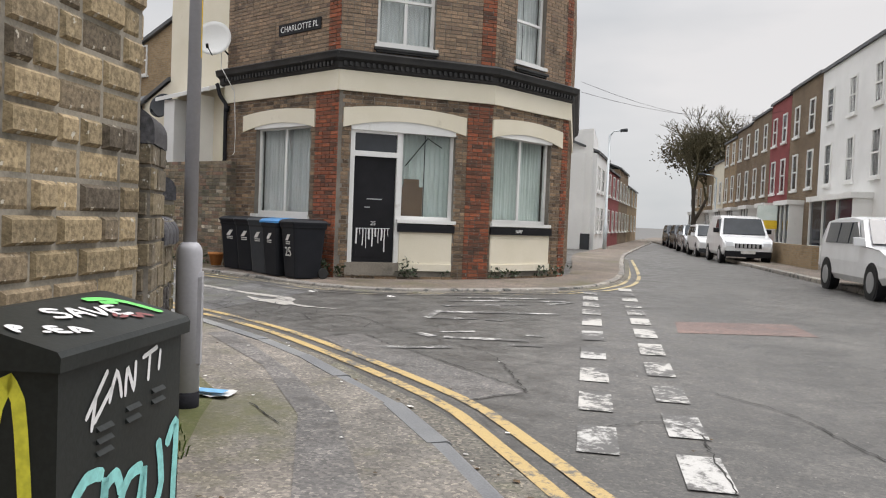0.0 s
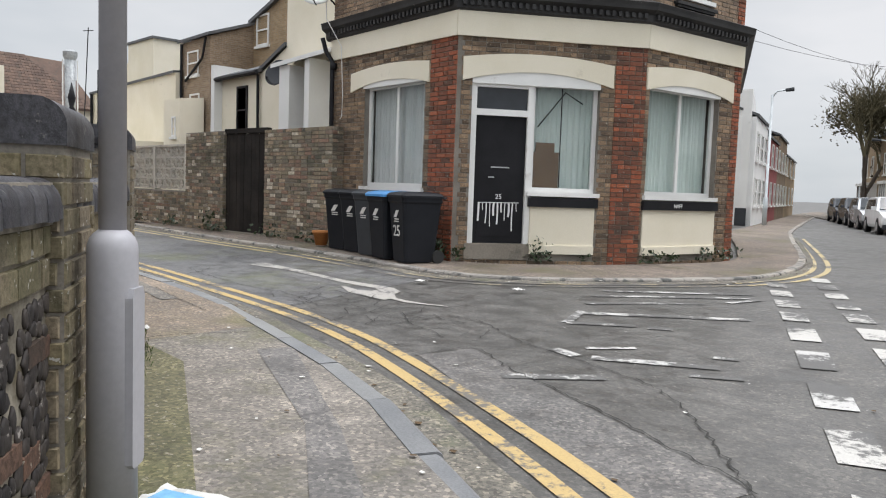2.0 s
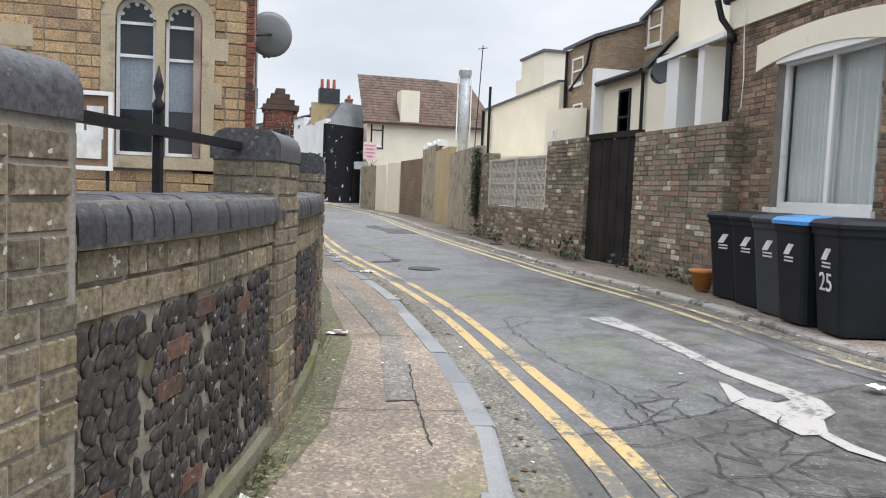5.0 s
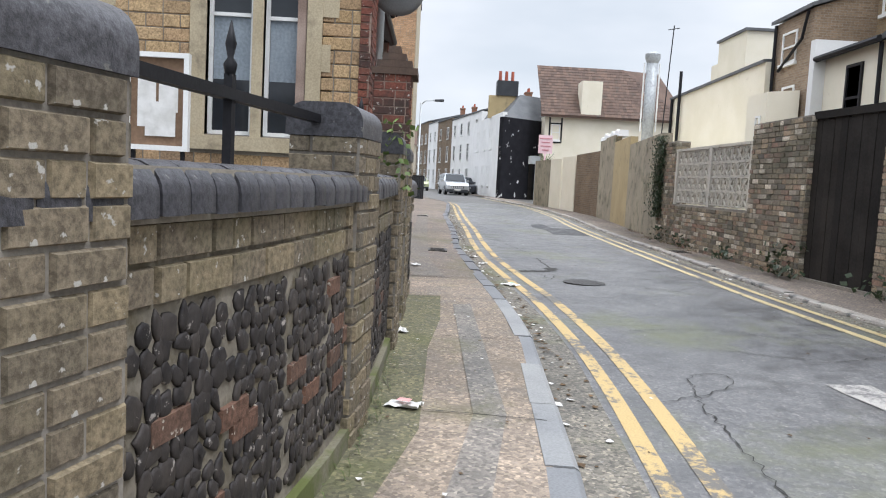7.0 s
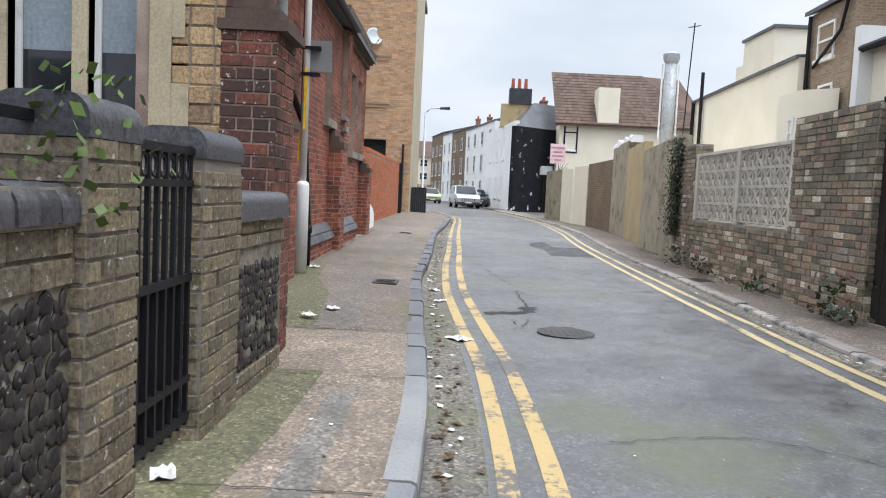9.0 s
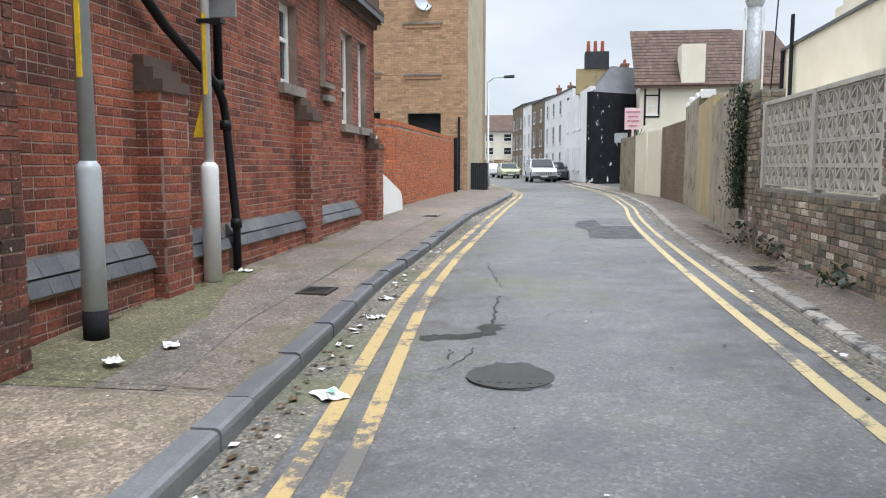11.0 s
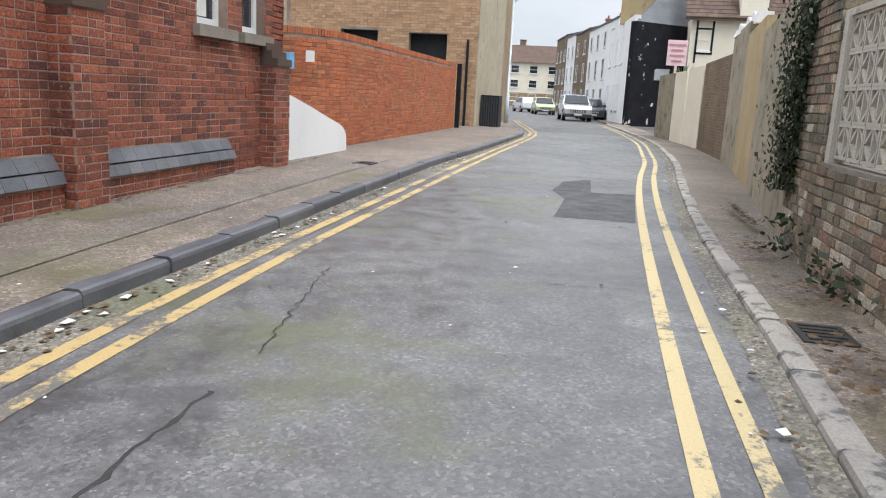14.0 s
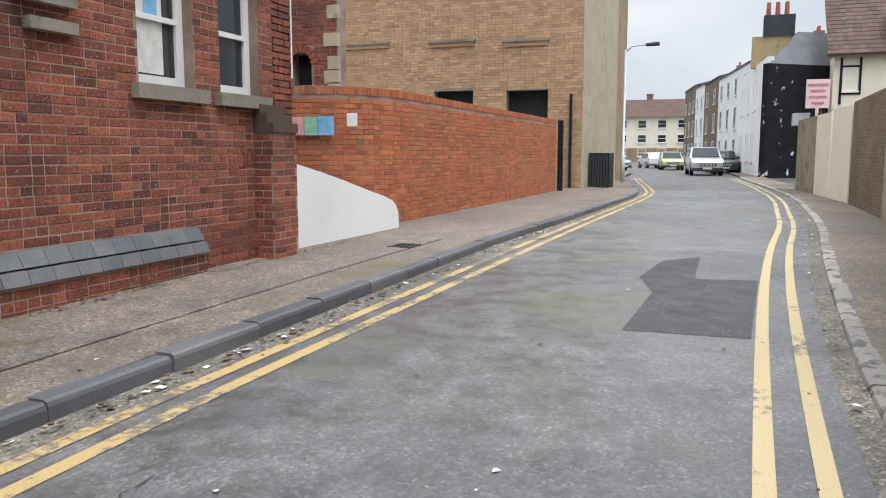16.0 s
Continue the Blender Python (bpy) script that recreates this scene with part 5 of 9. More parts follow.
b.box(-58.0, -46.5, -12.0, 3.95, 0.1, 12.0)
part("side_wall", b, P_BUFF, tall_b)

# ---------------------------------------------------------------- low wall: flints, coping bricks, rails, gate
def flint_shape(rnd):
    b = Batch()
    k = 9
    rad = [rnd.uniform(0.66, 1.24) for _ in range(k)]
    sx, sz = rnd.uniform(0.016, 0.038), rnd.uniform(0.022, 0.042)
    tilt = rnd.uniform(-0.25, 0.25)
    rings = []
    for out, sc in ((0.0, 1.0), (0.005, 0.985), (0.0085, 0.9), (0.0105, 0.62)):
        rings.append([(sx * sc * r * math.cos(2 * math.pi * i / k), -out - tilt * sx * sc * math.cos(2 * math.pi * i / k) * (out > 0.02), sz * sc * r * math.sin(2 * math.pi * i / k)) for i, r in enumerate(rad)])
    b.loops(rings)
    b.half = sx
    return b


rnd = random.Random(3)
flint_shapes = [flint_shape(rnd) for _ in range(14)]
flint_meshes, single_count = {}, 0


def flints(owner, F, s0, s1, z0, z1, singles, rnd, skip=()):
    """Rows of knapped flints bedded in mortar; a few old bricks among them."""
    global single_count
    joined = Batch()
    z, row = z0 + 0.035, 0
    while z < z1 - 0.03:
        s = s0 + 0.03 + (0.05 if row % 2 else 0)
        while s < s1 - 0.02:
            k = 0
            ss, zz = s + rnd.uniform(-0.012, 0.012), z + rnd.uniform(-0.012, 0.012)
            if not any(a - 0.02 < ss < c + 0.02 for a, c in skip):
                k = rnd.randrange(14)
                if rnd.random() < 0.03:
                    F.frustum(bricks_in_flint, ss - 0.05, ss + 0.12, zz - 0.034, zz + 0.034, 0, 0.012)
                    s += 0.1
                elif singles and single_count < 300:
                    if k not in flint_meshes:
                        ob = part("flint", flint_shapes[k], M_FLINT, owner, smooth=True)
                        flint_meshes[k] = ob.data
                    else:
                        ob = new("flint", flint_meshes[k])
                        ob.parent = owner
                    ob.matrix_basis = F.matrix(ss, 0, zz) @ pose(0, 0, 0, 0, rnd.uniform(-28, 28), 0)
                    single_count += 1
                else:
                    m = F.matrix(ss, 0, zz) @ pose(0, 0, 0, 0, rnd.uniform(-28, 28), 0)
                    n = len(joined.v)
                    joined.v += [tuple(m @ Vector(v)) for v in flint_shapes[k].v]
                    joined.f += [tuple(n + i for i in f) for f in flint_shapes[k].f]
            s += flint_shapes[k].half * 1.5 + rnd.uniform(0.0, 0.01)
        z += 0.058
        row += 1
    if joined.v:
        part("flintwork", joined, M_FLINT, owner, smooth=True)["kind"] = "stuff"


bricks_in_flint = Batch()
pts = resample(W_LINE[1:], 0.45)
for p, q in zip(pts, pts[1:]):
    F = Face(p, q)
    if F.len < 0.1:
        continue
    gaps = []
    for P, Q, top in PIERS:
        a, c = (Vector(P) - F.P.xy).dot(F.u.xy), (Vector(Q) - F.P.xy).dot(F.u.xy)
        if c > 0 and a < F.len:
            gaps.append((a, c))
    flints(low, F, 0, F.len, 0.24, 0.975, -10.6 < p.x < -5.0, rnd, gaps)
part("old_brick", bricks_in_flint, M_OLDRED, low, "old red bricks among the flints")["kind"] = "stuff"
flints(endw, Face((-13.98, 4.95), (-15.0, 4.99)), 0.05, 0.98, 0.26, 0.86, False, rnd)
# coping: bullnose bricks on edge
prof = [(0.355, 0.04), (-0.045, 0.04)] + [(0.03 - 0.075 * math.cos(a), 0.085 + 0.075 * math.sin(a)) for a in (radians(v) for v in range(0, 91, 15))] + [(0.28, 0.16), (0.33, 0.14), (0.355, 0.09)]
tmpl = Batch()
tmpl.loops([[(s, d * k + 0.14 * (1 - k), 0.1 + (z - 0.1) * k) for d, z in prof] for s, k in ((0.0, 0.975), (0.007, 1.0), (0.101, 1.0), (0.108, 0.975))])
mb = Batch()
for p, q in zip(pts, pts[1:]):
    F = Face(p, q)
    F.box(mb, 0, F.len, 1.15, 1.272, -0.33, 0.022)
part("coping_bed", mb, M_MORTAR, low)
first = None
cp = resample(W_LINE[1:], 0.118)
for i, (p, q) in enumerate(zip(cp, cp[1:])):
    F = Face(p, q)
    if first is None:
        ob = first = soften(part("coping_brick", tmpl, M_BLUE, low), 40)
    else:
        ob = new("coping_brick", first.data)
        ob.parent = low
    ob.matrix_basis = F.matrix(0.004, 0.0, 1.125 + rnd.uniform(-0.003, 0.003)) @ pose(0, rnd.uniform(-0.003, 0.003), 0, rnd.uniform(-0.5, 0.5), 0, rnd.uniform(-0.4, 0.4))


def rail(P, Q, z, posts, name="wall_railing"):
    r = thing(name, "black iron rail with a spiked post on the low wall", "railing", "rails of the flint wall")
    F = Face(P, Q)
    b = Batch()
    F.box(b, 0, F.len, z - 0.018, z + 0.016, -0.175, -0.135)
    part("rail_bar", b, M_BLACK, r)
    for s in posts:
        b = Batch()
        F.box(b, s - 0.014, s + 0.014, 1.26, z + 0.06, -0.169, -0.141)
        part("rail_post", b, M_BLACK, r)
        b = Batch()
        c = F.at(s, -0.155, 0)
        b.tube([(c.x, c.y, z + 0.05), (c.x, c.y, z + 0.09), (c.x, c.y, z + 0.11), (c.x, c.y, z + 0.15), (c.x, c.y, z + 0.22)], [0.014, 0.022, 0.009, 0.018, 0.002], 8)
        part("finial", b, M_BLACK, r, smooth=True)


rail((-4.45, 2.88), (-6.28, 3.73), 1.5, (1.0,))
rail((-6.66, 3.9), (-8.32, 4.43), 1.5, (0.87,))
rail((-8.71, 4.54), (-10.41, 4.83), 1.5, (0.86,))
rail((-10.8, 4.88), (-12.34, 4.93), 1.49, (0.77,))
gate = thing("churchyard_gate", "tall black iron gate with ring frieze, closed between brick piers", "gate")
FG = Face((-12.72, 4.93), (-13.4, 4.94))
for z, h in ((0.22, 0.04), (0.4, 0.03), (0.86, 0.035), (1.28, 0.03), (1.42, 0.035)):
    b = Batch()
    FG.box(b, 0, FG.len, z, z + h, -0.03, 0.0)
    part("gate_rail", b, M_BLACK, gate)
for i in range(8):
    b = Batch()
    s = 0.02 + i * (FG.len - 0.04) / 7
    FG.box(b, s - 0.01, s + 0.01, 0.2, 1.43 if i not in (0, 7) else 1.46, -0.024, -0.004)
    part("gate_bar", b, M_BLACK, gate)
for i in range(7):
    b = Batch()
    s = 0.02 + (i + 0.5) * (FG.len - 0.04) / 7
    c = FG.at(s, -0.014, 1.365)
    ringp = [c + FG.u * (0.03 * math.cos(a)) + Vector((0, 0, 0.042 * math.sin(a))) for a in (2 * math.pi * j / 12 for j in range(13))]
    b.tube(ringp, 0.007, 5, False)
    part("gate_ring", b, M_BLACK, gate)
b = Batch()
FG.box(b, 0.02, FG.len - 0.02, 0.25, 0.86, -0.036, -0.03)
part("gate_panel", b, M_BLACK, gate)

# ---------------------------------------------------------------- street cabinet and posts
cab = thing("street_cabinet", "dark green street cabinet covered in spray-painted tags", "cabinet")
FCB = Face((-1.95, 0.985), (-2.33, 1.62))
b = Batch()
FCB.box(b, 0.015, FCB.len - 0.015, -0.21, 0.9, -0.3, -0.012)
part("body", b, M_CAB, cab)
b = Batch()
L_ = FCB.len
ring0 = [(-0.33, 0.9), (0.008, 0.9), (0.01, 0.94), (0.0, 0.955), (-0.3, 1.03), (-0.33, 1.03)]
b.loops([[FCB.at(s, d, z) for d, z in ring0] for s in (-0.01, 0.0, L_, L_ + 0.01)])
part("lid", b, M_CAB, cab, "sloping lid")
for r in range(3):
    for c in range(3):
        if (r, c) in ((2, 2), (2, 1)):
            continue
        b = Batch()
        s, z = 0.2 + c * 0.16, 0.71 - r * 0.035 + 0.02 * (c - 1)
        b.loops([[FCB.at(s + ss, d, zz) for ss in (0.0, 0.08)] + [FCB.at(s + 0.08, d * 0.2 - 0.012, zz + 0.012), FCB.at(s, d * 0.2 - 0.012, zz + 0.012)] for d, zz in ((-0.012, z), (0.0, z + 0.004))])
        part("vent_louvre", b, M_CAB, cab)


def stroke(owner, F, pts, width, d, material, name="spray_stroke"):
    """A sprayed line on a flat face, as a thin ribbon with round ends."""
    b = Batch()
    P = resample(pts, 0.012)
    left, right = [], []
    for i, p in enumerate(P):
        t = (P[min(i + 1, len(P) - 1)] - P[max(i - 1, 0)]).normalized()
        n = Vector((-t.y, t.x)) * width / 2
        if i in (0, len(P) - 1):
            n *= 0.55
        left.append(p + n)
        right.append(p - n)
    for i in range(len(P) - 1):
        b.quad(*[F.at(v.x, d, v.y) for v in (left[i], left[i + 1], right[i + 1], right[i])])
    return part(name, b, material, owner)


# teal loops and white tag on the cabinet's door
for pts in ([(0.24, 0.56), (0.15, 0.575), (0.07, 0.5), (0.09, 0.4), (0.16, 0.37), (0.23, 0.43), (0.25, 0.55), (0.24, 0.4), (0.23, 0.2)], [(0.04, 0.2), (0.08, 0.29), (0.12, 0.2)], [(0.25, 0.52), (0.31, 0.54), (0.34, 0.47)],
            [(0.47, 0.51), (0.39, 0.51), (0.33, 0.43), (0.37, 0.34), (0.44, 0.37), (0.48, 0.51), (0.47, 0.35), (0.46, 0.18)], [(0.33, 0.2), (0.37, 0.32)], [(0.57, 0.57), (0.6, 0.42), (0.55, 0.35), (0.47, 0.31)], [(0.48, 0.31), (0.58, 0.24), (0.69, 0.16)], [(0.63, 0.53), (0.7, 0.6), (0.69, 0.4), (0.68, 0.16)]):
    stroke(cab, FCB, pts, 0.04, 0.0 - 0.009, M_TEAL)
for pts in ([(0.17, 0.7), (0.19, 0.8)], [(0.14, 0.74), (0.25, 0.86)], [(0.18, 0.72), (0.28, 0.81)], [(0.26, 0.76), (0.3, 0.85), (0.33, 0.76)], [(0.35, 0.76), (0.36, 0.85), (0.4, 0.77), (0.41, 0.86)], [(0.45, 0.86), (0.55, 0.88)], [(0.5, 0.87), (0.49, 0.78)], [(0.57, 0.87), (0.56, 0.8)]):
    stroke(cab, FCB, pts, 0.016, -0.009, M_SPRAYW)
FCE = Face(FCB.at(0, -0.3, 0).xy, FCB.at(0, -0.012, 0).xy)
for pts in ([(0.05, 0.3), (0.12, 0.8), (0.18, 0.82), (0.22, 0.3)], [(0.02, 0.5), (0.1, 0.55)]):
    stroke(cab, FCE, pts, 0.04, -0.012, M_SPRAYY)


class Slope:
    """The cabinet lid's sloping top, addressed like a wall face."""

    def at(self, s, d, z):
        return FCB.at(s, -z, 0.957 + 0.25 * z + d)


def lid_word(letters, o, u, v):
    """Sprayed letters laid along a slanting line on the lid."""
    return [([(o[0] + u[0] * x + v[0] * y, o[1] + u[1] * x + v[1] * y) for x, y in pts], 0.019, M_SPRAYW) for pts in letters]


SAVE = ([(0.22, 0.85), (0.08, 0.95), (0.04, 0.7), (0.2, 0.45), (0.16, 0.1), (0.0, 0.15)], [(0.26, 0.0), (0.36, 0.95), (0.46, 0.0)], [(0.29, 0.4), (0.44, 0.4)], [(0.5, 0.95), (0.6, 0.05), (0.7, 0.95)], [(0.96, 0.95), (0.78, 0.9), (0.77, 0.05), (0.97, 0.1)], [(0.78, 0.5), (0.92, 0.5)])
TAG = ([(0.0, 0.0), (0.04, 0.9), (0.18, 0.8), (0.05, 0.45)], [(0.3, 0.1), (0.42, 0.15)], [(0.66, 0.9), (0.48, 0.8), (0.5, 0.1), (0.68, 0.15)], [(0.5, 0.5), (0.64, 0.5)], [(0.74, 0.0), (0.84, 0.9), (0.98, 0.3), (0.82, 0.4)])
for pts, w, m in (*lid_word(SAVE, (0.24, 0.16), (0.32, -0.07), (0.02, 0.085)), *lid_word(TAG, (0.03, 0.13), (0.2, -0.1), (0.01, 0.06)),
                  ([(0.52, 0.25), (0.6, 0.235), (0.66, 0.18), (0.68, 0.06)], 0.035, M_SPRAYG), ([(0.55, 0.21), (0.62, 0.19)], 0.03, M_SPRAYG), ([(0.45, 0.1), (0.48, 0.12), (0.5, 0.09), (0.46, 0.09)], 0.016, M_SPRAYR), ([(0.52, 0.1), (0.54, 0.06), (0.57, 0.09), (0.6, 0.05)], 0.02, M_SPRAYR)):
    stroke(cab, Slope(), pts, w, 0.004, m)


cab.matrix_basis = pose(0, 0, 1.33) @ Matrix.Scale(0.803, 4) @ pose(0, 0, -1.33)


def lamp_post(x, y, z, lower, upper, joint, mat, label, top=8.0, base=None, hatch=None, lamp=None):
    post = thing("lamp_post", label, "lamp post", "street lamp posts")
    b = Batch()
    b.tube([(x, y, z), (x, y, joint - 0.04), (x, y, joint - 0.015), (x, y, joint + 0.005), (x, y, joint + 0.02), (x, y, joint + 0.03)], [lower, lower, lower * 0.97, lower * 0.87, lower * 0.72, upper], 28)
    part("base_compartment", b, mat, post, smooth=True)
    b = Batch()
    b.tube([(x, y, joint), (x, y, top)], [upper, upper * 0.8], 18)
    part("shaft", b, mat, post, smooth=True)
    if base:
        b = Batch()
        b.tube([(x, y, z), (x, y, z + base)], [lower + 0.003, lower + 0.003], 20)
        part("base_band", b, M_BLACK_WORN, post, "black worn base band", smooth=True)
    if hatch:
        ang = hatch
        F = Face((x + math.cos(ang) * (lower - 0.012) + math.sin(ang) * 0.05, y + math.sin(ang) * (lower - 0.012) - math.cos(ang) * 0.05), (x + math.cos(ang) * (lower - 0.012) - math.sin(ang) * 0.05, y + math.sin(ang) * (lower - 0.012) + math.cos(ang) * 0.05))
        b = Batch()
        b.loops([[F.at(s, d, zz) for s, zz in ((0.0, 0.39), (0.012, 0.375), (0.088, 0.375), (0.1, 0.39), (0.1, 0.92), (0.088, 0.95), (0.012, 0.95), (0.0, 0.92))] for d in (-0.02, 0.018)])
        part("access_hatch", b, mat, post)
    return post


p0 = lamp_post(-4.1, 2.86, 0.05, 0.077, 0.042, 1.1, M_STEEL, "grey painted steel lamp post with a black base band", 8.0, 0.16, hatch=radians(48))
b = Batch()
b.box(-4.072, -4.062, 2.85, 2.88, 2.25, 3.2)
part("sticker_strip", b, M_SIGN_Y, p0, "yellow reflective strip")
p1_ = lamp_post(-17.33, 4.42, 0.12, 0.08, 0.055, 1.33, M_GALV, "galvanised steel post with a dark base band beside the church", 6.5, 0.24)
p2_ = lamp_post(-19.66, 4.22, 0.18, 0.085, 0.045, 1.33, M_PALE_POST, "white painted post with a yellow sign by the church wall", 6.5, 0.03)
for x, y, r, zb in ((-17.33, 4.42, 0.057, 1.9), (-19.66, 4.22, 0.047, 2.0)):
    b = Batch()
    b.box(x + r * 0.8, x + r * 1.06, y - 0.012, y + 0.022, zb, zb + 0.75)
    part("sticker_strip", b, M_SIGN_Y, p1_ if x > -18 else p2_, "yellow strip on the post")
b = Batch()
b.hexa([(-19.68, 4.06, 1.6), (-19.66, 4.18, 1.6), (-19.65, 4.18, 1.6), (-19.67, 4.06, 1.6), (-19.68, 4.16, 1.95), (-19.66, 4.18, 1.95), (-19.65, 4.18, 1.95), (-19.67, 4.16, 1.95)])
part("sign_plate", b, M_SIGN_Y, p2_, "yellow sign seen edge-on")
b = Batch()
b.box(-19.7, -19.67, 4.24, 4.52, 2.72, 3.1)
part("sign_back", b, M_KERB, p2_, "grey back of a small traffic sign")
for z in (2.66, 2.98):
    b = Batch()
    b.box(-19.72, -19.6, 4.16, 4.4, z, z + 0.04)
    part("sign_clamp", b, M_BLACK, p2_)

# ---------------------------------------------------------------- lane gate, screen blocks
lg = thing("yard_gate", "black-stained plank gate in the lane wall, shut", "gate")
FY = Face((-17.75, 10.37), (-16.2, 10.5))
for i in range(11):
    b = Batch()
    w = FY.len / 11
    top = 2.36 + 0.02 * math.sin(i * 2.1)
    FY.box(b, i * w + 0.004, (i + 1) * w - 0.004, 0.2, top, -0.04, 0.0 - 0.004 * (i % 2))
    part("plank", b, M_WOOD_DK, lg)
b = Batch()
FY.box(b, -0.02, FY.len + 0.02, 2.36, 2.46, -0.1, 0.03)
part("lintel", b, M_WOOD_DK, lg)
b = Batch()
FY.box(b, 0, FY.len, 0.1, 0.2, -0.2, 0.05)
part("threshold", b, M_SILL, lg)
scr = thing("screen_block_wall", "pale concrete screen blocks with pierced diamond pattern", "screen wall")
FSB = Face((-23.55, 10.35), (-19.62, 10.35))
for i in (0, 6.5, 13):
    b = Batch()
    s = min(i * 0.3, FSB.len - 0.12)
    FSB.box(b, s, s + 0.12, 1.03, 2.16, -0.12, 0.03)
    part("pilaster", b, M_SCREEN, scr)
blk = None
bs = 0.29
for r in range(4):
    for c in range(12):
        s = 0.13 + c * 0.305 + (0.09 if c > 5 else 0)
        if s + bs > FSB.len:
            continue
        if blk is None:
            t = Batch()
            G = Face((0, 0), (1, 0))
            w = 0.022
            for a in ((0, bs, 0, w), (0, bs, bs - 0.03 - w, bs - 0.03), (0, w, w, bs - 0.03 - w), (bs - w, bs, w, bs - 0.03 - w)):
                G.box(t, *a, -0.09, 0.0)
            H_ = bs - 0.03
            for x0, z0, x1, z1 in ((0.0, H_ / 2, bs / 2, H_), (bs / 2, H_, bs, H_ / 2), (bs, H_ / 2, bs / 2, 0.0), (bs / 2, 0.0, 0.0, H_ / 2), (bs / 2, 0.0, bs / 2, H_)):
                dx, dz = x1 - x0, z1 - z0
                l = math.hypot(dx, dz)
                nx, nz = -dz / l * 0.012, dx / l * 0.012
                t.hexa([G.at(x0 + nx, -0.085, z0 + nz), G.at(x1 + nx, -0.085, z1 + nz), G.at(x1 - nx, -0.085, z1 - nz), G.at(x0 - nx, -0.085, z0 - nz), G.at(x0 + nx, -0.006, z0 + nz), G.at(x1 + nx, -0.006, z1 + nz), G.at(x1 - nx, -0.006, z1 - nz), G.at(x0 - nx, -0.006, z0 - nz)])
            ob = blk = part("screen_block", t, M_SCREEN, scr)
        else:
            ob = new("screen_block", blk.data)
            ob.parent = scr
        ob.matrix_basis = FSB.matrix(s, 0, 1.07 + r * 0.262)
b = Batch()
FSB.box(b, 0, FSB.len, 2.12, 2.17, -0.12, 0.02)
part("coping_slab", b, M_SCREEN, scr)


# ---------------------------------------------------------------- wheelie bins and pot
def wheelie_bin(mat, lid_mat, label):
    w = thing("wheelie_bin", label, "wheelie bin", "bins beside the house")
    b = Batch()

    def rr(x, y, z, r=0.05):
        pts = []
        for cx, cy, a0 in ((x - r, y - r, 0), (-x + r, y - r, 90), (-x + r, -y + r, 180), (x - r, -y + r, 270)):
            for a in (0, 45, 90):
                pts.append((cx + r * math.cos(radians(a0 + a)), cy + r * math.sin(radians(a0 + a)), z))
        return pts
    b.loops([rr(0.22, 0.25, 0.02), rr(0.225, 0.255, 0.06), rr(0.27, 0.325, 0.9), rr(0.285, 0.345, 0.93), rr(0.285, 0.345, 0.99)])
    part("body", b, mat, w)
    b = Batch()
    b.loops([rr(0.3, 0.365, 0.99), rr(0.3, 0.365, 1.025), rr(0.27, 0.33, 1.06), rr(0.14, 0.2, 1.085)])
    part("lid", b, lid_mat, w)
    b = Batch()
    b.tube([(-0.24, 0.37, 0.98), (-0.24, 0.41, 1.0), (0.24, 0.41, 1.0), (0.24, 0.37, 0.98)], 0.016, 8)
    part("handle", b, mat, w)
    for sx in (-1, 1):
        b = Batch()
        b.tube([(sx * 0.2, 0.29, 0.1), (sx * 0.27, 0.29, 0.1)], 0.1, 16)
        part("wheel", b, M_TYRE, w)
    b = Batch()
    b.quad((-0.1, -0.309, 0.68), (0.1, -0.309, 0.68), (0.1, -0.318, 0.82), (-0.1, -0.318, 0.82))
    for z in (0.62, 0.655):
        b.quad((-0.08, -0.306, z), (0.08, -0.306, z), (0.08, -0.3075, z + 0.018), (-0.08, -0.3075, z + 0.018))
    lab = Batch()
    lab.quad((-0.1, -0.312, 0.69), (-0.0, -0.312, 0.69), (0.1, -0.322, 0.8), (0.0, -0.322, 0.8))
    part("emblem", lab, M_LITTER, w, "pale printed emblem")
    for z in (0.62, 0.655):
        lb = Batch()
        lb.quad((-0.08, -0.3065, z), (0.08, -0.3065, z), (0.08, -0.31, z + 0.018), (-0.08, -0.31, z + 0.018))
        part("print_line", lb, M_LITTER, w)
    return w


def words(text, size, material, matrix, name, parent=None, label="", extrude=0.002):
    c = bpy.data.curves.new(name, "FONT")
    c.body, c.size, c.extrude, c.align_x, c.align_y = text, size, extrude, "CENTER", "CENTER"
    tmp = bpy.data.objects.new(name, c)
    scene.collection.objects.link(tmp)
    me = bpy.data.meshes.new_from_object(tmp.evaluated_get(bpy.context.evaluated_depsgraph_get()))
    bpy.data.objects.remove(tmp)
    bpy.data.curves.remove(c)
    me.materials.clear()
    me.materials.append(material)
    ob = new(name, me)
    ob.matrix_basis = matrix
    if parent is not None:
        ob.parent = parent
    if label:
        ob["label"] = label
    return ob


def on_face(F, s, d, z, tilt=0.0):
    """Pose for words standing on a wall face."""
    m = Matrix((F.u, Vector((0, 0, 1)), F.n)).transposed().to_4x4()
    m.translation = F.at(s, d, z)
    return m @ pose(0, 0, 0, 0, 0, tilt)


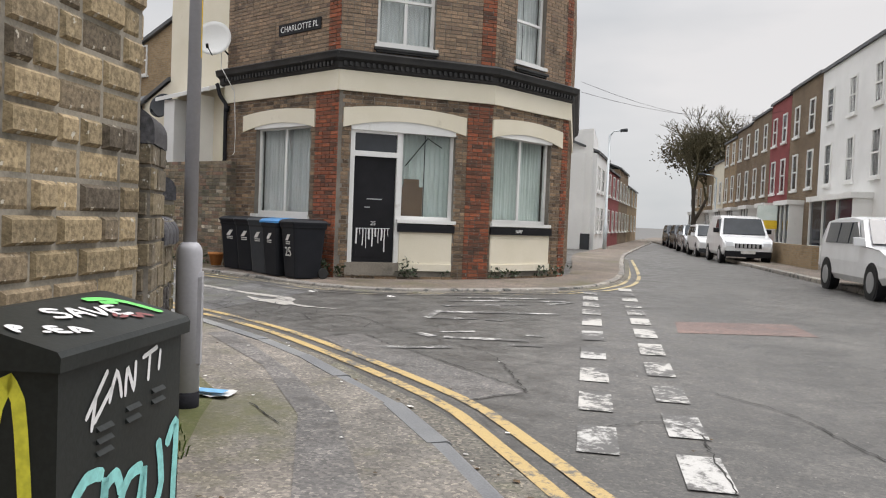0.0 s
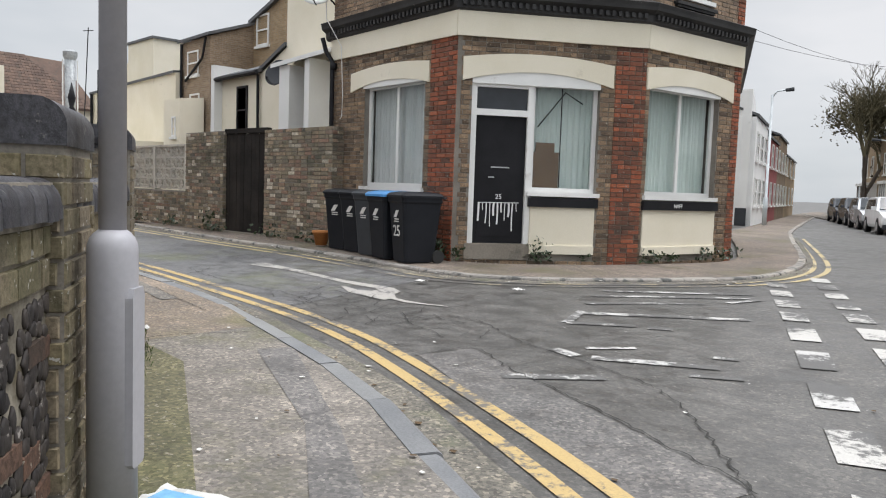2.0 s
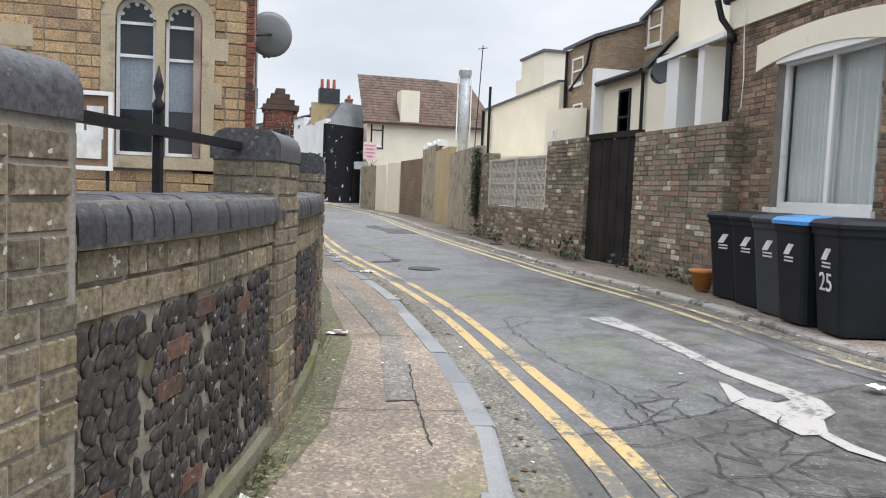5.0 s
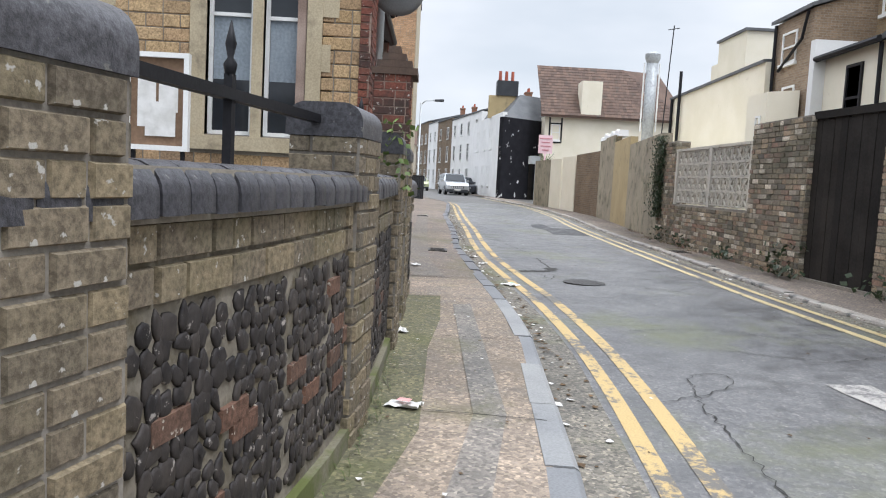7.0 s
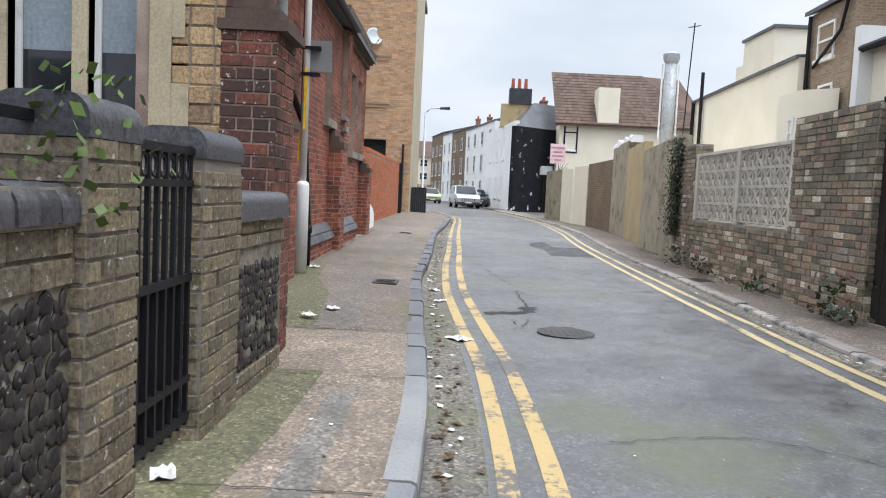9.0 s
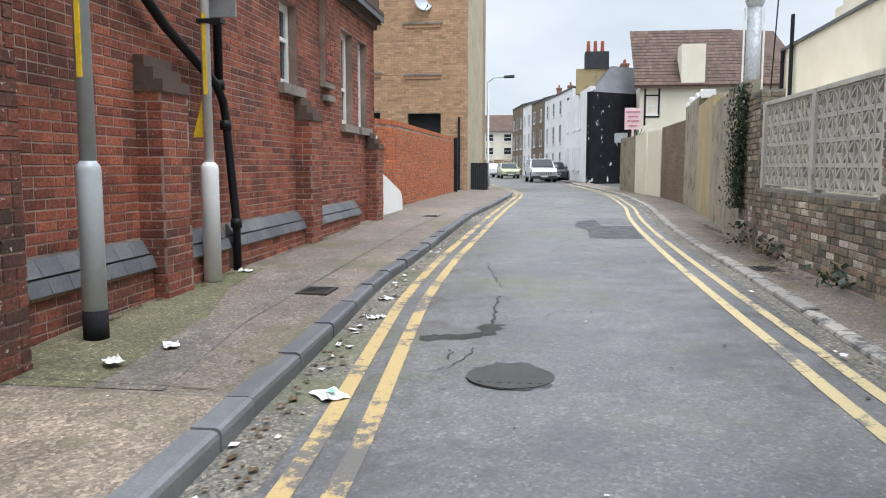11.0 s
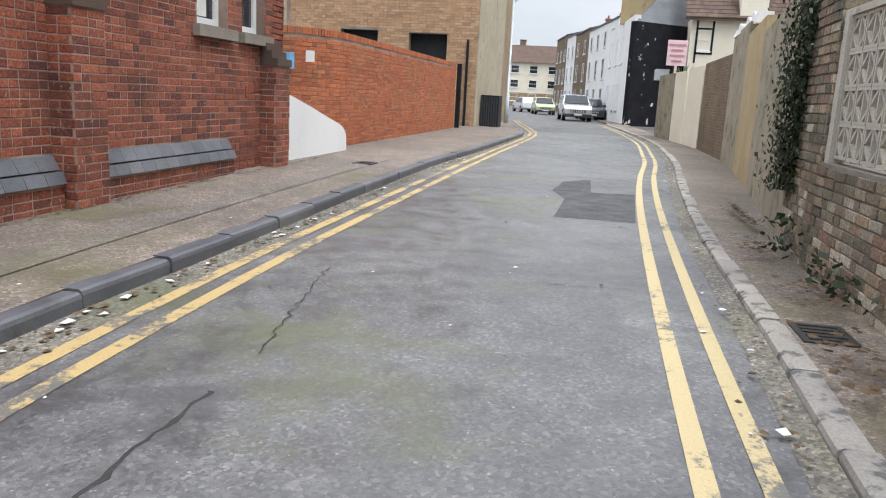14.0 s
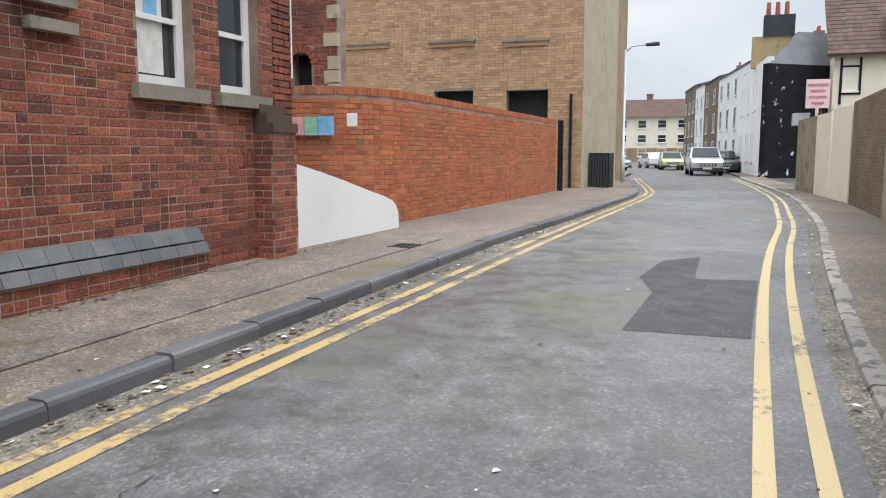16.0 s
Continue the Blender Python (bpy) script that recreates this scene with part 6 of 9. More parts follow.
BINS = [(-12.95, 10.25, 8, M_BIN, M_BIN, "black wheelie bin with its lid shut beside the house"), (-12.35, 10.15, 4, M_BIN, M_BIN, "black wheelie bin with emblem beside the house"), (-11.75, 10.0, 0, M_GREY_PL, M_GREY_PL, "grey wheelie bin beside the house"),
        (-11.2, 9.85, -6, M_BIN, M_BLUE_PL, "black wheelie bin with a blue lid"), (-10.58, 9.78, -12, M_BIN, M_BIN, "black wheelie bin numbered 25")]
for x, y, rz, m1, m2, lab in BINS:
    w = wheelie_bin(m1, m2, lab)
    w.matrix_basis = pose(x, y, gz(x, y) + EAST_UP, 0, 0, rz - 2)
    if "numbered" in lab:
        words("25", 0.24, M_LITTER, pose(0.0, -0.3, 0.48, 94.8, 0, 0), "number", w, "white painted number 25", 0.004)
pot = thing("flower_pot", "orange terracotta flower pot on the pavement by the bins", "flower pot")
b = Batch()
b.tube([(-13.62, 10.15, 0.18), (-13.62, 10.15, 0.4), (-13.62, 10.15, 0.4), (-13.62, 10.15, 0.45), (-13.62, 10.15, 0.44), (-13.62, 10.15, 0.36)], [0.1, 0.15, 0.17, 0.17, 0.145, 0.13], 18)
part("pot", b, M_TERRA, pot, smooth=True)

# ---------------------------------------------------------------- corner house: small parts
words("25", 0.11, M_SPRAYW, on_face(FB, 0.76, -0.078, 1.2), "house_number", door, "white house number 25")
b = Batch()
FB.box(b, 0.62, 0.92, 1.66, 1.68, -0.09, -0.08)
part("letter_slot", b, M_ALLOY, door, "bright letter slot")
b = Batch()
FB.box(b, 0.58, 0.68, 1.5, 1.52, -0.09, -0.075)
part("door_handle", b, M_ALLOY, door)
r2 = random.Random(9)
for i in range(11):
    s = 0.44 + i * 0.062
    ht = r2.uniform(0.12, 0.5)
    stroke(door, FB, [(s, 1.1), (s + r2.uniform(-0.008, 0.008), 1.1 - ht * 0.5), (s + r2.uniform(-0.01, 0.01), 1.1 - ht)], r2.uniform(0.01, 0.035), -0.076, M_SPRAYW, "paint_drip")
stroke(door, FB, [(0.42, 1.1), (1.1, 1.11)], 0.012, -0.076, M_SPRAYW, "paint_drip")
sgn = thing("street_sign", "old black cast street name plate with white letters on the house", "street sign")
b = Batch()
FA.box(b, 1.85, 3.18, 4.9, 5.12, 0.0, 0.03)
part("plate", b, M_BLACK, sgn)
words("CHARLOTTE PL", 0.17, M_SPRAYW, on_face(FA, 2.51, 0.031, 5.01), "lettering", sgn, "white raised letters")
words("NAFF", 0.1, M_SPRAYW, on_face(FC, 0.95, 0.062, 1.13), "tag", house, "white spray tag")


def dish(x, y, z, r, aim, label, mat, arm_to):
    d = thing("satellite_dish", label, "satellite dish")
    m = look((x, y, z), (x + aim[0], y + aim[1], z + aim[2]))
    b = Batch()
    k, rings = 24, []
    for f, dep in ((0.02, 0.0), (0.5, 0.03), (0.8, 0.085), (1.0, 0.14), (1.0, 0.125), (0.8, 0.07), (0.02, -0.012)):
        rings.append([tuple(m @ Vector((r * f * math.cos(2 * math.pi * j / k), r * f * math.sin(2 * math.pi * j / k), -dep * r * 1.6))) for j in range(k)])
    b.loops(rings)
    part("reflector", b, mat, d, smooth=True)
    b = Batch()
    b.tube([tuple(m @ Vector((0, 0, 0.02))), arm_to], 0.018, 8)
    part("wall_bracket", b, M_BLACK, d)
    b = Batch()
    b.tube([tuple(m @ Vector((0, -r, -0.16 * r))), tuple(m @ Vector((0, -r * 0.9, -r * 1.1)))], 0.012, 6)
    part("feed_arm", b, M_BLACK, d)
    b = Batch()
    b.tube([tuple(m @ Vector((0, -r * 0.95, -r * 1.05))), tuple(m @ Vector((0, -r * 0.78, -r * 1.2)))], 0.03, 8)
    part("feed_horn", b, M_BLACK, d)
    return d


dish(-14.12, 10.32, 4.98, 0.38, (0.75, -1.0, 0.25), "white satellite dish on the corner house", M_WHITE, (-14.2, 10.75, 4.75))
# drainpipe at the lane end of the house, and cable
pipe = thing("drainpipe", "black cast iron drainpipe at the corner of the house", "drainpipe")
b = Batch()
b.tube([(-14.3, 10.55, 4.1), (-14.28, 10.62, 3.85), (-14.12, 10.66, 3.65), (-14.1, 10.67, 0.25)], 0.045, 10)
part("pipe", b, M_BLACK, pipe, smooth=True)
for z in (0.9, 2.2, 3.5):
    b = Batch()
    b.tube([(-14.1, 10.67, z), (-14.1, 10.67, z + 0.12)], 0.062, 10)
    part("collar", b, M_BLACK, pipe, smooth=True)
cab2 = thing("wall_cable", "thin white cable hanging down the house front", "cable")
b = Batch()
b.tube([FA.at(0.2, 0.3, 4.9), FA.at(0.25, 0.33, 4.4), FA.at(0.4, 0.08, 3.9), FA.at(0.42, 0.04, 3.0), FA.at(0.4, 0.04, 2.6), FA.at(0.36, 0.05, 2.55)], 0.009, 6)
part("cable", b, M_WHITE, cab2)
# a brown board leaning behind the shop window, and a fallen curtain rod
brd = thing("window_board", "brown cardboard box standing behind the shop window", "box")
b = Batch()
FB.box(b, 1.33, 1.78, 1.36, 1.95, -0.21, -0.19)
FB.box(b, 1.38, 1.7, 1.95, 2.1, -0.21, -0.19)
part("board", b, M_BROWN, brd)
rod = thing("curtain_rod", "fallen dark curtain rod behind the shop window", "curtain rod")
b = Batch()
b.tube([FB.at(1.4, -0.19, 2.35), FB.at(1.85, -0.19, 2.92), FB.at(2.15, -0.19, 2.75)], 0.012, 6)
part("rod", b, M_BLACK, rod)

# ---------------------------------------------------------------- church details
def arched_window(F, s0, s1, z0, z1, label):
    """A narrow light with a pointed, cusped head, in white frames."""
    w = thing("window_6", label, "window", "church lights", "structure")
    mid, r = (s0 + s1) / 2, (s1 - s0) / 2

    def outline(inset):
        pts = [(s0 + inset, z0 + inset), (s1 - inset, z0 + inset)]
        for a in range(0, 181, 15):
            pts.append((mid + (r - inset) * math.cos(radians(a)), z1 - r + (r * 1.05 - inset) * math.sin(radians(a))))
        return pts
    o, i = outline(0.0), outline(0.045)
    b = Batch()
    for d0, d1 in ((-0.1, -0.16),):
        n = len(o)
        for k in range(n):
            m = (k + 1) % n
            b.hexa([F.at(o[k][0], d1, o[k][1]), F.at(o[m][0], d1, o[m][1]), F.at(i[m][0], d1, i[m][1]), F.at(i[k][0], d1, i[k][1]), F.at(o[k][0], d0, o[k][1]), F.at(o[m][0], d0, o[m][1]), F.at(i[m][0], d0, i[m][1]), F.at(i[k][0], d0, i[k][1])])
    part("window_frame", b, M_WHITE, w)
    for z in (z0 + (z1 - z0) * 0.64, z1 - 2 * r * 0.62):
        b = Batch()
        F.box(b, s0 + 0.04, s1 - 0.04, z - 0.02, z + 0.02, -0.155, -0.1)
        part("glazing_bar", b, M_WHITE, w)
    for k in range(5):
        a = radians(18 + 36 * k)
        c = (mid + (r - 0.06) * math.cos(a), z1 - r + (r - 0.06) * math.sin(a))
        b = Batch()
        b.loops([[F.at(c[0] + 0.028 * math.cos(t), d, c[1] + 0.028 * math.sin(t)) for t in (2 * math.pi * j / 10 for j in range(10))] for d in (-0.15, -0.11)])
        part("cusp", b, M_WHITE, w)
    b = Batch()
    b.poly([F.at(s, -0.135, z) for s, z in i])
    part("pane", b, M_DARKGLASS, w)
    # net curtain just before the pane; its blue-grey includes a painted sky reflection
    b = Batch()
    n = 16
    for k in range(n):
        a, c = s0 + 0.05 + (s1 - s0 - 0.1) * k / n, s0 + 0.05 + (s1 - s0 - 0.1) * (k + 1) / n
        b.quad(F.at(a, -0.132 + 0.002 * (k % 2), z0 + 0.62), F.at(c, -0.132 + 0.002 * ((k + 1) % 2), z0 + 0.62), F.at(c, -0.132 + 0.002 * ((k + 1) % 2), z1 - 0.75), F.at(a, -0.132 + 0.002 * (k % 2), z1 - 0.75))
    part("net_and_reflection", b, M_NET_SKY, w)
    return w


arched_window(FS, 8.6, 9.11, 1.66, 3.75, "arched church window in white frame with net curtain and painted sky reflection")
arched_window(FS, 9.23, 9.71, 1.66, 3.72, "arched church window in white frame with dark glass")
b = Batch()


def surround(F, s0, s1, z0, z1, r_in, owner):
    """Dressed stone round a light: jambs, and a head cut to the arch."""
    b = Batch()
    mid, r = (s0 + s1) / 2, (s1 - s0) / 2
    n = 14
    rings = []
    for k in range(n + 1):
        a = radians(180 * k / n)
        p, q = ((mid + rr * math.cos(a), z1 - r + rr * 1.05 * math.sin(a)) for rr in (r, r + r_in))
        rings.append([F.at(p[0], -0.3, p[1]), F.at(q[0], -0.3, q[1]), F.at(q[0], 0.03, q[1]), F.at(p[0], 0.02, p[1])])
    b.loops(rings)
    part("window_arch", b, M_STONE, owner, "dressed stone window arch")


for s0, s1, z1 in ((8.6, 9.11, 3.75), (9.23, 9.71, 3.72)):
    surround(FS, s0, s1, 1.66, z1, 0.16, church)
for a, c in ((8.42, 8.6), (9.11, 9.23), (9.71, 9.88)):
    b = Batch()
    FS.box(b, a, c, 1.62, 3.55, -0.3, 0.024)
    part("window_jamb", b, M_STONE, church)
b = Batch()
FS.box(b, 8.4, 9.9, 1.48, 1.64, -0.3, 0.05)
part("window_sill", b, M_STONE, church)
# walling over the two arches, stepped to follow them
LIGHTS = ((8.855, 0.255, 3.495), (9.47, 0.24, 3.48))


def over_arch(s, extra):
    """Height of the arches' outer line above a place along the wall."""
    z = 3.5
    for mid, r, spring in LIGHTS:
        k = 1 - ((s - mid) / (r + extra)) ** 2
        if k > 0:
            z = max(z, spring + (r + extra) * 1.05 * math.sqrt(k))
    return z


b = Batch()
for k in range(36):
    a, c = 8.42 + 1.46 * k / 36, 8.42 + 1.46 * (k + 1) / 36
    FS.box(b, a, c, over_arch((a + c) / 2, 0.09), 4.23, -0.27, 0.004)
part("arch_walling", b, M_MORTAR, church)
heads = []
for k in range(18):
    a, c = 8.42 + 1.46 * k / 18, 8.42 + 1.46 * (k + 1) / 18
    heads.append((a, c, 3.0, max(over_arch(a, 0.13), over_arch(c, 0.13))))
brickwork(church, FS, 3.55, 4.2, M_SANDST, heads, seed=53, L=0.34, H=0.1, gap=0.012, proud=0.016, rough=0.004, e=0.006, headers=0.5, s0=8.42, s1=9.88)
for i, (a, c, z, h) in enumerate(((6.4, 7.6, 3.0, 0.28), (9.88, 10.02, 1.7, 0.35), (9.88, 9.98, 2.4, 0.3), (9.88, 10.06, 3.0, 0.3))):
    b = Batch()
    FS.box(b, a, c, z, z + h, -0.05, 0.018)
    part("dressed_stone", b, M_STONE, church)
# red corner buttress
b = Batch()
b.box(-16.65, -15.98, 4.3, 4.42, 0.05, 5.5)
part("corner_quoin", b, M_MORTAR_RED, church)
for P, Q in (((-15.97, 4.3), (-15.97, 4.42)), ((-15.98, 4.42), (-16.65, 4.42))):
    brickwork(church, Face(P, Q), 0.1, 5.5, M_REDOLD, seed=171, H=0.082, L=0.235, proud=0.01)
# tall red pier at the end of the low wall
rp = thing("red_gate_pier", "tall sooty red brick pier with a weathered dark cap", "pier", kind="structure")
b = Batch()
b.box(-15.6, -15.06, 4.55, 4.91, 0.05, 2.3)
part("pier_body", b, M_MORTAR_RED, rp)
for P, Q in (((-15.06, 4.55), (-15.06, 4.91)), ((-15.06, 4.91), (-15.6, 4.91)), ((-15.6, 4.91), (-15.6, 4.55)), ((-15.6, 4.55), (-15.06, 4.55))):
    brickwork(rp, Face(P, Q), 0.1, 2.3, M_REDOLD, seed=int(abs(P[0] * 31 + P[1] * 7)), H=0.082, L=0.22, proud=0.01, single=60)
for k, (y0, y1) in enumerate(((4.52, 4.98), (4.57, 4.92), (4.62, 4.86), (4.68, 4.8))):
    b = Batch()
    b.box(-15.63 + 0.01 * k, -15.03 - 0.01 * k, y0, y1, 2.3 + 0.07 * k, 2.367 + 0.07 * k)
    part("cap_course", b, M_SILL_DK, rp, "sooty weathered cap course")
# flank: sloping blue plinth, buttresses, windows, sills
def buttress(s0, s1, top, depth=0.24):
    b = Batch()
    FR.box(b, s0, s1, 0.05, top - 0.3, 0.0, depth)
    b.hexa([FR.at(s0, 0, top - 0.3), FR.at(s1, 0, top - 0.3), FR.at(s1, depth, top - 0.3), FR.at(s0, depth, top - 0.3), FR.at(s0, 0, top), FR.at(s1, 0, top), FR.at(s1, 0.03, top), FR.at(s0, 0.03, top)])
    part("buttress", b, M_MORTAR_RED, church)
    G = Face(FR.at(s0, depth, 0).xy, FR.at(s1, depth, 0).xy)
    brickwork(church, G, 0.1, top - 0.3, M_REDB, seed=int(s0 * 13), H=0.077, L=0.228, gap=0.011, proud=0.004)
    for Q in (Face(FR.at(s0, 0, 0).xy, FR.at(s0, depth, 0).xy), Face(FR.at(s1, depth, 0).xy, FR.at(s1, 0, 0).xy)):
        brickwork(church, Q, 0.1, top - 0.3, M_REDB, seed=int(s0 * 17), H=0.077, L=0.228, gap=0.011, proud=0.004)
    b = Batch()
    for k in range(3):
        FR.box(b, s0 - 0.012, s1 + 0.012, top - 0.3 + 0.1 * k, top - 0.2 + 0.1 * k, 0.0, depth + 0.02 - 0.08 * k)
    part("buttress_cap", b, M_SILL_DK, church, "sooty stepped brick cap")


for s0, s1, top in ((2.72, 3.2, 2.25), (6.95, 7.4, 2.25), (11.2, 11.68, 1.95)):
    buttress(s0, s1, top)
for s0, s1, z in ((8.2, 8.75, 2.62), (8.3, 8.75, 2.42)):
    b = Batch()
    FR.box(b, s0, s1, z - 0.09, z, 0.0, 0.09)
    part("corbel", b, M_SILL, church)
b = Batch()
FR.box(b, 8.2, 8.75, 2.62, EAVE, 0.0, 0.1)
part("pilaster", b, M_MORTAR_RED, church)
G = Face(FR.at(8.2, 0.1, 0).xy, FR.at(8.75, 0.1, 0).xy)
brickwork(church, G, 2.62, EAVE, M_REDB, seed=9, H=0.082, L=0.235)
for a, c in ((0.8, 2.7), (3.22, 4.3), (4.5, 6.93), (7.42, 10.18)):
    b = Batch()
    FR.box(b, a, c, 0.05, 0.5, 0.0, 0.12)
    part("plinth_body", b, M_MORTAR_RED, church)
    brickwork(church, Face(FR.at(a, 0.12, 0).xy, FR.at(c, 0.12, 0).xy), 0.14, 0.47, M_REDB, seed=int(a * 10), H=0.077, L=0.228, gap=0.011, proud=0.004)
    for row, (z0, z1, d0, d1) in enumerate(((0.47, 0.57, 0.16, 0.12), (0.585, 0.7, 0.095, 0.03))):
        k = int((c - a) / 0.225)
        for i in range(k):
            s = a + (c - a) * i / k
            e = a + (c - a) * (i + 1) / k - 0.006
            b = Batch()
            b.hexa([FR.at(s, 0, z0), FR.at(e, 0, z0), FR.at(e, d0, z0), FR.at(s, d0, z0), FR.at(s, 0, z1), FR.at(e, 0, z1), FR.at(e, d1, z1), FR.at(s, d1, z1 - 0.004)])
            part("plinth_brick", b, M_PLINTH, church)
brickwork(church, FR, 0.14, 0.72, M_REDB, [(0.8, 10.18, 0, 1)], seed=8, H=0.082, L=0.235)
for s0, s1, z0, z1 in HR:
    sash("window_7", FR, s0, s1, z0, z1, 0.12, "white sash window with dark glass in the red church flank", 0, (z0 + 0.62,), None, M_DARKGLASS, 0.1, sill=False)
    b = Batch()
    FR.box(b, s0 - 0.1, s1 + 0.12, z0 - 0.13, z0, -0.1, 0.09)
    part("stone_sill", b, M_SILL, church, "worn stone window sill")
sheet = Batch()
FR.box(sheet, 9.6, 9.98, 2.15, 3.0, -0.149, -0.147)
ws = part("window_paper", sheet, M_LITTER, church, "white printed paper behind the window")
sheet = Batch()
FR.box(sheet, 9.74, 9.92, 2.62, 2.86, -0.147, -0.146)
part("window_print", sheet, M_BLUEPAPER, ws)
for i in range(9):
    b = Batch()
    a = -0.36 + 0.08 * i
    c0 = (11.1 + a, 1.3 + 0.08 * (1 - (a / 0.36) ** 2))
    FR.box(b, c0[0], c0[0] + 0.07, c0[1] - 0.08, c0[1] + 0.06, 0.0, 0.013)
    part("arch_brick", b, M_REDB, church)
dp = thing("church_drainpipe", "black drainpipe running down the red church wall", "drainpipe")
b = Batch()
b.tube([FR.at(1.9, 0.1, 3.2), FR.at(3.1, 0.1, 2.55), FR.at(4.15, 0.1, 2.15), FR.at(4.3, 0.1, 2.0), FR.at(4.36, 0.1, 1.85), FR.at(4.4, 0.17, 0.75), FR.at(4.4, 0.17, 0.2)], 0.045, 10)
part("pipe", b, M_BLACK, dp, smooth=True)
b = Batch()
b.tube([FR.at(4.22, 0.1, 2.1), FR.at(4.22, 0.1, EAVE)], 0.045, 10)
part("pipe", b, M_BLACK, dp, smooth=True)
for s, d, z in ((4.4, 0.17, 0.72), (4.36, 0.1, 1.75), (4.22, 0.1, 2.15), (4.22, 0.1, 3.2)):
    b = Batch()
    c = FR.at(s, d, z)
    b.tube([(c.x, c.y, z - 0.05), (c.x, c.y, z + 0.05)], 0.06, 10)
    part("collar", b, M_BLACK, dp, smooth=True)
roofc = Batch()
roofc.hexa([(-28.1, 4.2, EAVE), (-16.4, 4.2, EAVE), (-16.4, -4.0, 7.6), (-28.1, -4.0, 7.6), (-28.1, 4.2, EAVE + 0.12), (-16.4, 4.2, EAVE + 0.12), (-16.4, -4.0, 7.75), (-28.1, -4.0, 7.75)])
b = Batch()
b.tube([(-16.7, 4.24, EAVE + 0.02), (-24.3, 4.24, EAVE + 0.02)], 0.06, 8)
part("gutter", b, M_BLACK, church, "black eaves gutter")
for z, d in ((EAVE - 0.12, 0.06), (EAVE - 0.02, 0.13), (EAVE + 0.1, 0.2), (EAVE + 0.22, 0.1)):
    b = Batch()
    FR.box(b, 8.3, 12.1, z, z + (0.1 if z < EAVE + 0.2 else 0.25), -0.05, d)
    part("cornice_course", b, M_SILL_DK, church, "sooty moulded brick cornice course")
part("roof", roofc, M_SLATE, church)
nb = thing("notice_board", "white framed notice board with faded papers beside the church windows", "notice board")
FN = Face((-15.0, 2.1), (-15.0, 2.73))
b = Batch()
for q in ((0, 0.05, 1.42, 2.38), (0.58, 0.63, 1.42, 2.38), (0.05, 0.58, 1.42, 1.47), (0.05, 0.58, 2.33, 2.38)):
    FN.box(b, *q, -0.06, 0.02)
part("frame", b, M_WHITE, nb)
b = Batch()
FN.box(b, 0.05, 0.58, 1.47, 2.33, -0.05, -0.02)
part("backing", b, M_BROWN, nb)
for i, q in enumerate(((0.12, 0.3, 1.65, 2.2), (0.33, 0.52, 1.8, 2.2), (0.2, 0.5, 1.56, 1.9))):
    b = Batch()
    FN.box(b, *q, -0.019 + 0.005 * i, -0.016 + 0.005 * i)
    part("paper", b, M_LITTER, nb)
for s in (0.06, 0.55):
    b = Batch()
    FN.box(b, s, s + 0.04, 0.1, 1.42, -0.05, -0.02)
    part("post", b, M_BLACK, nb)
dish(-16.95, 4.66, 3.6, 0.34, (-0.9, -0.2, 0.1), "grey satellite dish on the church corner", M_KERB, (-16.6, 4.4, 3.5))
# white ramp wall, posters, bollard stub
ramp = thing("white_ramp_wall", "low white painted wall with a curved falling top", "wall", kind="structure")
b = Batch()
prev = None
prof = [(-28.05, 1.3), (-28.6, 1.2), (-29.2, 1.08), (-29.7, 0.97), (-30.2, 0.86), (-30.6, 0.78), (-30.85, 0.71), (-31.0, 0.63), (-31.08, 0.52), (-31.1, 0.36)]
for cur in prof:
    if prev:
        b.hexa([(cur[0], 3.86, 0.15), (prev[0], 3.86, 0.15), (prev[0], 4.0, 0.15), (cur[0], 4.0, 0.15), (cur[0], 3.86, cur[1]), (prev[0], 3.86, prev[1]), (prev[0], 4.0, prev[1]), (cur[0], 4.0, cur[1])])
    prev = cur
part("wall_body", b, M_WHITE_RENDER, ramp)
p_a, p_b = Vector((-30.44, 2.45)), Vector((-30.72, 3.1))
F = Face(p_a, p_b) if Face(p_a, p_b).n.x > 0 else Face(p_b, p_a)
for m, k0, k1, z0, z1, lab in ((M_PINKPAPER, 0.02, 0.24, 1.7, 1.98, "faded pink poster on the orange brick wall"), (M_GREENPAPER, 0.25, 0.45, 1.7, 1.98, "faded green poster on the orange brick wall"), (M_BLUEPAPER, 0.46, 0.7, 1.7, 1.99, "faded blue poster on the orange brick wall"), (M_WHITE, 0.9, 1.06, 1.84, 2.04, "white paper sheet on the orange brick wall")):
    ps = thing("poster", lab, "poster", "posters on the wall")
    b = Batch()
    F.box(b, k0, k1, z0, z1, 0.082, 0.09)
    part("sheet", b, m, ps)

# ---------------------------------------------------------------- tall buff building: recessed sills, corner, pipe
for a, c, z in ((3.2, 5.0, 5.45), (7.1, 9.1, 5.42), (10.7, 12.35, 5.35), (13.4, 14.95, 5.25), (7.1, 9.1, 7.4), (10.7, 12.35, 7.4), (13.4, 14.95, 7.4)):
    b = Batch()
    FTB.box(b, a, c, z - 0.22, z - 0.08, 0.0, 0.06)
    part("string_course", b, M_TALLB, tall_b)
    b = Batch()
    FTB.box(b, a - 0.05, c + 0.05, z - 0.08, z, 0.0, 0.12)
    part("sill", b, M_SILL, tall_b)
for s0, s1, z0, z1 in HT:
    # the openings' inner shade, painted as a near-black sheet
    b = Batch()
    FTB.box(b, s0, s1, z0, z1, -0.42, -0.38)
    part("opening_shade_sheet", b, M_ROOM_SHADE, tall_b)
b = Batch()
b.box(-53.8, -46.02, 3.95, 4.13, 0.1, 12.0)
part("side_render", b, M_BEIGE, tall_b, "plain beige rendered side wall")
b = Batch()
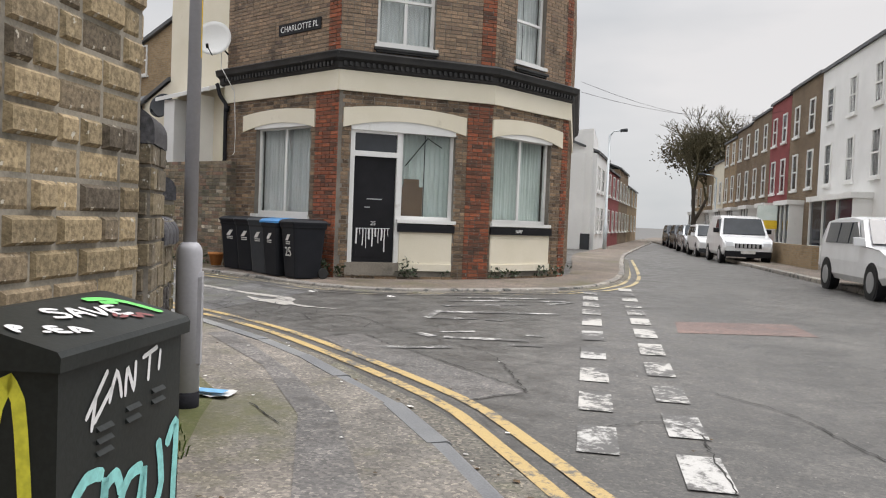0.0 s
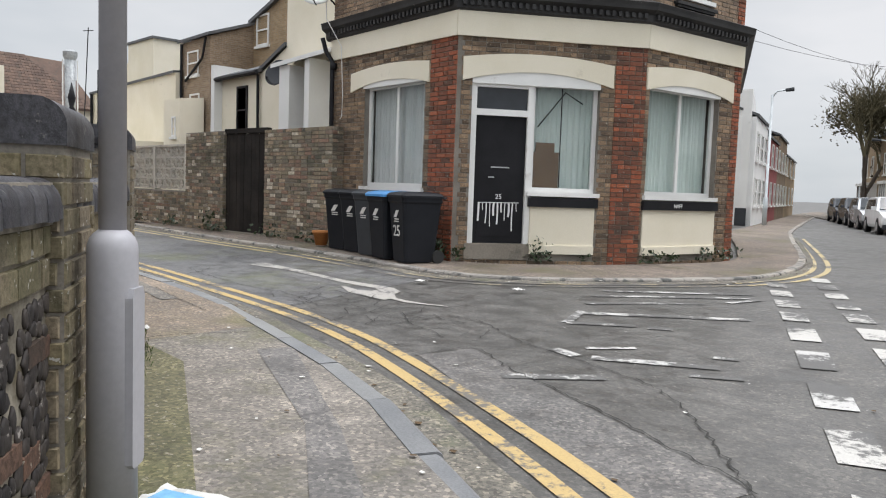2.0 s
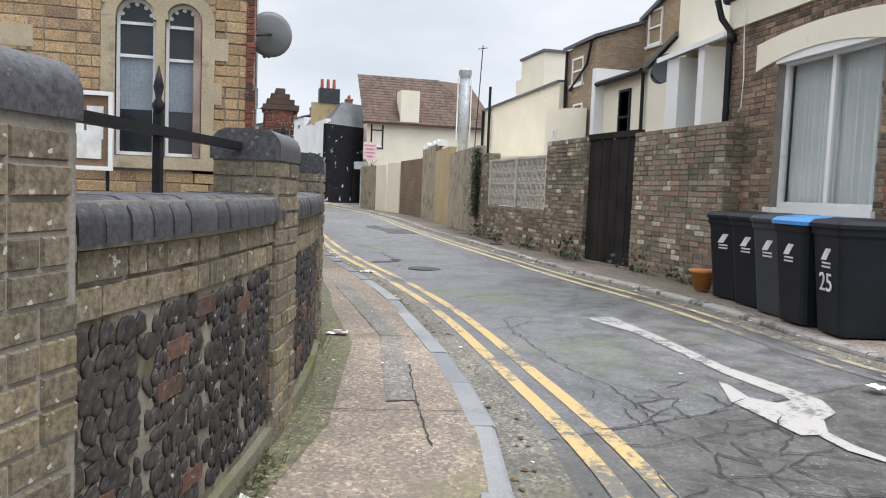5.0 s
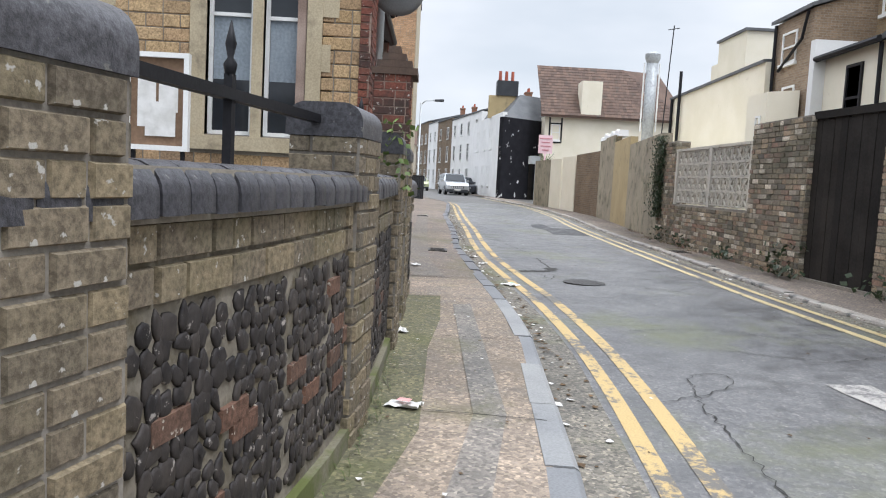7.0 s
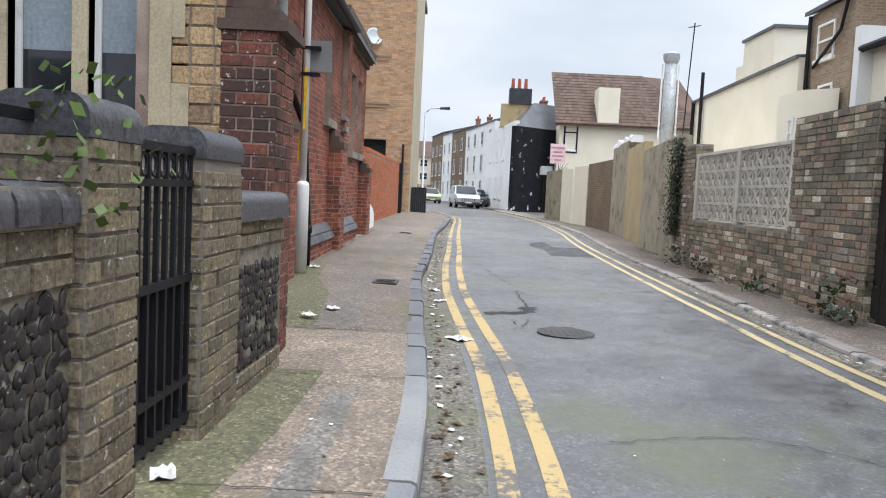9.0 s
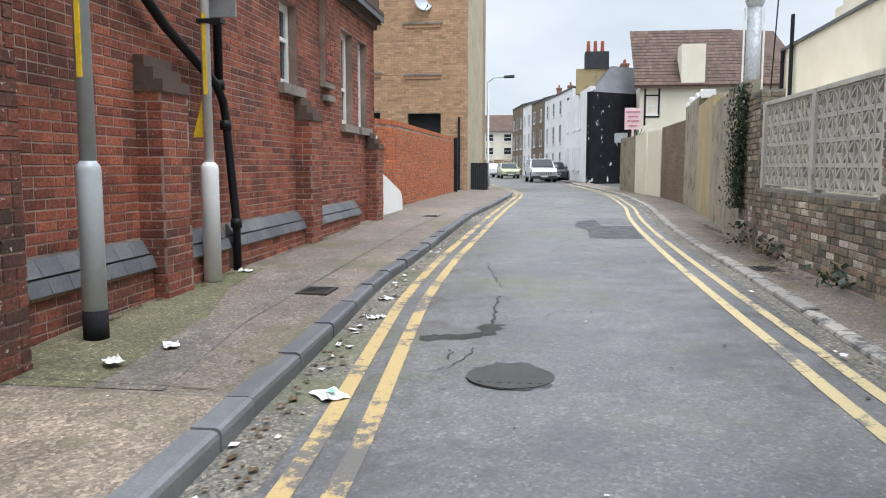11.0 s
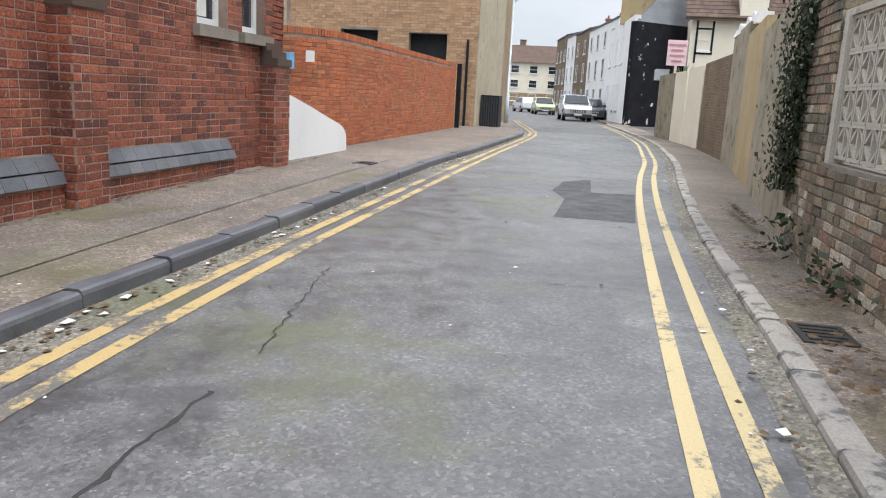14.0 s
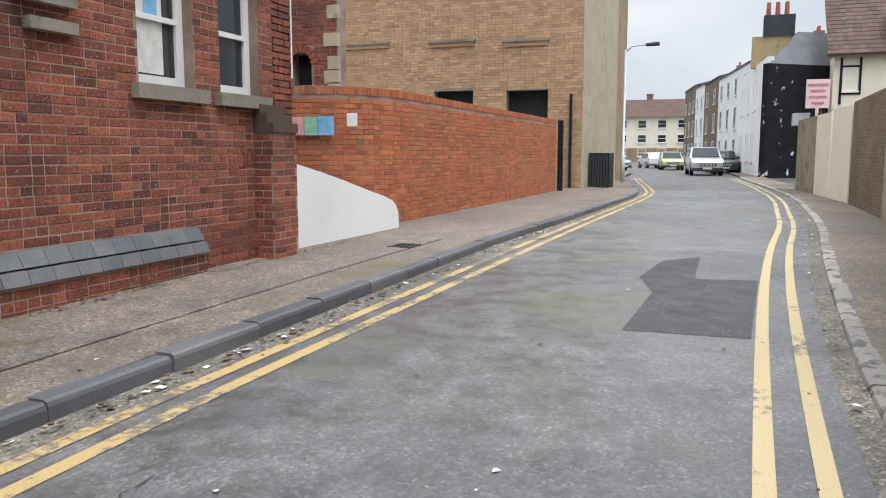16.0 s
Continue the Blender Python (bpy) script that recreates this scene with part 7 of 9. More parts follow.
b.box(-58.0, -46.0, -12.0, 4.1, 12.0, 12.3)
part("roof", b, M_SLATE, tall_b)
dish(-45.9, 2.2, 8.2, 0.4, (1.0, 0.6, 0.3), "grey satellite dish on the buff building", M_GALV, (-46.0, 2.4, 8.1))
pp = thing("wall_pipe", "dark pipe and box on the buff building", "drainpipe")
b = Batch()
b.tube([(-45.9, 3.75, 0.25), (-45.9, 3.75, 3.4)], 0.05, 8)
part("pipe", b, M_BLACK, pp)
gp = thing("gate_post", "tall dark steel gate post by the orange wall", "gate post")
b = Batch()
b.box(-44.1, -43.95, 3.75, 3.9, 0.2, 2.45)
part("post", b, M_BLACK, gp)
ub = thing("utility_bin", "dark slatted bin enclosure beside the buff building", "bin")
b = Batch()
b.box(-48.4, -47.3, 4.15, 4.85, 0.2, 1.45)
part("body", b, M_BLACK, ub)
for i in range(7):
    b = Batch()
    b.box(-47.3, -47.26, 4.17 + i * 0.095, 4.23 + i * 0.095, 0.25, 1.4)
    part("slat", b, M_GREY_PL, ub)

# ---------------------------------------------------------------- houses
def far_window(F, s0, s1, z0, z1, owner, frame_mat=None, bars=1, glass=None):
    """A window of a house some way off: frame, bars, glass, sill, under its house."""
    w = Batch()
    fw = 0.07
    for q in ((s0, s0 + fw, z0, z1), (s1 - fw, s1, z0, z1), (s0 + fw, s1 - fw, z0, z0 + fw), (s0 + fw, s1 - fw, z1 - fw, z1), (s0 + fw, s1 - fw, (z0 + z1) / 2 - 0.03, (z0 + z1) / 2 + 0.03)):
        F.box(w, *q, -0.08, 0.02)
    win = part("window", w, frame_mat or M_WHITE, owner)
    b = Batch()
    F.box(b, s0 + fw, s1 - fw, z0 + fw, z1 - fw, -0.05, -0.03)
    part("pane", b, glass or M_DARKGLASS, win)
    b = Batch()
    F.box(b, s0 - 0.08, s1 + 0.08, z0 - 0.1, z0, -0.05, 0.08)
    part("sill", b, M_WHITE, win)


def chimney(owner, x, y, z, w=0.8, d=0.5, h=1.4, pots=3, mat=None):
    b = Batch()
    b.box(x - w / 2, x + w / 2, y - d / 2, y + d / 2, z - 1.0, z + h)
    b.box(x - w / 2 - 0.06, x + w / 2 + 0.06, y - d / 2 - 0.06, y + d / 2 + 0.06, z + h, z + h + 0.15)
    ch = part("chimney", b, mat or P_STOCK, owner)
    for i in range(pots):
        b = Batch()
        px = x - w / 2 + w * (i + 0.5) / pots
        b.tube([(px, y, z + h + 0.1), (px, y, z + h + 0.5)], [0.12, 0.1], 10)
        part("chimney_pot", b, M_POTRED, ch)


def row_house(name, F, s0, s1, top, depth, mat, label, wins, pots=4, roof=1.0, bay=None, cat="house"):
    h = thing(name, label, cat, "terraced houses")
    G = Face(F.at(s0, 0, 0).xy, F.at(s1, 0, 0).xy)
    part("wall", slab(G, 0.0, top, depth, [(a, c, z0, z1) for a, c, z0, z1 in wins if False]), mat, h)
    for a, c, z0, z1 in wins:
        far_window(Face(G.at(0, 0.03, 0).xy, G.at(G.len, 0.03, 0).xy), a, c, z0, z1, h)
    b = Batch()
    b.hexa([G.at(0, 0.1, top), G.at(G.len, 0.1, top), G.at(G.len, -depth / 2, top + roof), G.at(0, -depth / 2, top + roof), G.at(0, 0.1, top + 0.12), G.at(G.len, 0.1, top + 0.12), G.at(G.len, -depth / 2, top + roof + 0.12), G.at(0, -depth / 2, top + roof + 0.12)])
    part("roof", b, M_SLATE, h)
    if bay:
        a, c, z1 = bay
        b = Batch()
        G.box(b, a, c, 0.1, 0.9, 0.0, 0.6)
        by = part("bay_window", b, M_WHITE, h, "white bay window")
        b = Batch()
        G.box(b, a - 0.08, c + 0.08, z1, z1 + 0.2, 0.0, 0.72)
        part("bay_roof", b, M_WHITE, by)
        for s0_, s1_, d0, d1 in [(a + (c - a - 0.1) * k / 3, a + (c - a - 0.1) * k / 3 + 0.1, 0.5, 0.6) for k in range(4)] + [(a, a + 0.1, 0.0, 0.5), (c - 0.1, c, 0.0, 0.5)]:
            b = Batch()
            G.box(b, s0_, s1_, 0.9, z1, d0, d1)
            part("bay_post", b, M_WHITE, by)
        b = Batch()
        G.box(b, a + 0.05, c - 0.05, 0.9, z1, 0.04, 0.54)
        part("pane", b, M_DARKGLASS, by)
    if pots:
        c = G.at(G.len - 0.3, -depth / 2, 0)
        chimney(h, c.x, c.y, top + roof, 1.2, 0.6, 0.7, pots, P_RED)
    return h


FTR = Face((-1.3 - 0.448 * 75, 23.4 + 0.894 * 75), (-1.3 + 0.448 * 12, 23.4 - 0.894 * 12))


def trs(s):
    return 75 - s


for a, c, top, mat, lab in ((-12, 2.5, 8.0, M_WHITE_RENDER, "white rendered three-storey terraced house"), (2.5, 12.9, 7.95, M_WHITE_RENDER, "white rendered three-storey terraced house with bay"), (12.95, 17.8, 8.0, P_STOCK, "brown brick three-storey terraced house with bay"), (17.85, 21.8, 7.9, M_REDTER, "dark red painted terraced house with bay"),
                            (21.85, 26.4, 7.75, P_STOCK, "brown brick terraced house with sash windows"), (26.45, 31.0, 7.6, P_STOCK, "brown brick terraced house"), (31.05, 35.5, 7.3, P_BUFF, "buff brick terraced house"), (35.55, 40.0, 6.2, M_CREAM, "cream rendered terraced house down the road"), (40.05, 50.0, 6.0, P_BUFF, "buff terraced house far down the road")):
    L = c - a
    n = max(2, int(L / 2.3))
    wins = []
    for k in range(n):
        m = L * (k + 0.5) / n
        wins += [(m - 0.42, m + 0.42, 3.3, 4.95), (m - 0.4, m + 0.4, 5.75, 7.15 if top > 7 else 5.9)] if top > 7 else [(m - 0.42, m + 0.42, 3.3, 4.8)]
    row_house("terraced_house", FTR, trs(c), trs(a), top, 8.0, mat, lab, wins, 5, 0.6, (L * 0.12, L * 0.62, 2.6))
FTL = Face((-17.6, 36.0), (-29.4, 69.0))
for a, c, top, mat, lab in ((0, 6, 5.0, M_WHITE_RENDER, "white rendered end house"), (6, 14, 4.6, M_REDTER, "red painted house with white bands"), (14, 22, 5.2, P_STOCK, "brown house with slate roof"), (22, 34, 4.4, P_BUFF, "buff brick house far down the road")):
    row_house("roadside_house", FTL, a, c, top, 8.0, mat, lab, [((c - a) * k / 3 + 0.6, (c - a) * k / 3 + 1.6, z, z + 1.3) for k in range(3) for z in (1.0, 3.1)], 3, 1.6)
gb = thing("end_gable", "white gable wall with a grey base beyond the corner house", "house")
b = Batch()
b.prism([(-22.5, 36.8), (-17.7, 35.7), (-20.5, 42.0), (-25.0, 42.0)], 0.9, 6.2)
part("wall", b, M_WHITE_RENDER, gb)
b = Batch()
b.prism([(-22.52, 36.75), (-17.66, 35.63), (-20.5, 42.0), (-25.0, 42.0)], 0.1, 0.9)
part("base", b, M_GREY_PL, gb)

# rear of the houses over the lane wall
def block(name, pts, z0, tops, mat, label, cat="house"):
    """A plain block of a house with a sloping top: tops are the heights at the plan's corners."""
    h = thing(name, label, cat)
    b = Batch()
    k = len(pts)
    b.v = [(x, y, z0) for x, y in pts] + [(x, y, z) for (x, y), z in zip(pts, tops)]
    b.f = [tuple(range(k - 1, -1, -1)), tuple(range(k, 2 * k))] + [(i, (i + 1) % k, k + (i + 1) % k, k + i) for i in range(k)]
    part("wall", b, mat, h)
    return h


rear = block("rear_wing", [(-22.8, 15.0), (-15.5, 15.0), (-15.5, 20.0), (-22.8, 20.0)], 0.1, (9.6, 9.6, 9.6, 9.6), M_CREAM, "tall cream rendered rear wing of the corner house")
for x0, x1, z in ((-22.05, -21.5, 4.75), (-20.7, -20.45, 4.85)):
    b = Batch()
    b.box(x0, x1, 14.3, 15.0, 0.1, z)
    part("porch_pier", b, M_WHITE_RENDER, rear, "white rendered porch pier")
b = Batch()
b.hexa([(-22.4, 14.2, 4.72), (-19.6, 14.2, 4.88), (-19.6, 15.0, 5.15), (-22.4, 15.0, 5.0), (-22.4, 14.2, 4.84), (-19.6, 14.2, 5.0), (-19.6, 15.0, 5.27), (-22.4, 15.0, 5.12)])
part("porch_roof", b, M_WHITE_RENDER, rear, "white rendered porch roof")
b = Batch()
b.box(-21.5, -20.7, 14.9, 14.99, 0.1, 4.7)
part("porch_back", b, M_GREY_RENDER, rear)
far_window(Face((-22.6, 14.98), (-22.1, 14.98)), 0.02, 0.42, 3.3, 4.6, rear)
b = Batch()
b.box(-22.6, -21.9, 15.2, 16.0, 9.6, 11.0)
part("chimney", b, M_CREAM, rear, "cream rendered chimney")
lean = block("lean_to", [(-26.95, 15.0), (-24.3, 15.0), (-24.3, 18.0), (-26.95, 18.0)], 0.1, (4.8, 4.85, 6.0, 5.9), M_CREAM, "cream lean-to with a slate roof and dark window")
b = Batch()
b.v = [(-24.3, 15.0, 0.1), (-22.8, 15.0, 0.1), (-22.8, 15.0, 5.5), (-24.3, 15.0, 4.85), (-24.3, 18.0, 0.1), (-22.8, 18.0, 0.1), (-22.8, 18.0, 6.2), (-24.3, 18.0, 6.0)]
b.f = [(0, 1, 2, 3), (7, 6, 5, 4), (3, 2, 6, 7), (0, 3, 7, 4), (1, 5, 6, 2)]
part("gable", b, M_CREAM, lean)
b = Batch()
b.hexa([(-27.0, 14.8, 4.78), (-24.2, 14.8, 4.82), (-24.2, 18.0, 6.02), (-27.0, 18.0, 5.92), (-27.0, 14.8, 4.9), (-24.2, 14.8, 4.94), (-24.2, 18.0, 6.14), (-27.0, 18.0, 6.04)])
b.hexa([(-24.35, 14.9, 4.86), (-22.8, 14.9, 5.52), (-22.8, 18.0, 6.22), (-24.35, 18.0, 6.02), (-24.35, 14.9, 4.98), (-22.8, 14.9, 5.64), (-22.8, 18.0, 6.34), (-24.35, 18.0, 6.14)])
part("roof", b, M_SLATE, lean)
b = Batch()
b.tube([(-27.0, 14.76, 4.8), (-24.2, 14.76, 4.84)], 0.08, 8)
part("gutter", b, M_BLACK, lean, "black gutter")
b = Batch()
b.tube([(-24.35, 14.9, 4.8), (-24.35, 14.93, 0.5)], 0.05, 8)
part("downpipe", b, M_BLACK, lean)
far_window(Face((-25.85, 14.97), (-25.1, 14.97)), 0.0, 0.7, 2.9, 4.5, lean, M_BLACK)
b = Batch()
b.box(-27.2, -26.95, 14.7, 18.0, 0.1, 5.3)
part("party_wall", b, M_WHITE_RENDER, lean)
dish(-22.6, 14.6, 4.62, 0.42, (0.4, -1.0, 0.35), "dark grey satellite dish on the rear wing", M_GREY_PL, (-22.05, 14.9, 4.45))
br = block("rear_brick_house", [(-33.4, 16.5), (-30.9, 16.5), (-30.9, 18.4), (-33.4, 19.0)], 0.1, (7.0, 7.05, 7.75, 7.85), P_REAR, "brown brick rear wing with sash windows")
FBH = Face((-33.4, 16.48), (-30.9, 16.48))
far_window(FBH, 0.5, 1.5, 5.6, 6.6, br)
far_window(FBH, 0.75, 1.6, 3.5, 4.85, br)
b = Batch()
b.hexa([(-33.6, 16.35, 7.0), (-30.8, 16.35, 7.05), (-30.8, 18.5, 7.8), (-33.6, 19.0, 7.9), (-33.6, 16.35, 7.12), (-30.8, 16.35, 7.17), (-30.8, 18.5, 7.92), (-33.6, 19.0, 8.02)])
part("roof", b, M_SLATE, br)
b = Batch()
b.tube([(-33.3, 16.4, 6.95), (-33.3, 16.4, 2.5)], 0.06, 8)
part("downpipe", b, M_BLACK, br)
b = Batch()
b.tube([(-31.1, 16.4, 7.0), (-31.4, 16.4, 6.2), (-32.9, 16.4, 5.4)], 0.05, 8)
part("waste_pipe", b, M_BLACK, br)
tr = block("terrace_rear", [(-30.9, 18.4), (-23.0, 18.4), (-23.0, 24.0), (-30.9, 24.0)], 0.1, (7.85, 10.4, 10.4, 7.85), P_BUFF, "tall buff brick rear of the terrace")
b = Batch()
b.hexa([(-31.1, 18.25, 7.8), (-23.0, 18.25, 10.4), (-23.0, 24.0, 10.4), (-31.1, 24.0, 7.8), (-31.1, 18.25, 7.95), (-23.0, 18.25, 10.55), (-23.0, 24.0, 10.55), (-31.1, 24.0, 7.95)])
part("roof", b, M_SLATE, tr)
far_window(Face((-30.6, 18.37), (-29.0, 18.37)), 0.0, 0.95, 6.85, 8.1, tr)
chimney(tr, -29.5, 21.0, 9.0, 1.4, 0.6, 1.2, 4, P_RED)
cg = block("cream_gable_house", [(-42.4, 15.9), (-33.4, 16.2), (-33.4, 20.5), (-42.4, 20.5)], 0.1, (5.42, 5.78, 6.2, 6.0), M_CREAM, "cream rendered rear wing with a sloping top")
b = Batch()
b.hexa([(-42.5, 15.8, 5.4), (-33.4, 16.1, 5.76), (-33.4, 20.5, 6.2), (-42.5, 20.5, 6.0), (-42.5, 15.8, 5.5), (-33.4, 16.1, 5.86), (-33.4, 20.5, 6.3), (-42.5, 20.5, 6.1)])
part("roof", b, M_SLATE, cg)
b = Batch()
b.box(-46.0, -42.6, 19.1, 22.0, 4.0, 8.7)
dm = part("dormer", b, M_CREAM, cg, "cream dormer block")
b = Batch()
b.box(-46.1, -42.5, 19.0, 22.0, 8.7, 8.82)
part("dormer_roof", b, M_SLATE, dm)
b = Batch()
b.box(-47.4, -46.0, 19.3, 22.0, 4.0, 7.8)
part("dormer_step", b, M_CREAM, cg)
for x, top in ((-42.2, 5.4), (-41.2, 6.5)):
    b = Batch()
    b.tube([(x, 15.82, 1.0), (x, 15.82, top)], 0.07, 8)
    part("downpipe", b, M_BLACK, cg)
ext = block("yard_extension", [(-32.7, 15.4), (-31.2, 15.4), (-31.2, 16.4), (-32.7, 16.4)], 0.1, (4.5, 4.5, 4.6, 4.6), M_CREAM, "small cream rendered yard extension")
far_window(Face((-32.0, 15.38), (-31.3, 15.38)), 0.1, 0.45, 3.0, 3.8, ext)
flue = thing("kitchen_flue", "tall silver steel kitchen flue with a cowl", "flue")
b = Batch()
b.tube([(-42.0, 14.75, 2.6), (-42.0, 14.75, 6.9)], 0.25, 18)
part("duct", b, M_FLUE, flue, smooth=True)
b = Batch()
b.tube([(-42.0, 14.75, 6.9), (-42.0, 14.75, 7.1), (-42.0, 14.75, 7.3), (-42.0, 14.75, 7.42)], [0.24, 0.33, 0.33, 0.12], 18)
soften(part("cowl", b, M_FLUE, flue), 30)
for dx in (-0.34, 0.34):
    b = Batch()
    b.tube([(-42.0, 14.75 + dx, 3.9), (-42.0, 14.75 + dx, 6.9)], 0.035, 6)
    part("stay", b, M_WHITE, flue)
fb = block("yard_outbuilding", [(-46.0, 13.6), (-34.0, 12.9), (-33.0, 18.0), (-46.0, 18.5)], 0.1, (3.2, 2.8, 2.9, 3.3), M_CREAM, "low pale outbuilding behind the yard walls")
# cottage with clay tile roof
cot = thing("cottage", "cream cottage with timber trim and steep brown clay tile roof", "house")
FCt = Face((-66.0, 13.6), (-66.0, 24.0))
part("wall", slab(FCt, 0.1, 6.5, 8.0), M_CREAM, cot)
b = Batch()
b.hexa([(-65.6, 13.2, 6.4), (-65.6, 24.4, 6.4), (-70.0, 23.0, 10.6), (-70.0, 14.0, 10.6), (-65.6, 13.2, 6.55), (-65.6, 24.4, 6.55), (-70.0, 20.0, 10.75), (-70.0, 13.5, 10.75)])
part("roof", b, M_TILE, cot)
rt = Batch()
for r in range(17):
    for c in range(44):
        t = r / 17
        x0, z0 = -65.58 - 4.4 * t, 6.56 + 4.2 * t
        y0 = 13.25 + c * 0.25
        if y0 + 0.25 > 24.4 - 4.4 * t:
            continue
        rt.hexa([(x0 + 0.02, y0, z0), (x0 + 0.02, y0 + 0.24, z0), (x0 - 0.27, y0 + 0.24, z0 + 0.26), (x0 - 0.27, y0, z0 + 0.26), (x0 + 0.02, y0, z0 + 0.04), (x0 + 0.02, y0 + 0.24, z0 + 0.04), (x0 - 0.27, y0 + 0.24, z0 + 0.28), (x0 - 0.27, y0, z0 + 0.28)])
part("roof_tiles", rt, M_TILE, cot)["kind"] = "stuff"
b = Batch()
b.box(-67.5, -65.7, 16.2, 17.7, 6.6, 9.2)
part("dormer", b, M_CREAM, cot, "boarded cream dormer")
b = Batch()
for q in ((0.3, 0.42, 4.0, 6.4), (1.2, 1.32, 4.6, 6.4), (0.3, 1.32, 4.5, 4.62), (0.42, 1.2, 5.9, 6.0)):
    FCt.box(b, *q, 0.0, 0.04)
part("timber_trim", b, M_BLACK, cot)
far_window(FCt, 0.5, 1.15, 4.7, 5.9, cot)
# black painted building with yellow gable, chimney
bb = thing("black_building", "black painted gable building with flaking patches and slate roof", "building")
FBB = Face((-65.3, 10.4), (-68.5, 14.4))
part("gable_wall", slab(FBB, 0.1, 6.2, 0.4), M_BLACK_WORN, bb)
FBW = Face((-79.5, 9.0), (-65.75, 10.35))
part("front_wall", slab(FBW, 0.1, 6.6, 0.35), M_WHITE_RENDER, bb)
for s, z in ((2.0, 1.0), (5.5, 1.0), (8.0, 1.0), (2.0, 4.0), (5.5, 4.0), (8.5, 4.0)):
    far_window(FBW, s, s + 1.2, z, z + 1.7, bb)
b = Batch()
b.hexa([(-65.4, 10.45, 6.2), (-68.6, 14.4, 6.2), (-79.0, 14.4, 6.2), (-79.0, 9.4, 6.2), (-69.2, 12.0, 8.3), (-70.8, 14.0, 8.3), (-79.0, 14.0, 8.3), (-79.0, 10.6, 8.3)])
part("roof", b, M_SLATE, bb)
b = Batch()
b.v = [(-70.5, 9.6, 6.5), (-70.5, 13.0, 6.5), (-70.5, 12.2, 8.3), (-70.5, 9.6, 8.3), (-71.2, 9.6, 6.5), (-71.2, 13.0, 6.5), (-71.2, 12.2, 8.3), (-71.2, 9.6, 8.3)]
b.f = [(0, 1, 2, 3), (7, 6, 5, 4), (0, 4, 5, 1), (1, 5, 6, 2), (2, 6, 7, 3), (3, 7, 4, 0)]
part("parapet", b, M_BUFF_RENDER, bb, "mustard rendered party wall")
b = Batch()
b.box(-71.6, -70.4, 10.2, 11.9, 8.3, 9.5)
ch = part("chimney", b, M_GREY_PL, bb)
for i in range(3):
    b = Batch()
    b.tube([(-71.0, 10.45 + 0.5 * i, 9.5), (-71.0, 10.45 + 0.5 * i, 10.3)], [0.15, 0.12], 10)
    part("chimney_pot", b, M_POTRED, ch)
b = Batch()
FBB.box(b, 2.9, 3.3, 0.1, 2.9, 0.05, 0.1)
part("door_board", b, M_WOOD_DK, bb)
aw = thing("shop_sign", "pink and white takeaway sign board over the yard wall", "sign")
b = Batch()
b.box(-52.1, -52.0, 11.3, 12.1, 3.1, 4.15)
b.box(-52.1, -52.0, 11.65, 11.75, 0.2, 3.1)
part("board", b, M_PINKSIGN, aw)
for i, wd in enumerate((0.8, 0.6, 0.7, 0.5)):
    b = Batch()
    b.box(-51.99, -51.98, 11.7 - wd * 0.42, 11.7 + wd * 0.42, 3.92 - i * 0.22, 3.99 - i * 0.22)
    part("print_line", b, M_PRINT, aw)
canopy = thing("corrugated_canopy", "small pale canopy beside the sign", "canopy")
b = Batch()
b.box(-53.5, -52.4, 10.95, 11.5, 2.5, 2.95)
b.box(-53.0, -52.9, 11.3, 11.4, 0.2, 2.5)
part("sheet", b, M_GALV, canopy)
# terrace at the end of the lane, flats
FE = Face((-120.0, 3.0), (-80.5, 9.7))
for a, c, top, mat, lab in ((0, 10, 8.8, P_STOCK, "brown brick three-storey terraced house with white windows"), (10.05, 17, 8.4, M_WHITE_RENDER, "white painted three-storey terraced house"), (17.05, 26, 8.2, P_STOCK, "brown brick three-storey terraced house"), (26.05, 40, 7.9, M_WHITE_RENDER, "white painted terraced house near the bend")):
    L = c - a
    n = max(2, int(L / 3.2))
    wins = [(L * (k + 0.5) / n - 0.5, L * (k + 0.5) / n + 0.5, z, z + h) for k in range(n) for z, h in ((3.4, 1.7), (6.0, 1.3), (0.9, 1.7))]
    hh = row_house("lane_end_house", FE, a, c, top, 9.0, mat, lab, wins, 3, 1.2)
fl = thing("flats", "cream three-storey block of flats with a brown pitched roof", "building")
FF = Face((-152.0, -12.0), (-156.0, 6.0)) if False else Face((-154.0, -14.0), (-154.0, 2.5))
part("wall", slab(FF, 0.1, 7.6, 8.0), M_CREAM, fl)
b = Batch()
FF.box(b, 0.0, FF.len, 0.1, 2.4, 0.0, 0.05)
part("ground_storey", b, P_BUFF, fl)
b = Batch()
b.hexa([(-153.5, -14.4, 7.5), (-153.5, 2.9, 7.5), (-162.0, 2.9, 7.5), (-162.0, -14.4, 7.5), (-157.5, -14.4, 10.6), (-157.5, 2.9, 10.6), (-158.5, 2.9, 10.6), (-158.5, -14.4, 10.6)])
part("roof", b, M_TILE, fl)
for k in range(5):
    for z in (1.0, 3.3, 5.7):
        far_window(Face(FF.at(0, 0.06, 0).xy, FF.at(FF.len, 0.06, 0).xy), 1.2 + 3.2 * k, 2.6 + 3.2 * k, z, z + 1.3, fl)
chimney(fl, -158.0, -5.0, 10.4, 1.0, 1.0, 1.0, 0, P_STOCK)
of = block("orange_end_house", [(-152.0, 2.6), (-150.0, 7.5), (-158.0, 9.0), (-160.0, 2.6)], 0.1, (7.0, 7.0, 7.0, 7.0), P_RED, "orange brick house end behind the flats")
lh = block("roadside_low_house", [(-95.0, -9.0), (-86.0, -7.0), (-88.0, -2.0), (-97.0, -4.0)], 0.1, (4.5, 4.5, 6.0, 6.0), P_RED, "orange brick house with brown roof at the bend")

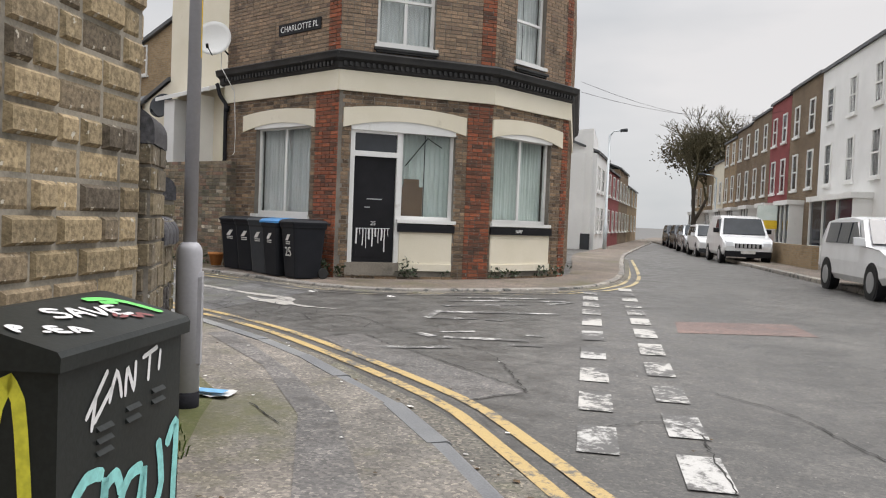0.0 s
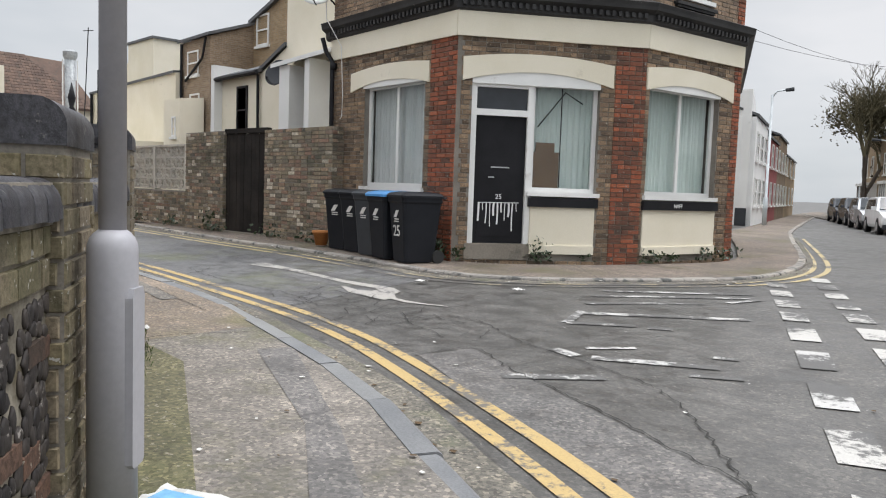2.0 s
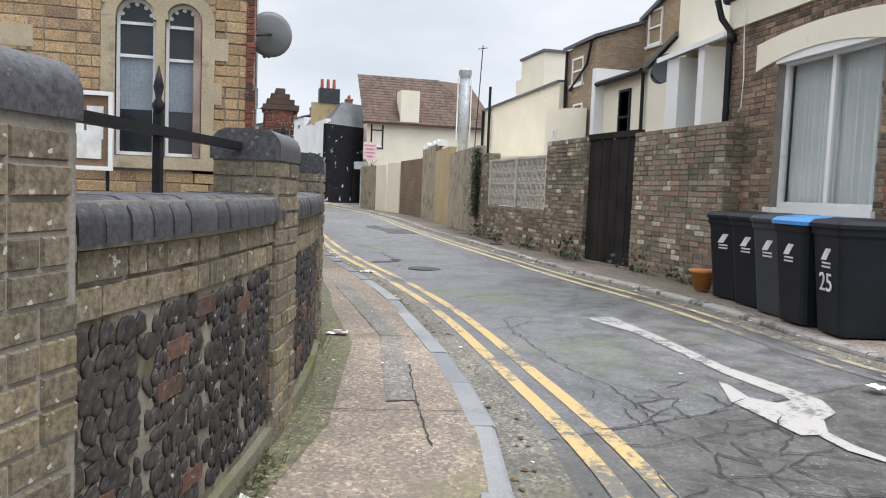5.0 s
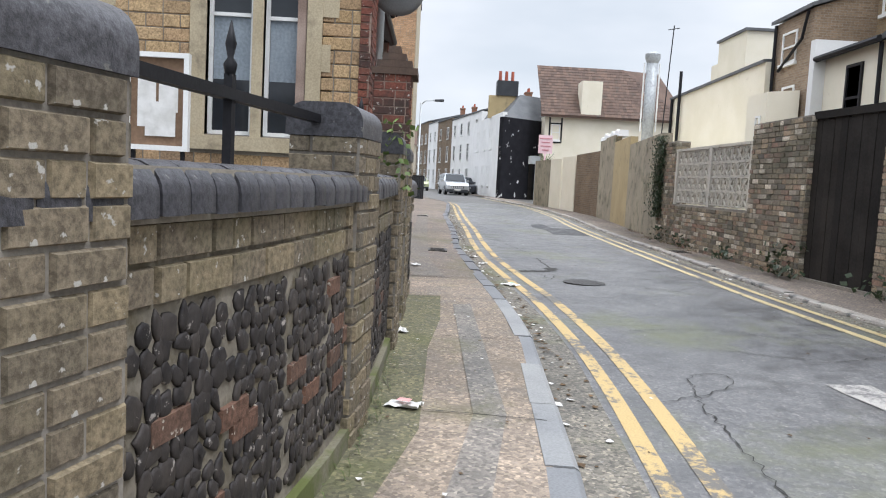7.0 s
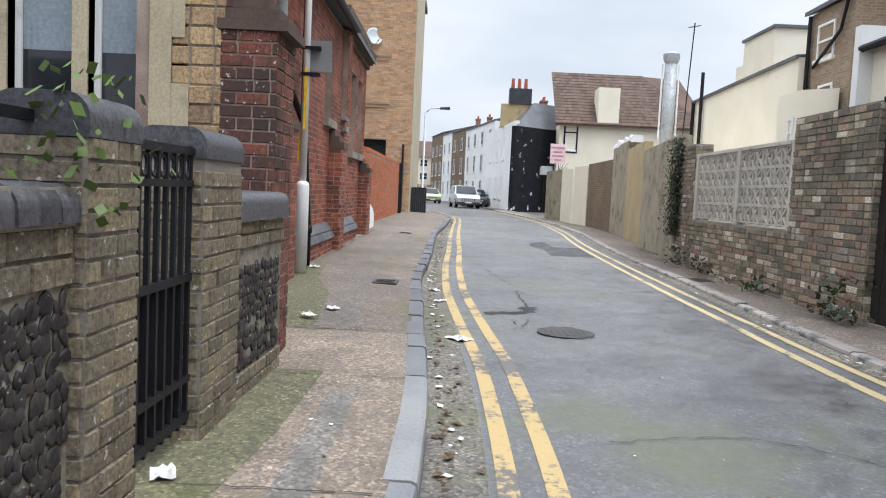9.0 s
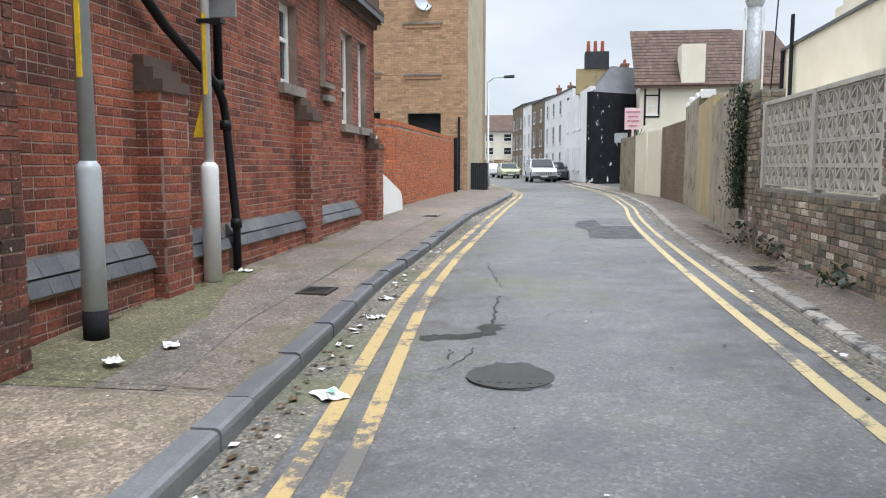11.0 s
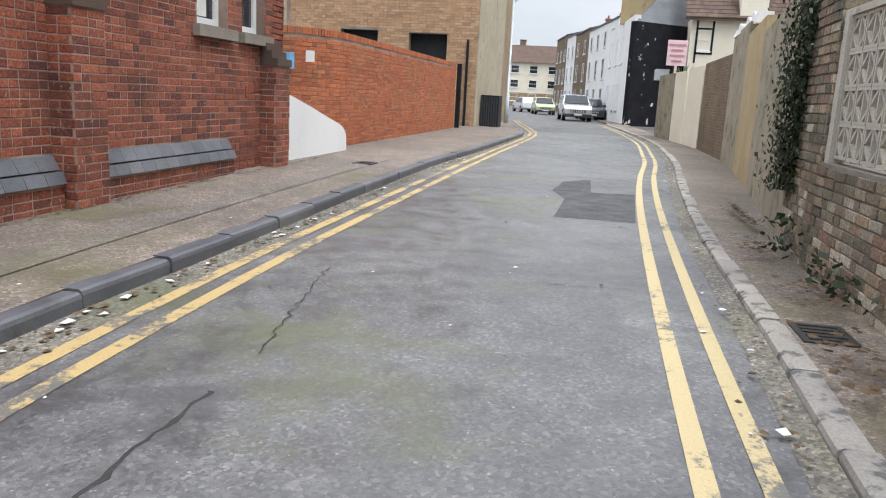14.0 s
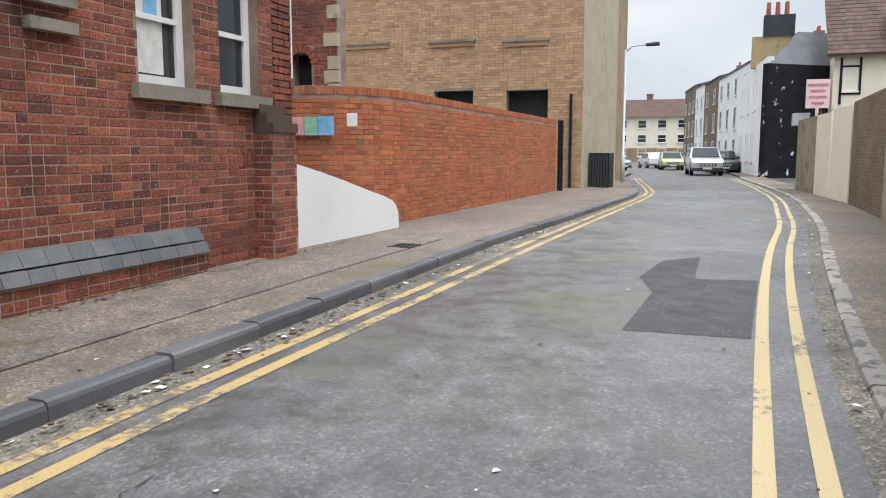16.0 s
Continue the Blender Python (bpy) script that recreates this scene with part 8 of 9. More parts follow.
# ---------------------------------------------------------------- vehicles
def vehicle(name, L, W, H, paint, label, pose_m, style="suv", front_glass=True, group="parked cars"):
    """A parked car: body, windows, lamps, grille, plate, bumpers and wheels. Its nose points along +x."""
    v = thing(name, label, "car" if style != "van" else "van", group)
    st = {"suv": [(0.0, 0.36, 0.62, 0.62), (0.02, 0.28, 0.64, 0.68), (0.07, 0.24, 0.64, 0.95), (0.2, 0.2, 0.63, 0.99), (0.42, 0.2, 0.62, 1.0), (0.58, 0.2, 0.61, 0.96), (0.73, 0.2, 0.61, 0.625), (0.9, 0.22, 0.58, 0.59), (0.98, 0.26, 0.5, 0.51), (1.0, 0.3, 0.44, 0.45)],
          "van": [(0.0, 0.3, 0.58, 0.96), (0.01, 0.24, 0.58, 0.98), (0.1, 0.2, 0.57, 1.0), (0.5, 0.2, 0.56, 1.0), (0.66, 0.2, 0.56, 0.95), (0.8, 0.2, 0.56, 0.575), (0.93, 0.22, 0.5, 0.51), (0.985, 0.25, 0.42, 0.43), (1.0, 0.3, 0.36, 0.37)]}[style]
    rings = []
    for f, zb, belt, roof in st:
        w = W / 2 * (0.9 if f in (0.0, 1.0) else 0.97 if f < 0.05 or f > 0.95 else 1.0)
        up = max(0.0, (roof - belt))
        wr = w * (1 - 0.45 * up)
        x = (f - 0.5) * L
        zb, belt, roof = zb * H * 0.85, belt * H, roof * H
        rings.append([(x, -w * 0.93, zb), (x, -w, zb + 0.12), (x, -w, (zb + belt) / 2 + 0.05), (x, -w * 0.97, belt), (x, -wr, roof - 0.03 * (up > 0.1)), (x, -wr * 0.8, roof), (x, wr * 0.8, roof), (x, wr, roof - 0.03 * (up > 0.1)), (x, w * 0.97, belt), (x, w, (zb + belt) / 2 + 0.05), (x, w, zb + 0.12), (x, w * 0.93, zb)])
    b = Batch()
    b.loops(rings)
    body = part("body", b, paint, v, smooth=False)
    g0, g1 = (0.12, 0.66) if style == "suv" else (0.52, 0.74)
    zl, zh = 0.645 * H, 0.92 * H
    for sy in (-1, 1):
        for k, (a, c) in enumerate(((g0, 0.3), (0.315, 0.47), (0.485, g1))) if style == "suv" else ((0, (g0, g1)),):
            b = Batch()
            wy = W / 2 * 0.985
            wt = W / 2 * 0.9
            xa, xc = (a - 0.5) * L, (c - 0.5) * L
            cut = 0.12 * L if c == g1 else 0.0
            b.hexa([(xa, sy * (wy - 0.05), zl), (xc, sy * (wy - 0.05), zl), (xc, sy * (wy + 0.004), zl), (xa, sy * (wy + 0.004), zl), (xa + 0.05, sy * (wt - 0.06), zh), (xc - cut, sy * (wt - 0.06), zh), (xc - cut, sy * (wt + 0.004), zh), (xa + 0.05, sy * (wt + 0.004), zh)])
            part("side_window", b, M_DARKGLASS, v)
    f0, f1 = (0.585, 0.725) if style == "suv" else (0.67, 0.79)
    z0, z1 = (0.95, 0.645) if style == "suv" else (0.93, 0.6)
    b = Batch()
    b.hexa([((f1 - 0.5) * L, -W * 0.43, z1 * H), ((f1 - 0.5) * L + 0.02, W * 0.43, z1 * H), ((f0 - 0.5) * L + 0.04, W * 0.38, z0 * H), ((f0 - 0.5) * L + 0.04, -W * 0.38, z0 * H), ((f1 - 0.5) * L + 0.02, -W * 0.43, z1 * H + 0.03), ((f1 - 0.5) * L + 0.02, W * 0.43, z1 * H + 0.03), ((f0 - 0.5) * L + 0.06, W * 0.38, z0 * H + 0.02), ((f0 - 0.5) * L + 0.06, -W * 0.38, z0 * H + 0.02)])
    part("windscreen", b, M_DARKGLASS, v)
    xn = 0.5 * L
    b = Batch()
    b.box(xn - 0.06, xn + 0.02, -W * 0.26, W * 0.26, 0.33 * H, 0.42 * H)
    gr = part("grille", b, M_BLACK, v)
    for k in range(6):
        b = Batch()
        y = -W * 0.24 + k * W * 0.08
        b.box(xn + 0.015, xn + 0.03, y, y + W * 0.05, 0.335 * H, 0.415 * H)
        part("grille_slot", b, M_ALLOY, gr)
    b = Batch()
    b.box(xn - 0.12, xn + 0.03, -W * 0.46, W * 0.46, 0.15 * H, 0.27 * H)
    part("bumper", b, M_BLACK if style == "van" else M_GREY_PL, v)
    b = Batch()
    b.box(xn + 0.028, xn + 0.04, -0.26, 0.26, 0.22 * H, 0.285 * H)
    part("number_plate", b, M_LITTER, v)
    for sy in (-1, 1):
        b = Batch()
        b.hexa([(xn - 0.25, sy * W * 0.47, 0.4 * H), (xn - 0.0, sy * W * 0.44, 0.37 * H), (xn - 0.0, sy * W * 0.3, 0.37 * H), (xn - 0.25, sy * W * 0.32, 0.4 * H), (xn - 0.3, sy * W * 0.47, 0.5 * H), (xn - 0.04, sy * W * 0.44, 0.45 * H), (xn - 0.04, sy * W * 0.3, 0.44 * H), (xn - 0.3, sy * W * 0.32, 0.5 * H)])
        part("headlight", b, M_LAMP_GL, v)
        b = Batch()
        b.hexa([(0.16 * L, sy * W * 0.49, 0.63 * H), (0.2 * L, sy * W * 0.49, 0.63 * H), (0.2 * L, sy * W * 0.6, 0.63 * H), (0.16 * L, sy * W * 0.58, 0.63 * H), (0.16 * L, sy * W * 0.49, 0.73 * H), (0.2 * L, sy * W * 0.49, 0.72 * H), (0.2 * L, sy * W * 0.6, 0.72 * H), (0.16 * L, sy * W * 0.58, 0.73 * H)])
        part("wing_mirror", b, M_BLACK if style == "van" else paint, v)
        for fx in (0.17, 0.82):
            r = 0.205 * H if style == "suv" else 0.175 * H
            x = (fx - 0.5) * L
            b = Batch()
            b.tube([(x, sy * (W / 2 - 0.2), r), (x, sy * (W / 2 + 0.015), r)], r, 22)
            wh = part("wheel", b, M_TYRE, v)
            b = Batch()
            b.tube([(x, sy * (W / 2 - 0.02), r), (x, sy * (W / 2 + 0.022), r)], r * 0.62, 16)
            part("rim", b, M_ALLOY, wh)
            b = Batch()
            b.tube([(x, sy * (W / 2 - 0.1), r), (x, sy * (W / 2 + 0.006), r)], r * 1.16, 22)
            part("wheel_arch", b, M_BLACK, v)
    v.matrix_basis = pose_m
    return v


RA = math.degrees(math.atan2(-0.894, 0.448))
vehicle("parked_suv", 4.4, 1.85, 1.66, M_WHITE_CAR, "white compact SUV parked by the kerb", pose(-2.2, 18.7, gz(-2.5, 18), 0, 0, RA))
vehicle("parked_van", 4.4, 1.8, 1.85, M_WHITE_CAR, "white small van parked facing the junction", pose(-9.3, 31.9, gz(-9, 31), 0, 0, RA), "van")
for i, (x, y, m, lab) in enumerate(((-12.0, 37.0, M_WHITE_CAR, "white hatchback parked behind the van"), (-14.4, 42.0, M_SILVER_CAR, "silver car parked down the road"), (-16.9, 47.5, M_DARK_CAR, "dark blue car with a roof box parked down the road"), (-19.5, 53.0, M_DARK_CAR, "dark car parked far down the road"))):
    vehicle("parked_car", 4.2, 1.75, 1.5, m, lab, pose(x, y, gz(x, y), 0, 0, RA))
vehicle("jeep", 4.5, 1.9, 1.75, M_SILVER_CAR, "silver boxy off-road car parked facing the lane", pose(-71.8, 7.1, gz(-70, 7), 0, 0, 8))
vehicle("parked_car", 4.2, 1.75, 1.55, M_DARK_CAR, "dark blue car parked behind the silver one", pose(-77.5, 8.1, gz(-77, 8), 0, 0, 8))
vehicle("parked_car", 4.2, 1.75, 1.5, M_DARK_CAR, "dark blue car parked further along the lane", pose(-83.0, 7.9, gz(-80, 8), 0, 0, 8))
vehicle("parked_car", 4.2, 1.75, 1.5, M_LIME_CAR, "lime green small car parked at the bend", pose(-88.0, 3.9, 0.11, 0, 0, 10))
vehicle("parked_car", 4.2, 1.75, 1.45, M_WHITE_CAR, "white car parked at the far bend", pose(-96.0, 1.6, 0.11, 0, 0, 200))
vehicle("parked_car", 4.2, 1.75, 1.45, M_SILVER_CAR, "silver car standing beyond the buff building", pose(-84.0, -1.0, 0.11, 0, 0, 60))
# low garden walls and sign before the terrace
for s0, s1, m, lab in ((5.0, 11.0, P_BUFF, "low buff brick garden wall before the terrace"), (13.5, 17.0, M_BLACK, "black railing fence before the terrace")):
    gw = thing("garden_wall", lab, "garden wall", kind="structure")
    F = Face(FTR.at(trs(s1), 2.2, 0).xy, FTR.at(trs(s0), 2.2, 0).xy)
    part("wall_body", slab(F, 0.05, 0.95, 0.22), m, gw)
FPR = [(-9.5, 27.7 + 8), (-4.2, 21.9), (-1.4, 13.2), (2.8, 5.0)]
ke = [(-30.0, 72.0), (-7.35, 27.4), (-4.4, 21.85), (-1.3, 15.5), (4.0, 5.0), (10.0, -7.0)]
pavement("pavement_terrace", ke, [(-26.0, 74.0), (-3.6, 29.0), (-0.9, 23.4), (2.3, 17.0), (7.6, 6.5), (13.6, -5.5)], M_PAVE_B, "pavement before the terraced houses", 0.12)
kerb("kerb_terrace", ke[:-1], M_KERB_PALE, "pale kerb before the terrace", 1.8, 0.14)
es = thing("agent_board", "blue and yellow estate agent's board by the terrace", "sign")
c = FTR.at(trs(17.0), 1.0, 0)
b = Batch()
b.box(c.x - 0.04, c.x + 0.04, c.y - 0.04, c.y + 0.04, 0.1, 2.6)
part("pole", b, M_WHITE, es)
b = Batch()
b.box(c.x - 0.45, c.x + 0.45, c.y - 0.06, c.y - 0.03, 1.9, 2.6)
part("upper_panel", b, M_CURTAIN, es)
b = Batch()
b.box(c.x - 0.45, c.x + 0.45, c.y - 0.06, c.y - 0.03, 1.5, 1.9)
part("lower_panel", b, M_SIGN_Y, es)


def street_lamp(x, y, z, h, arm, label):
    s = thing("street_lamp", label, "street lamp", "far street lamps")
    b = Batch()
    b.tube([(x, y, z), (x, y, z + 1.2), (x, y, z + 1.22), (x, y, z + h)], [0.1, 0.1, 0.065, 0.05], 12)
    part("pole", b, M_GALV, s, smooth=True)
    b = Batch()
    b.tube([(x, y, z + h - 0.1), (x + arm[0] * 0.3, y + arm[1] * 0.3, z + h + 0.15), (x + arm[0], y + arm[1], z + h + 0.22)], 0.035, 8)
    part("arm", b, M_GALV, s, smooth=True)
    b = Batch()
    b.tube([(x + arm[0] * 0.9, y + arm[1] * 0.9, z + h + 0.2), (x + arm[0] * 1.5, y + arm[1] * 1.5, z + h + 0.24)], [0.07, 0.09], 8)
    part("lantern", b, M_GREY_PL, s)


street_lamp(-54.2, 4.4, 0.2, 5.6, (-0.2, 0.9), "grey street lamp with a curved arm by the buff building")
street_lamp(-16.6, 35.2, 0.2, 5.6, (0.5, 0.25), "grey street lamp beyond the corner house")
street_lamp(-18.0, 56.0, 0.2, 4.9, (-0.8, -0.3), "grey street lamp before the trees")
# overhead wires
wr = thing("overhead_wires", "thin telephone wires crossing over the street", "wires")
for (x0, y0, z0), (x1, y1, z1) in (((-10.9, 21.0, 5.6), (-12.0, 44.0, 7.6)), ((-10.9, 21.0, 5.3), (-10.0, 41.0, 7.4)), ((-14.6, 13.0, 7.4), (-28.5, 3.0, 7.0))):
    b = Batch()
    b.tube([(x0 + (x1 - x0) * k / 10, y0 + (y1 - y0) * k / 10, z0 + (z1 - z0) * k / 10 - 0.5 * (1 - (k / 5 - 1) ** 2)) for k in range(11)], 0.006, 5)
    part("wire", b, M_BLACK, wr)
an = thing("roof_aerial", "thin television aerial above the flue", "aerial")
b = Batch()
b.tube([(-42.0, 15.35, 2.8), (-42.0, 15.6, 8.6)], 0.025, 6)
b.tube([(-42.0, 15.35, 8.4), (-42.0, 15.85, 8.5)], 0.02, 6)
part("mast", b, M_BLACK, an)


# ---------------------------------------------------------------- trees
def bare_tree(x, y, z, h, seed, label, leafy):
    t = thing("street_tree", label, "tree", "trees down the road")
    rnd = random.Random(seed)
    trunk, twigs, leaves = Batch(), Batch(), Batch()

    def grow(p, d, l, r, depth):
        q = p + d * l
        mid = p + d * l * 0.5 + Vector((rnd.uniform(-1, 1), rnd.uniform(-1, 1), 0)) * l * 0.06
        (trunk if depth < 2 else twigs).tube([p, mid, q], [r, r * 0.85, r * 0.7], 6 if depth < 3 else 4, False)
        if leafy:
            for _ in range((9 if depth > 1 else 14) if depth > 0 else 40):
                c = p.lerp(q, rnd.random()) + Vector((rnd.gauss(0, 1), rnd.gauss(0, 1), rnd.gauss(0, 1))) * (0.5 if depth > 1 else 0.8)
                a, e = Vector((rnd.uniform(-1, 1), rnd.uniform(-1, 1), rnd.uniform(-1, 1))) * 0.1, Vector((rnd.uniform(-1, 1), rnd.uniform(-1, 1), rnd.uniform(-1, 1))) * 0.1
                leaves.quad(c - a, c - e, c + a, c + e)
        if depth < 6:
            for _ in range(3 if depth < 4 else 4):
                nd = (d + Vector((rnd.uniform(-1, 1), rnd.uniform(-1, 1), rnd.uniform(-0.25, 0.7))) * 0.75).normalized()
                grow(q if rnd.random() < 0.7 else mid, nd, l * rnd.uniform(0.6, 0.82), r * 0.6, depth + 1)
    grow(Vector((x, y, z)), Vector((0, 0, 1)), h * 0.33, h * 0.024, 0)
    part("trunk", trunk, M_BARK, t)
    part("crown", twigs, M_TWIG, t)["kind"] = "stuff"
    if leaves.v:
        part("foliage", leaves, M_TWIG, t, fix=False)["kind"] = "stuff"


bare_tree(-21.0, 60.0, 0.1, 10.6, 5, "bare winter tree with fine twigs", False)
bare_tree(-19.6, 61.5, 0.1, 10.4, 6, "dark ivy-clad tree beside the road", True)
bare_tree(-19.8, 64.0, 0.1, 11.0, 8, "bare winter tree down the road", False)

# ---------------------------------------------------------------- cracks, covers, joints
def crack(name, pts, width, up, seed=1, label="dark crack in the asphalt", jit=0.03):
    rnd = random.Random(seed)
    P = resample(pts, 0.06)
    b = Batch()
    prev = None
    for i, p in enumerate(P):
        d = (P[min(i + 1, len(P) - 1)] - P[max(i - 1, 0)]).normalized()
        n = Vector((-d.y, d.x))
        c = p + n * rnd.uniform(-jit, jit)
        w = width * rnd.uniform(0.35, 1.2) / 2
        cur = [(v.x, v.y, gz(v.x, v.y) + up) for v in (c - n * w, c + n * w)]
        if prev:
            b.quad(prev[0], cur[0], cur[1], prev[1])
        prev = cur
    return tagged(part(name, b, M_CRACK), label, "crack", kind="structure")


ROAD_CRACKS = [[(-6.05, 5.88), (-5.98, 6.43), (-5.33, 6.15), (-4.54, 5.87), (-3.68, 5.52), (-3.08, 5.26), (-3.16, 4.95), (-3.22, 4.62)], [(-7.18, 6.53), (-7.05, 7.36), (-5.78, 6.9), (-4.82, 6.69), (-4.09, 6.35), (-3.07, 5.23)],
               [(-1.96, 6.34), (-1.32, 6.06), (-0.94, 5.62), (-0.3, 4.9)], [(-2.16, 4.76), (-1.93, 5.11), (-1.64, 5.0), (-1.36, 4.47), (-0.9, 3.6)], [(-11.73, 6.61), (-11.9, 6.93), (-12.17, 7.23), (-12.45, 7.27), (-12.37, 7.01), (-11.67, 6.85), (-11.23, 6.81), (-10.3, 6.75), (-9.4, 6.8), (-8.4, 6.6)],
               [(-17.58, 6.8), (-17.85, 6.79)], [(-17.31, 6.77), (-17.6, 6.9), (-17.9, 6.95)], [(-22.48, 8.2), (-22.49, 8.56), (-22.48, 8.9)], [(-30.5, 7.0), (-30.7, 8.0), (-30.4, 9.3)], [(-14.0, 7.0), (-14.1, 7.8), (-13.6, 8.4)], [(-20.5, 7.0), (-21.4, 6.85), (-22.4, 6.7)], [(-13.2, 7.6), (-12.9, 8.3), (-13.1, 8.8)]]
for i, pts in enumerate(ROAD_CRACKS):
    crack("road_crack", pts, 0.013 if i < 4 else 0.01, 0.0095, i, jit=0.022)
# alligator cracking: the edges of an uneven net of cells
rnd = random.Random(21)
net = {}
for i in range(15):
    for j in range(7):
        net[i, j] = (-9.6 + 0.24 * i + (0.12 if j % 2 else 0) + rnd.uniform(-0.08, 0.08), 6.45 + 0.2 * j - 0.03 * i + rnd.uniform(-0.07, 0.07))
for (i, j), p in net.items():
    for di, dj in ((1, 0), (0, 1), (1 if j % 2 else -1, 1)):
        q = net.get((i + di, j + dj))
        r = math.hypot((p[0] + 8.0) / 1.9, (p[1] - 6.9) / 0.62)
        if q and rnd.random() < 1.15 - r and rnd.random() < 0.7:
            crack("road_crack", [p, q], 0.011, 0.0095, i * 31 + j, "alligator cracking in the asphalt", 0.012)
for i, pts in enumerate(([(-11.02, 4.9), (-11.01, 5.21), (-10.92, 5.8)], [(-14.78, 4.98), (-14.78, 5.27), (-14.8, 5.85)], [(-7.24, 4.2), (-7.26, 4.52), (-6.98, 5.2)], [(-8.9, 4.62), (-8.75, 5.5)], [(-12.9, 5.0), (-12.9, 5.85)], [(-9.9, 5.45), (-9.0, 5.3), (-8.2, 5.2)], [(-3.9, 3.2), (-3.4, 3.0)], [(-16.5, 4.3), (-16.4, 5.7)], [(-22.0, 4.3), (-22.1, 5.6)], [(-26.0, 4.3), (-26.0, 5.6)], [(-33.0, 4.0), (-33.0, 5.7)],
                         [(-11.5, 9.1), (-11.2, 10.2)], [(-9.0, 8.8), (-9.6, 10.6)], [(-7.2, 10.0), (-8.7, 11.4)], [(-6.6, 12.3), (-8.6, 12.9)])):
    crack("pavement_joint", pts, 0.01, KERB_UP + 0.0075, 200 + i, "dark joint in the pavement", 0.008)
mh = thing("manhole_cover", "round black iron manhole cover set in the lane", "manhole cover")
b = Batch()
b.tube([(-17.17, 7.23, gz(-17.17, 7.23) - 0.01), (-17.17, 7.23, gz(-17.17, 7.23) + 0.012)], 0.27, 28)
part("cover", b, M_IRON, mh)
for i in range(7):
    b = Batch()
    z = gz(-17.17, 7.23)
    y = 7.23 - 0.18 + 0.06 * i
    b.box(-17.17 - 0.16, -17.17 + 0.16, y - 0.012, y + 0.012, z + 0.012, z + 0.0145)
    part("raised_bar", b, M_IRON, mh)
b = Batch()
k = 40
ro = [0.31 + 0.02 * math.sin(i * 1.7) + 0.02 * math.sin(i * 3.3) + (0.08 if 8 < i < 17 else 0) for i in range(k)]
b.poly([(-17.2 + ro[i] * math.cos(2 * math.pi * i / k), 7.27 + ro[i] * 0.95 * math.sin(2 * math.pi * i / k), gz(-17.2, 7.27) + 0.0065) for i in range(k)])
tagged(part("tarmac_patch", b, M_PATCH), "ragged dark tarmac round the manhole", "road patch", kind="structure")
for cx, cy, a in ((-19.45, 5.33, 0.0), (-21.6, 9.92, 0.05), (-29.0, 5.0, 0.0)):
    dc = thing("drain_cover", "small rusty iron cover set in the pavement", "drain cover")
    b = Batch()
    z = gz(cx, cy) + (EAST_UP if cy > 8 else KERB_UP + CHURCH_RISE * (5.9 - cy) / 2)
    b.box(cx - 0.2, cx + 0.2, cy - 0.15, cy + 0.15, z - 0.02, z + 0.008)
    part("plate", b, M_IRON, dc)
    for i in range(5):
        b = Batch()
        b.box(cx - 0.16 + 0.07 * i, cx - 0.13 + 0.07 * i, cy - 0.11, cy + 0.11, z + 0.008, z + 0.014)
        part("bar", b, M_IRON, dc)

for k in range(3):
    crack("tar_seam", [(-18.2, 6.5), (-18.24, 6.75), (-18.36, 6.98), (-18.7, 7.02)], 0.16, 0.0045 + 0.0003 * k, 70 + k, "black tarred seam in the lane", 0.03)
crack("tar_seam", [(-18.6, 7.02), (-19.1, 7.01), (-19.6, 6.99), (-20.0, 7.0)], 0.032, 0.0045, 75, "black tarred seam in the lane", 0.015)

# ---------------------------------------------------------------- litter, leaves, weeds, ivy
def scrap(b, x, y, z, r, rnd):
    a = rnd.uniform(0, 6.28)
    pts = []
    for k in range(4):
        t = a + k * 1.57 + rnd.uniform(-0.3, 0.3)
        q = r * rnd.uniform(0.6, 1.1)
        pts.append((x + q * math.cos(t), y + q * math.sin(t) * 0.8, z + rnd.uniform(0.003, r * 0.35)))
    c = (x, y, z + r * rnd.uniform(0.1, 0.3))
    for k in range(4):
        b.poly([pts[k], pts[(k + 1) % 4], c])


rnd = random.Random(77)
lit, lvs, pebble = Batch(), Batch(), Batch()
for line, side, n in ((KERB_L, 1, 420), (KERB_R, 1, 420)):
    P = [p for p in resample([q for q in line if -48 < q[0] < 1.0 and q[1] < 20], 0.12)]
    for i in range(n):
        j = rnd.randrange(1, len(P) - 1)
        d = (P[j + 1] - P[j - 1]).normalized()
        nn = Vector((d.y, -d.x))
        o = abs(rnd.gauss(0, 0.13)) + 0.03
        p = P[j] + nn * o
        z = gz(p.x, p.y) + 0.006 + (0.045 * max(0, 1 - o / 0.3) if line is KERB_R else 0)
        if rnd.random() < 0.16:
            scrap(lit, p.x, p.y, z, rnd.uniform(0.012, 0.05), rnd)
        else:
            scrap(lvs, p.x, p.y, z, rnd.uniform(0.012, 0.035), rnd)
for i in range(260):
    x = rnd.uniform(-34, 0.5)
    P = min(KERB_L, key=lambda k: abs(k[0] - x))
    y = P[1] + rnd.uniform(-1.6, -0.2)
    if rnd.random() < 0.35:
        y = P[1] + rnd.uniform(0.6, 3.2)
        z = gz(x, y) + 0.006
    else:
        z = gz(x, y) + KERB_UP + 0.006
    scrap(lit if rnd.random() < 0.45 else lvs, x, y, z, rnd.uniform(0.008, 0.026), rnd)
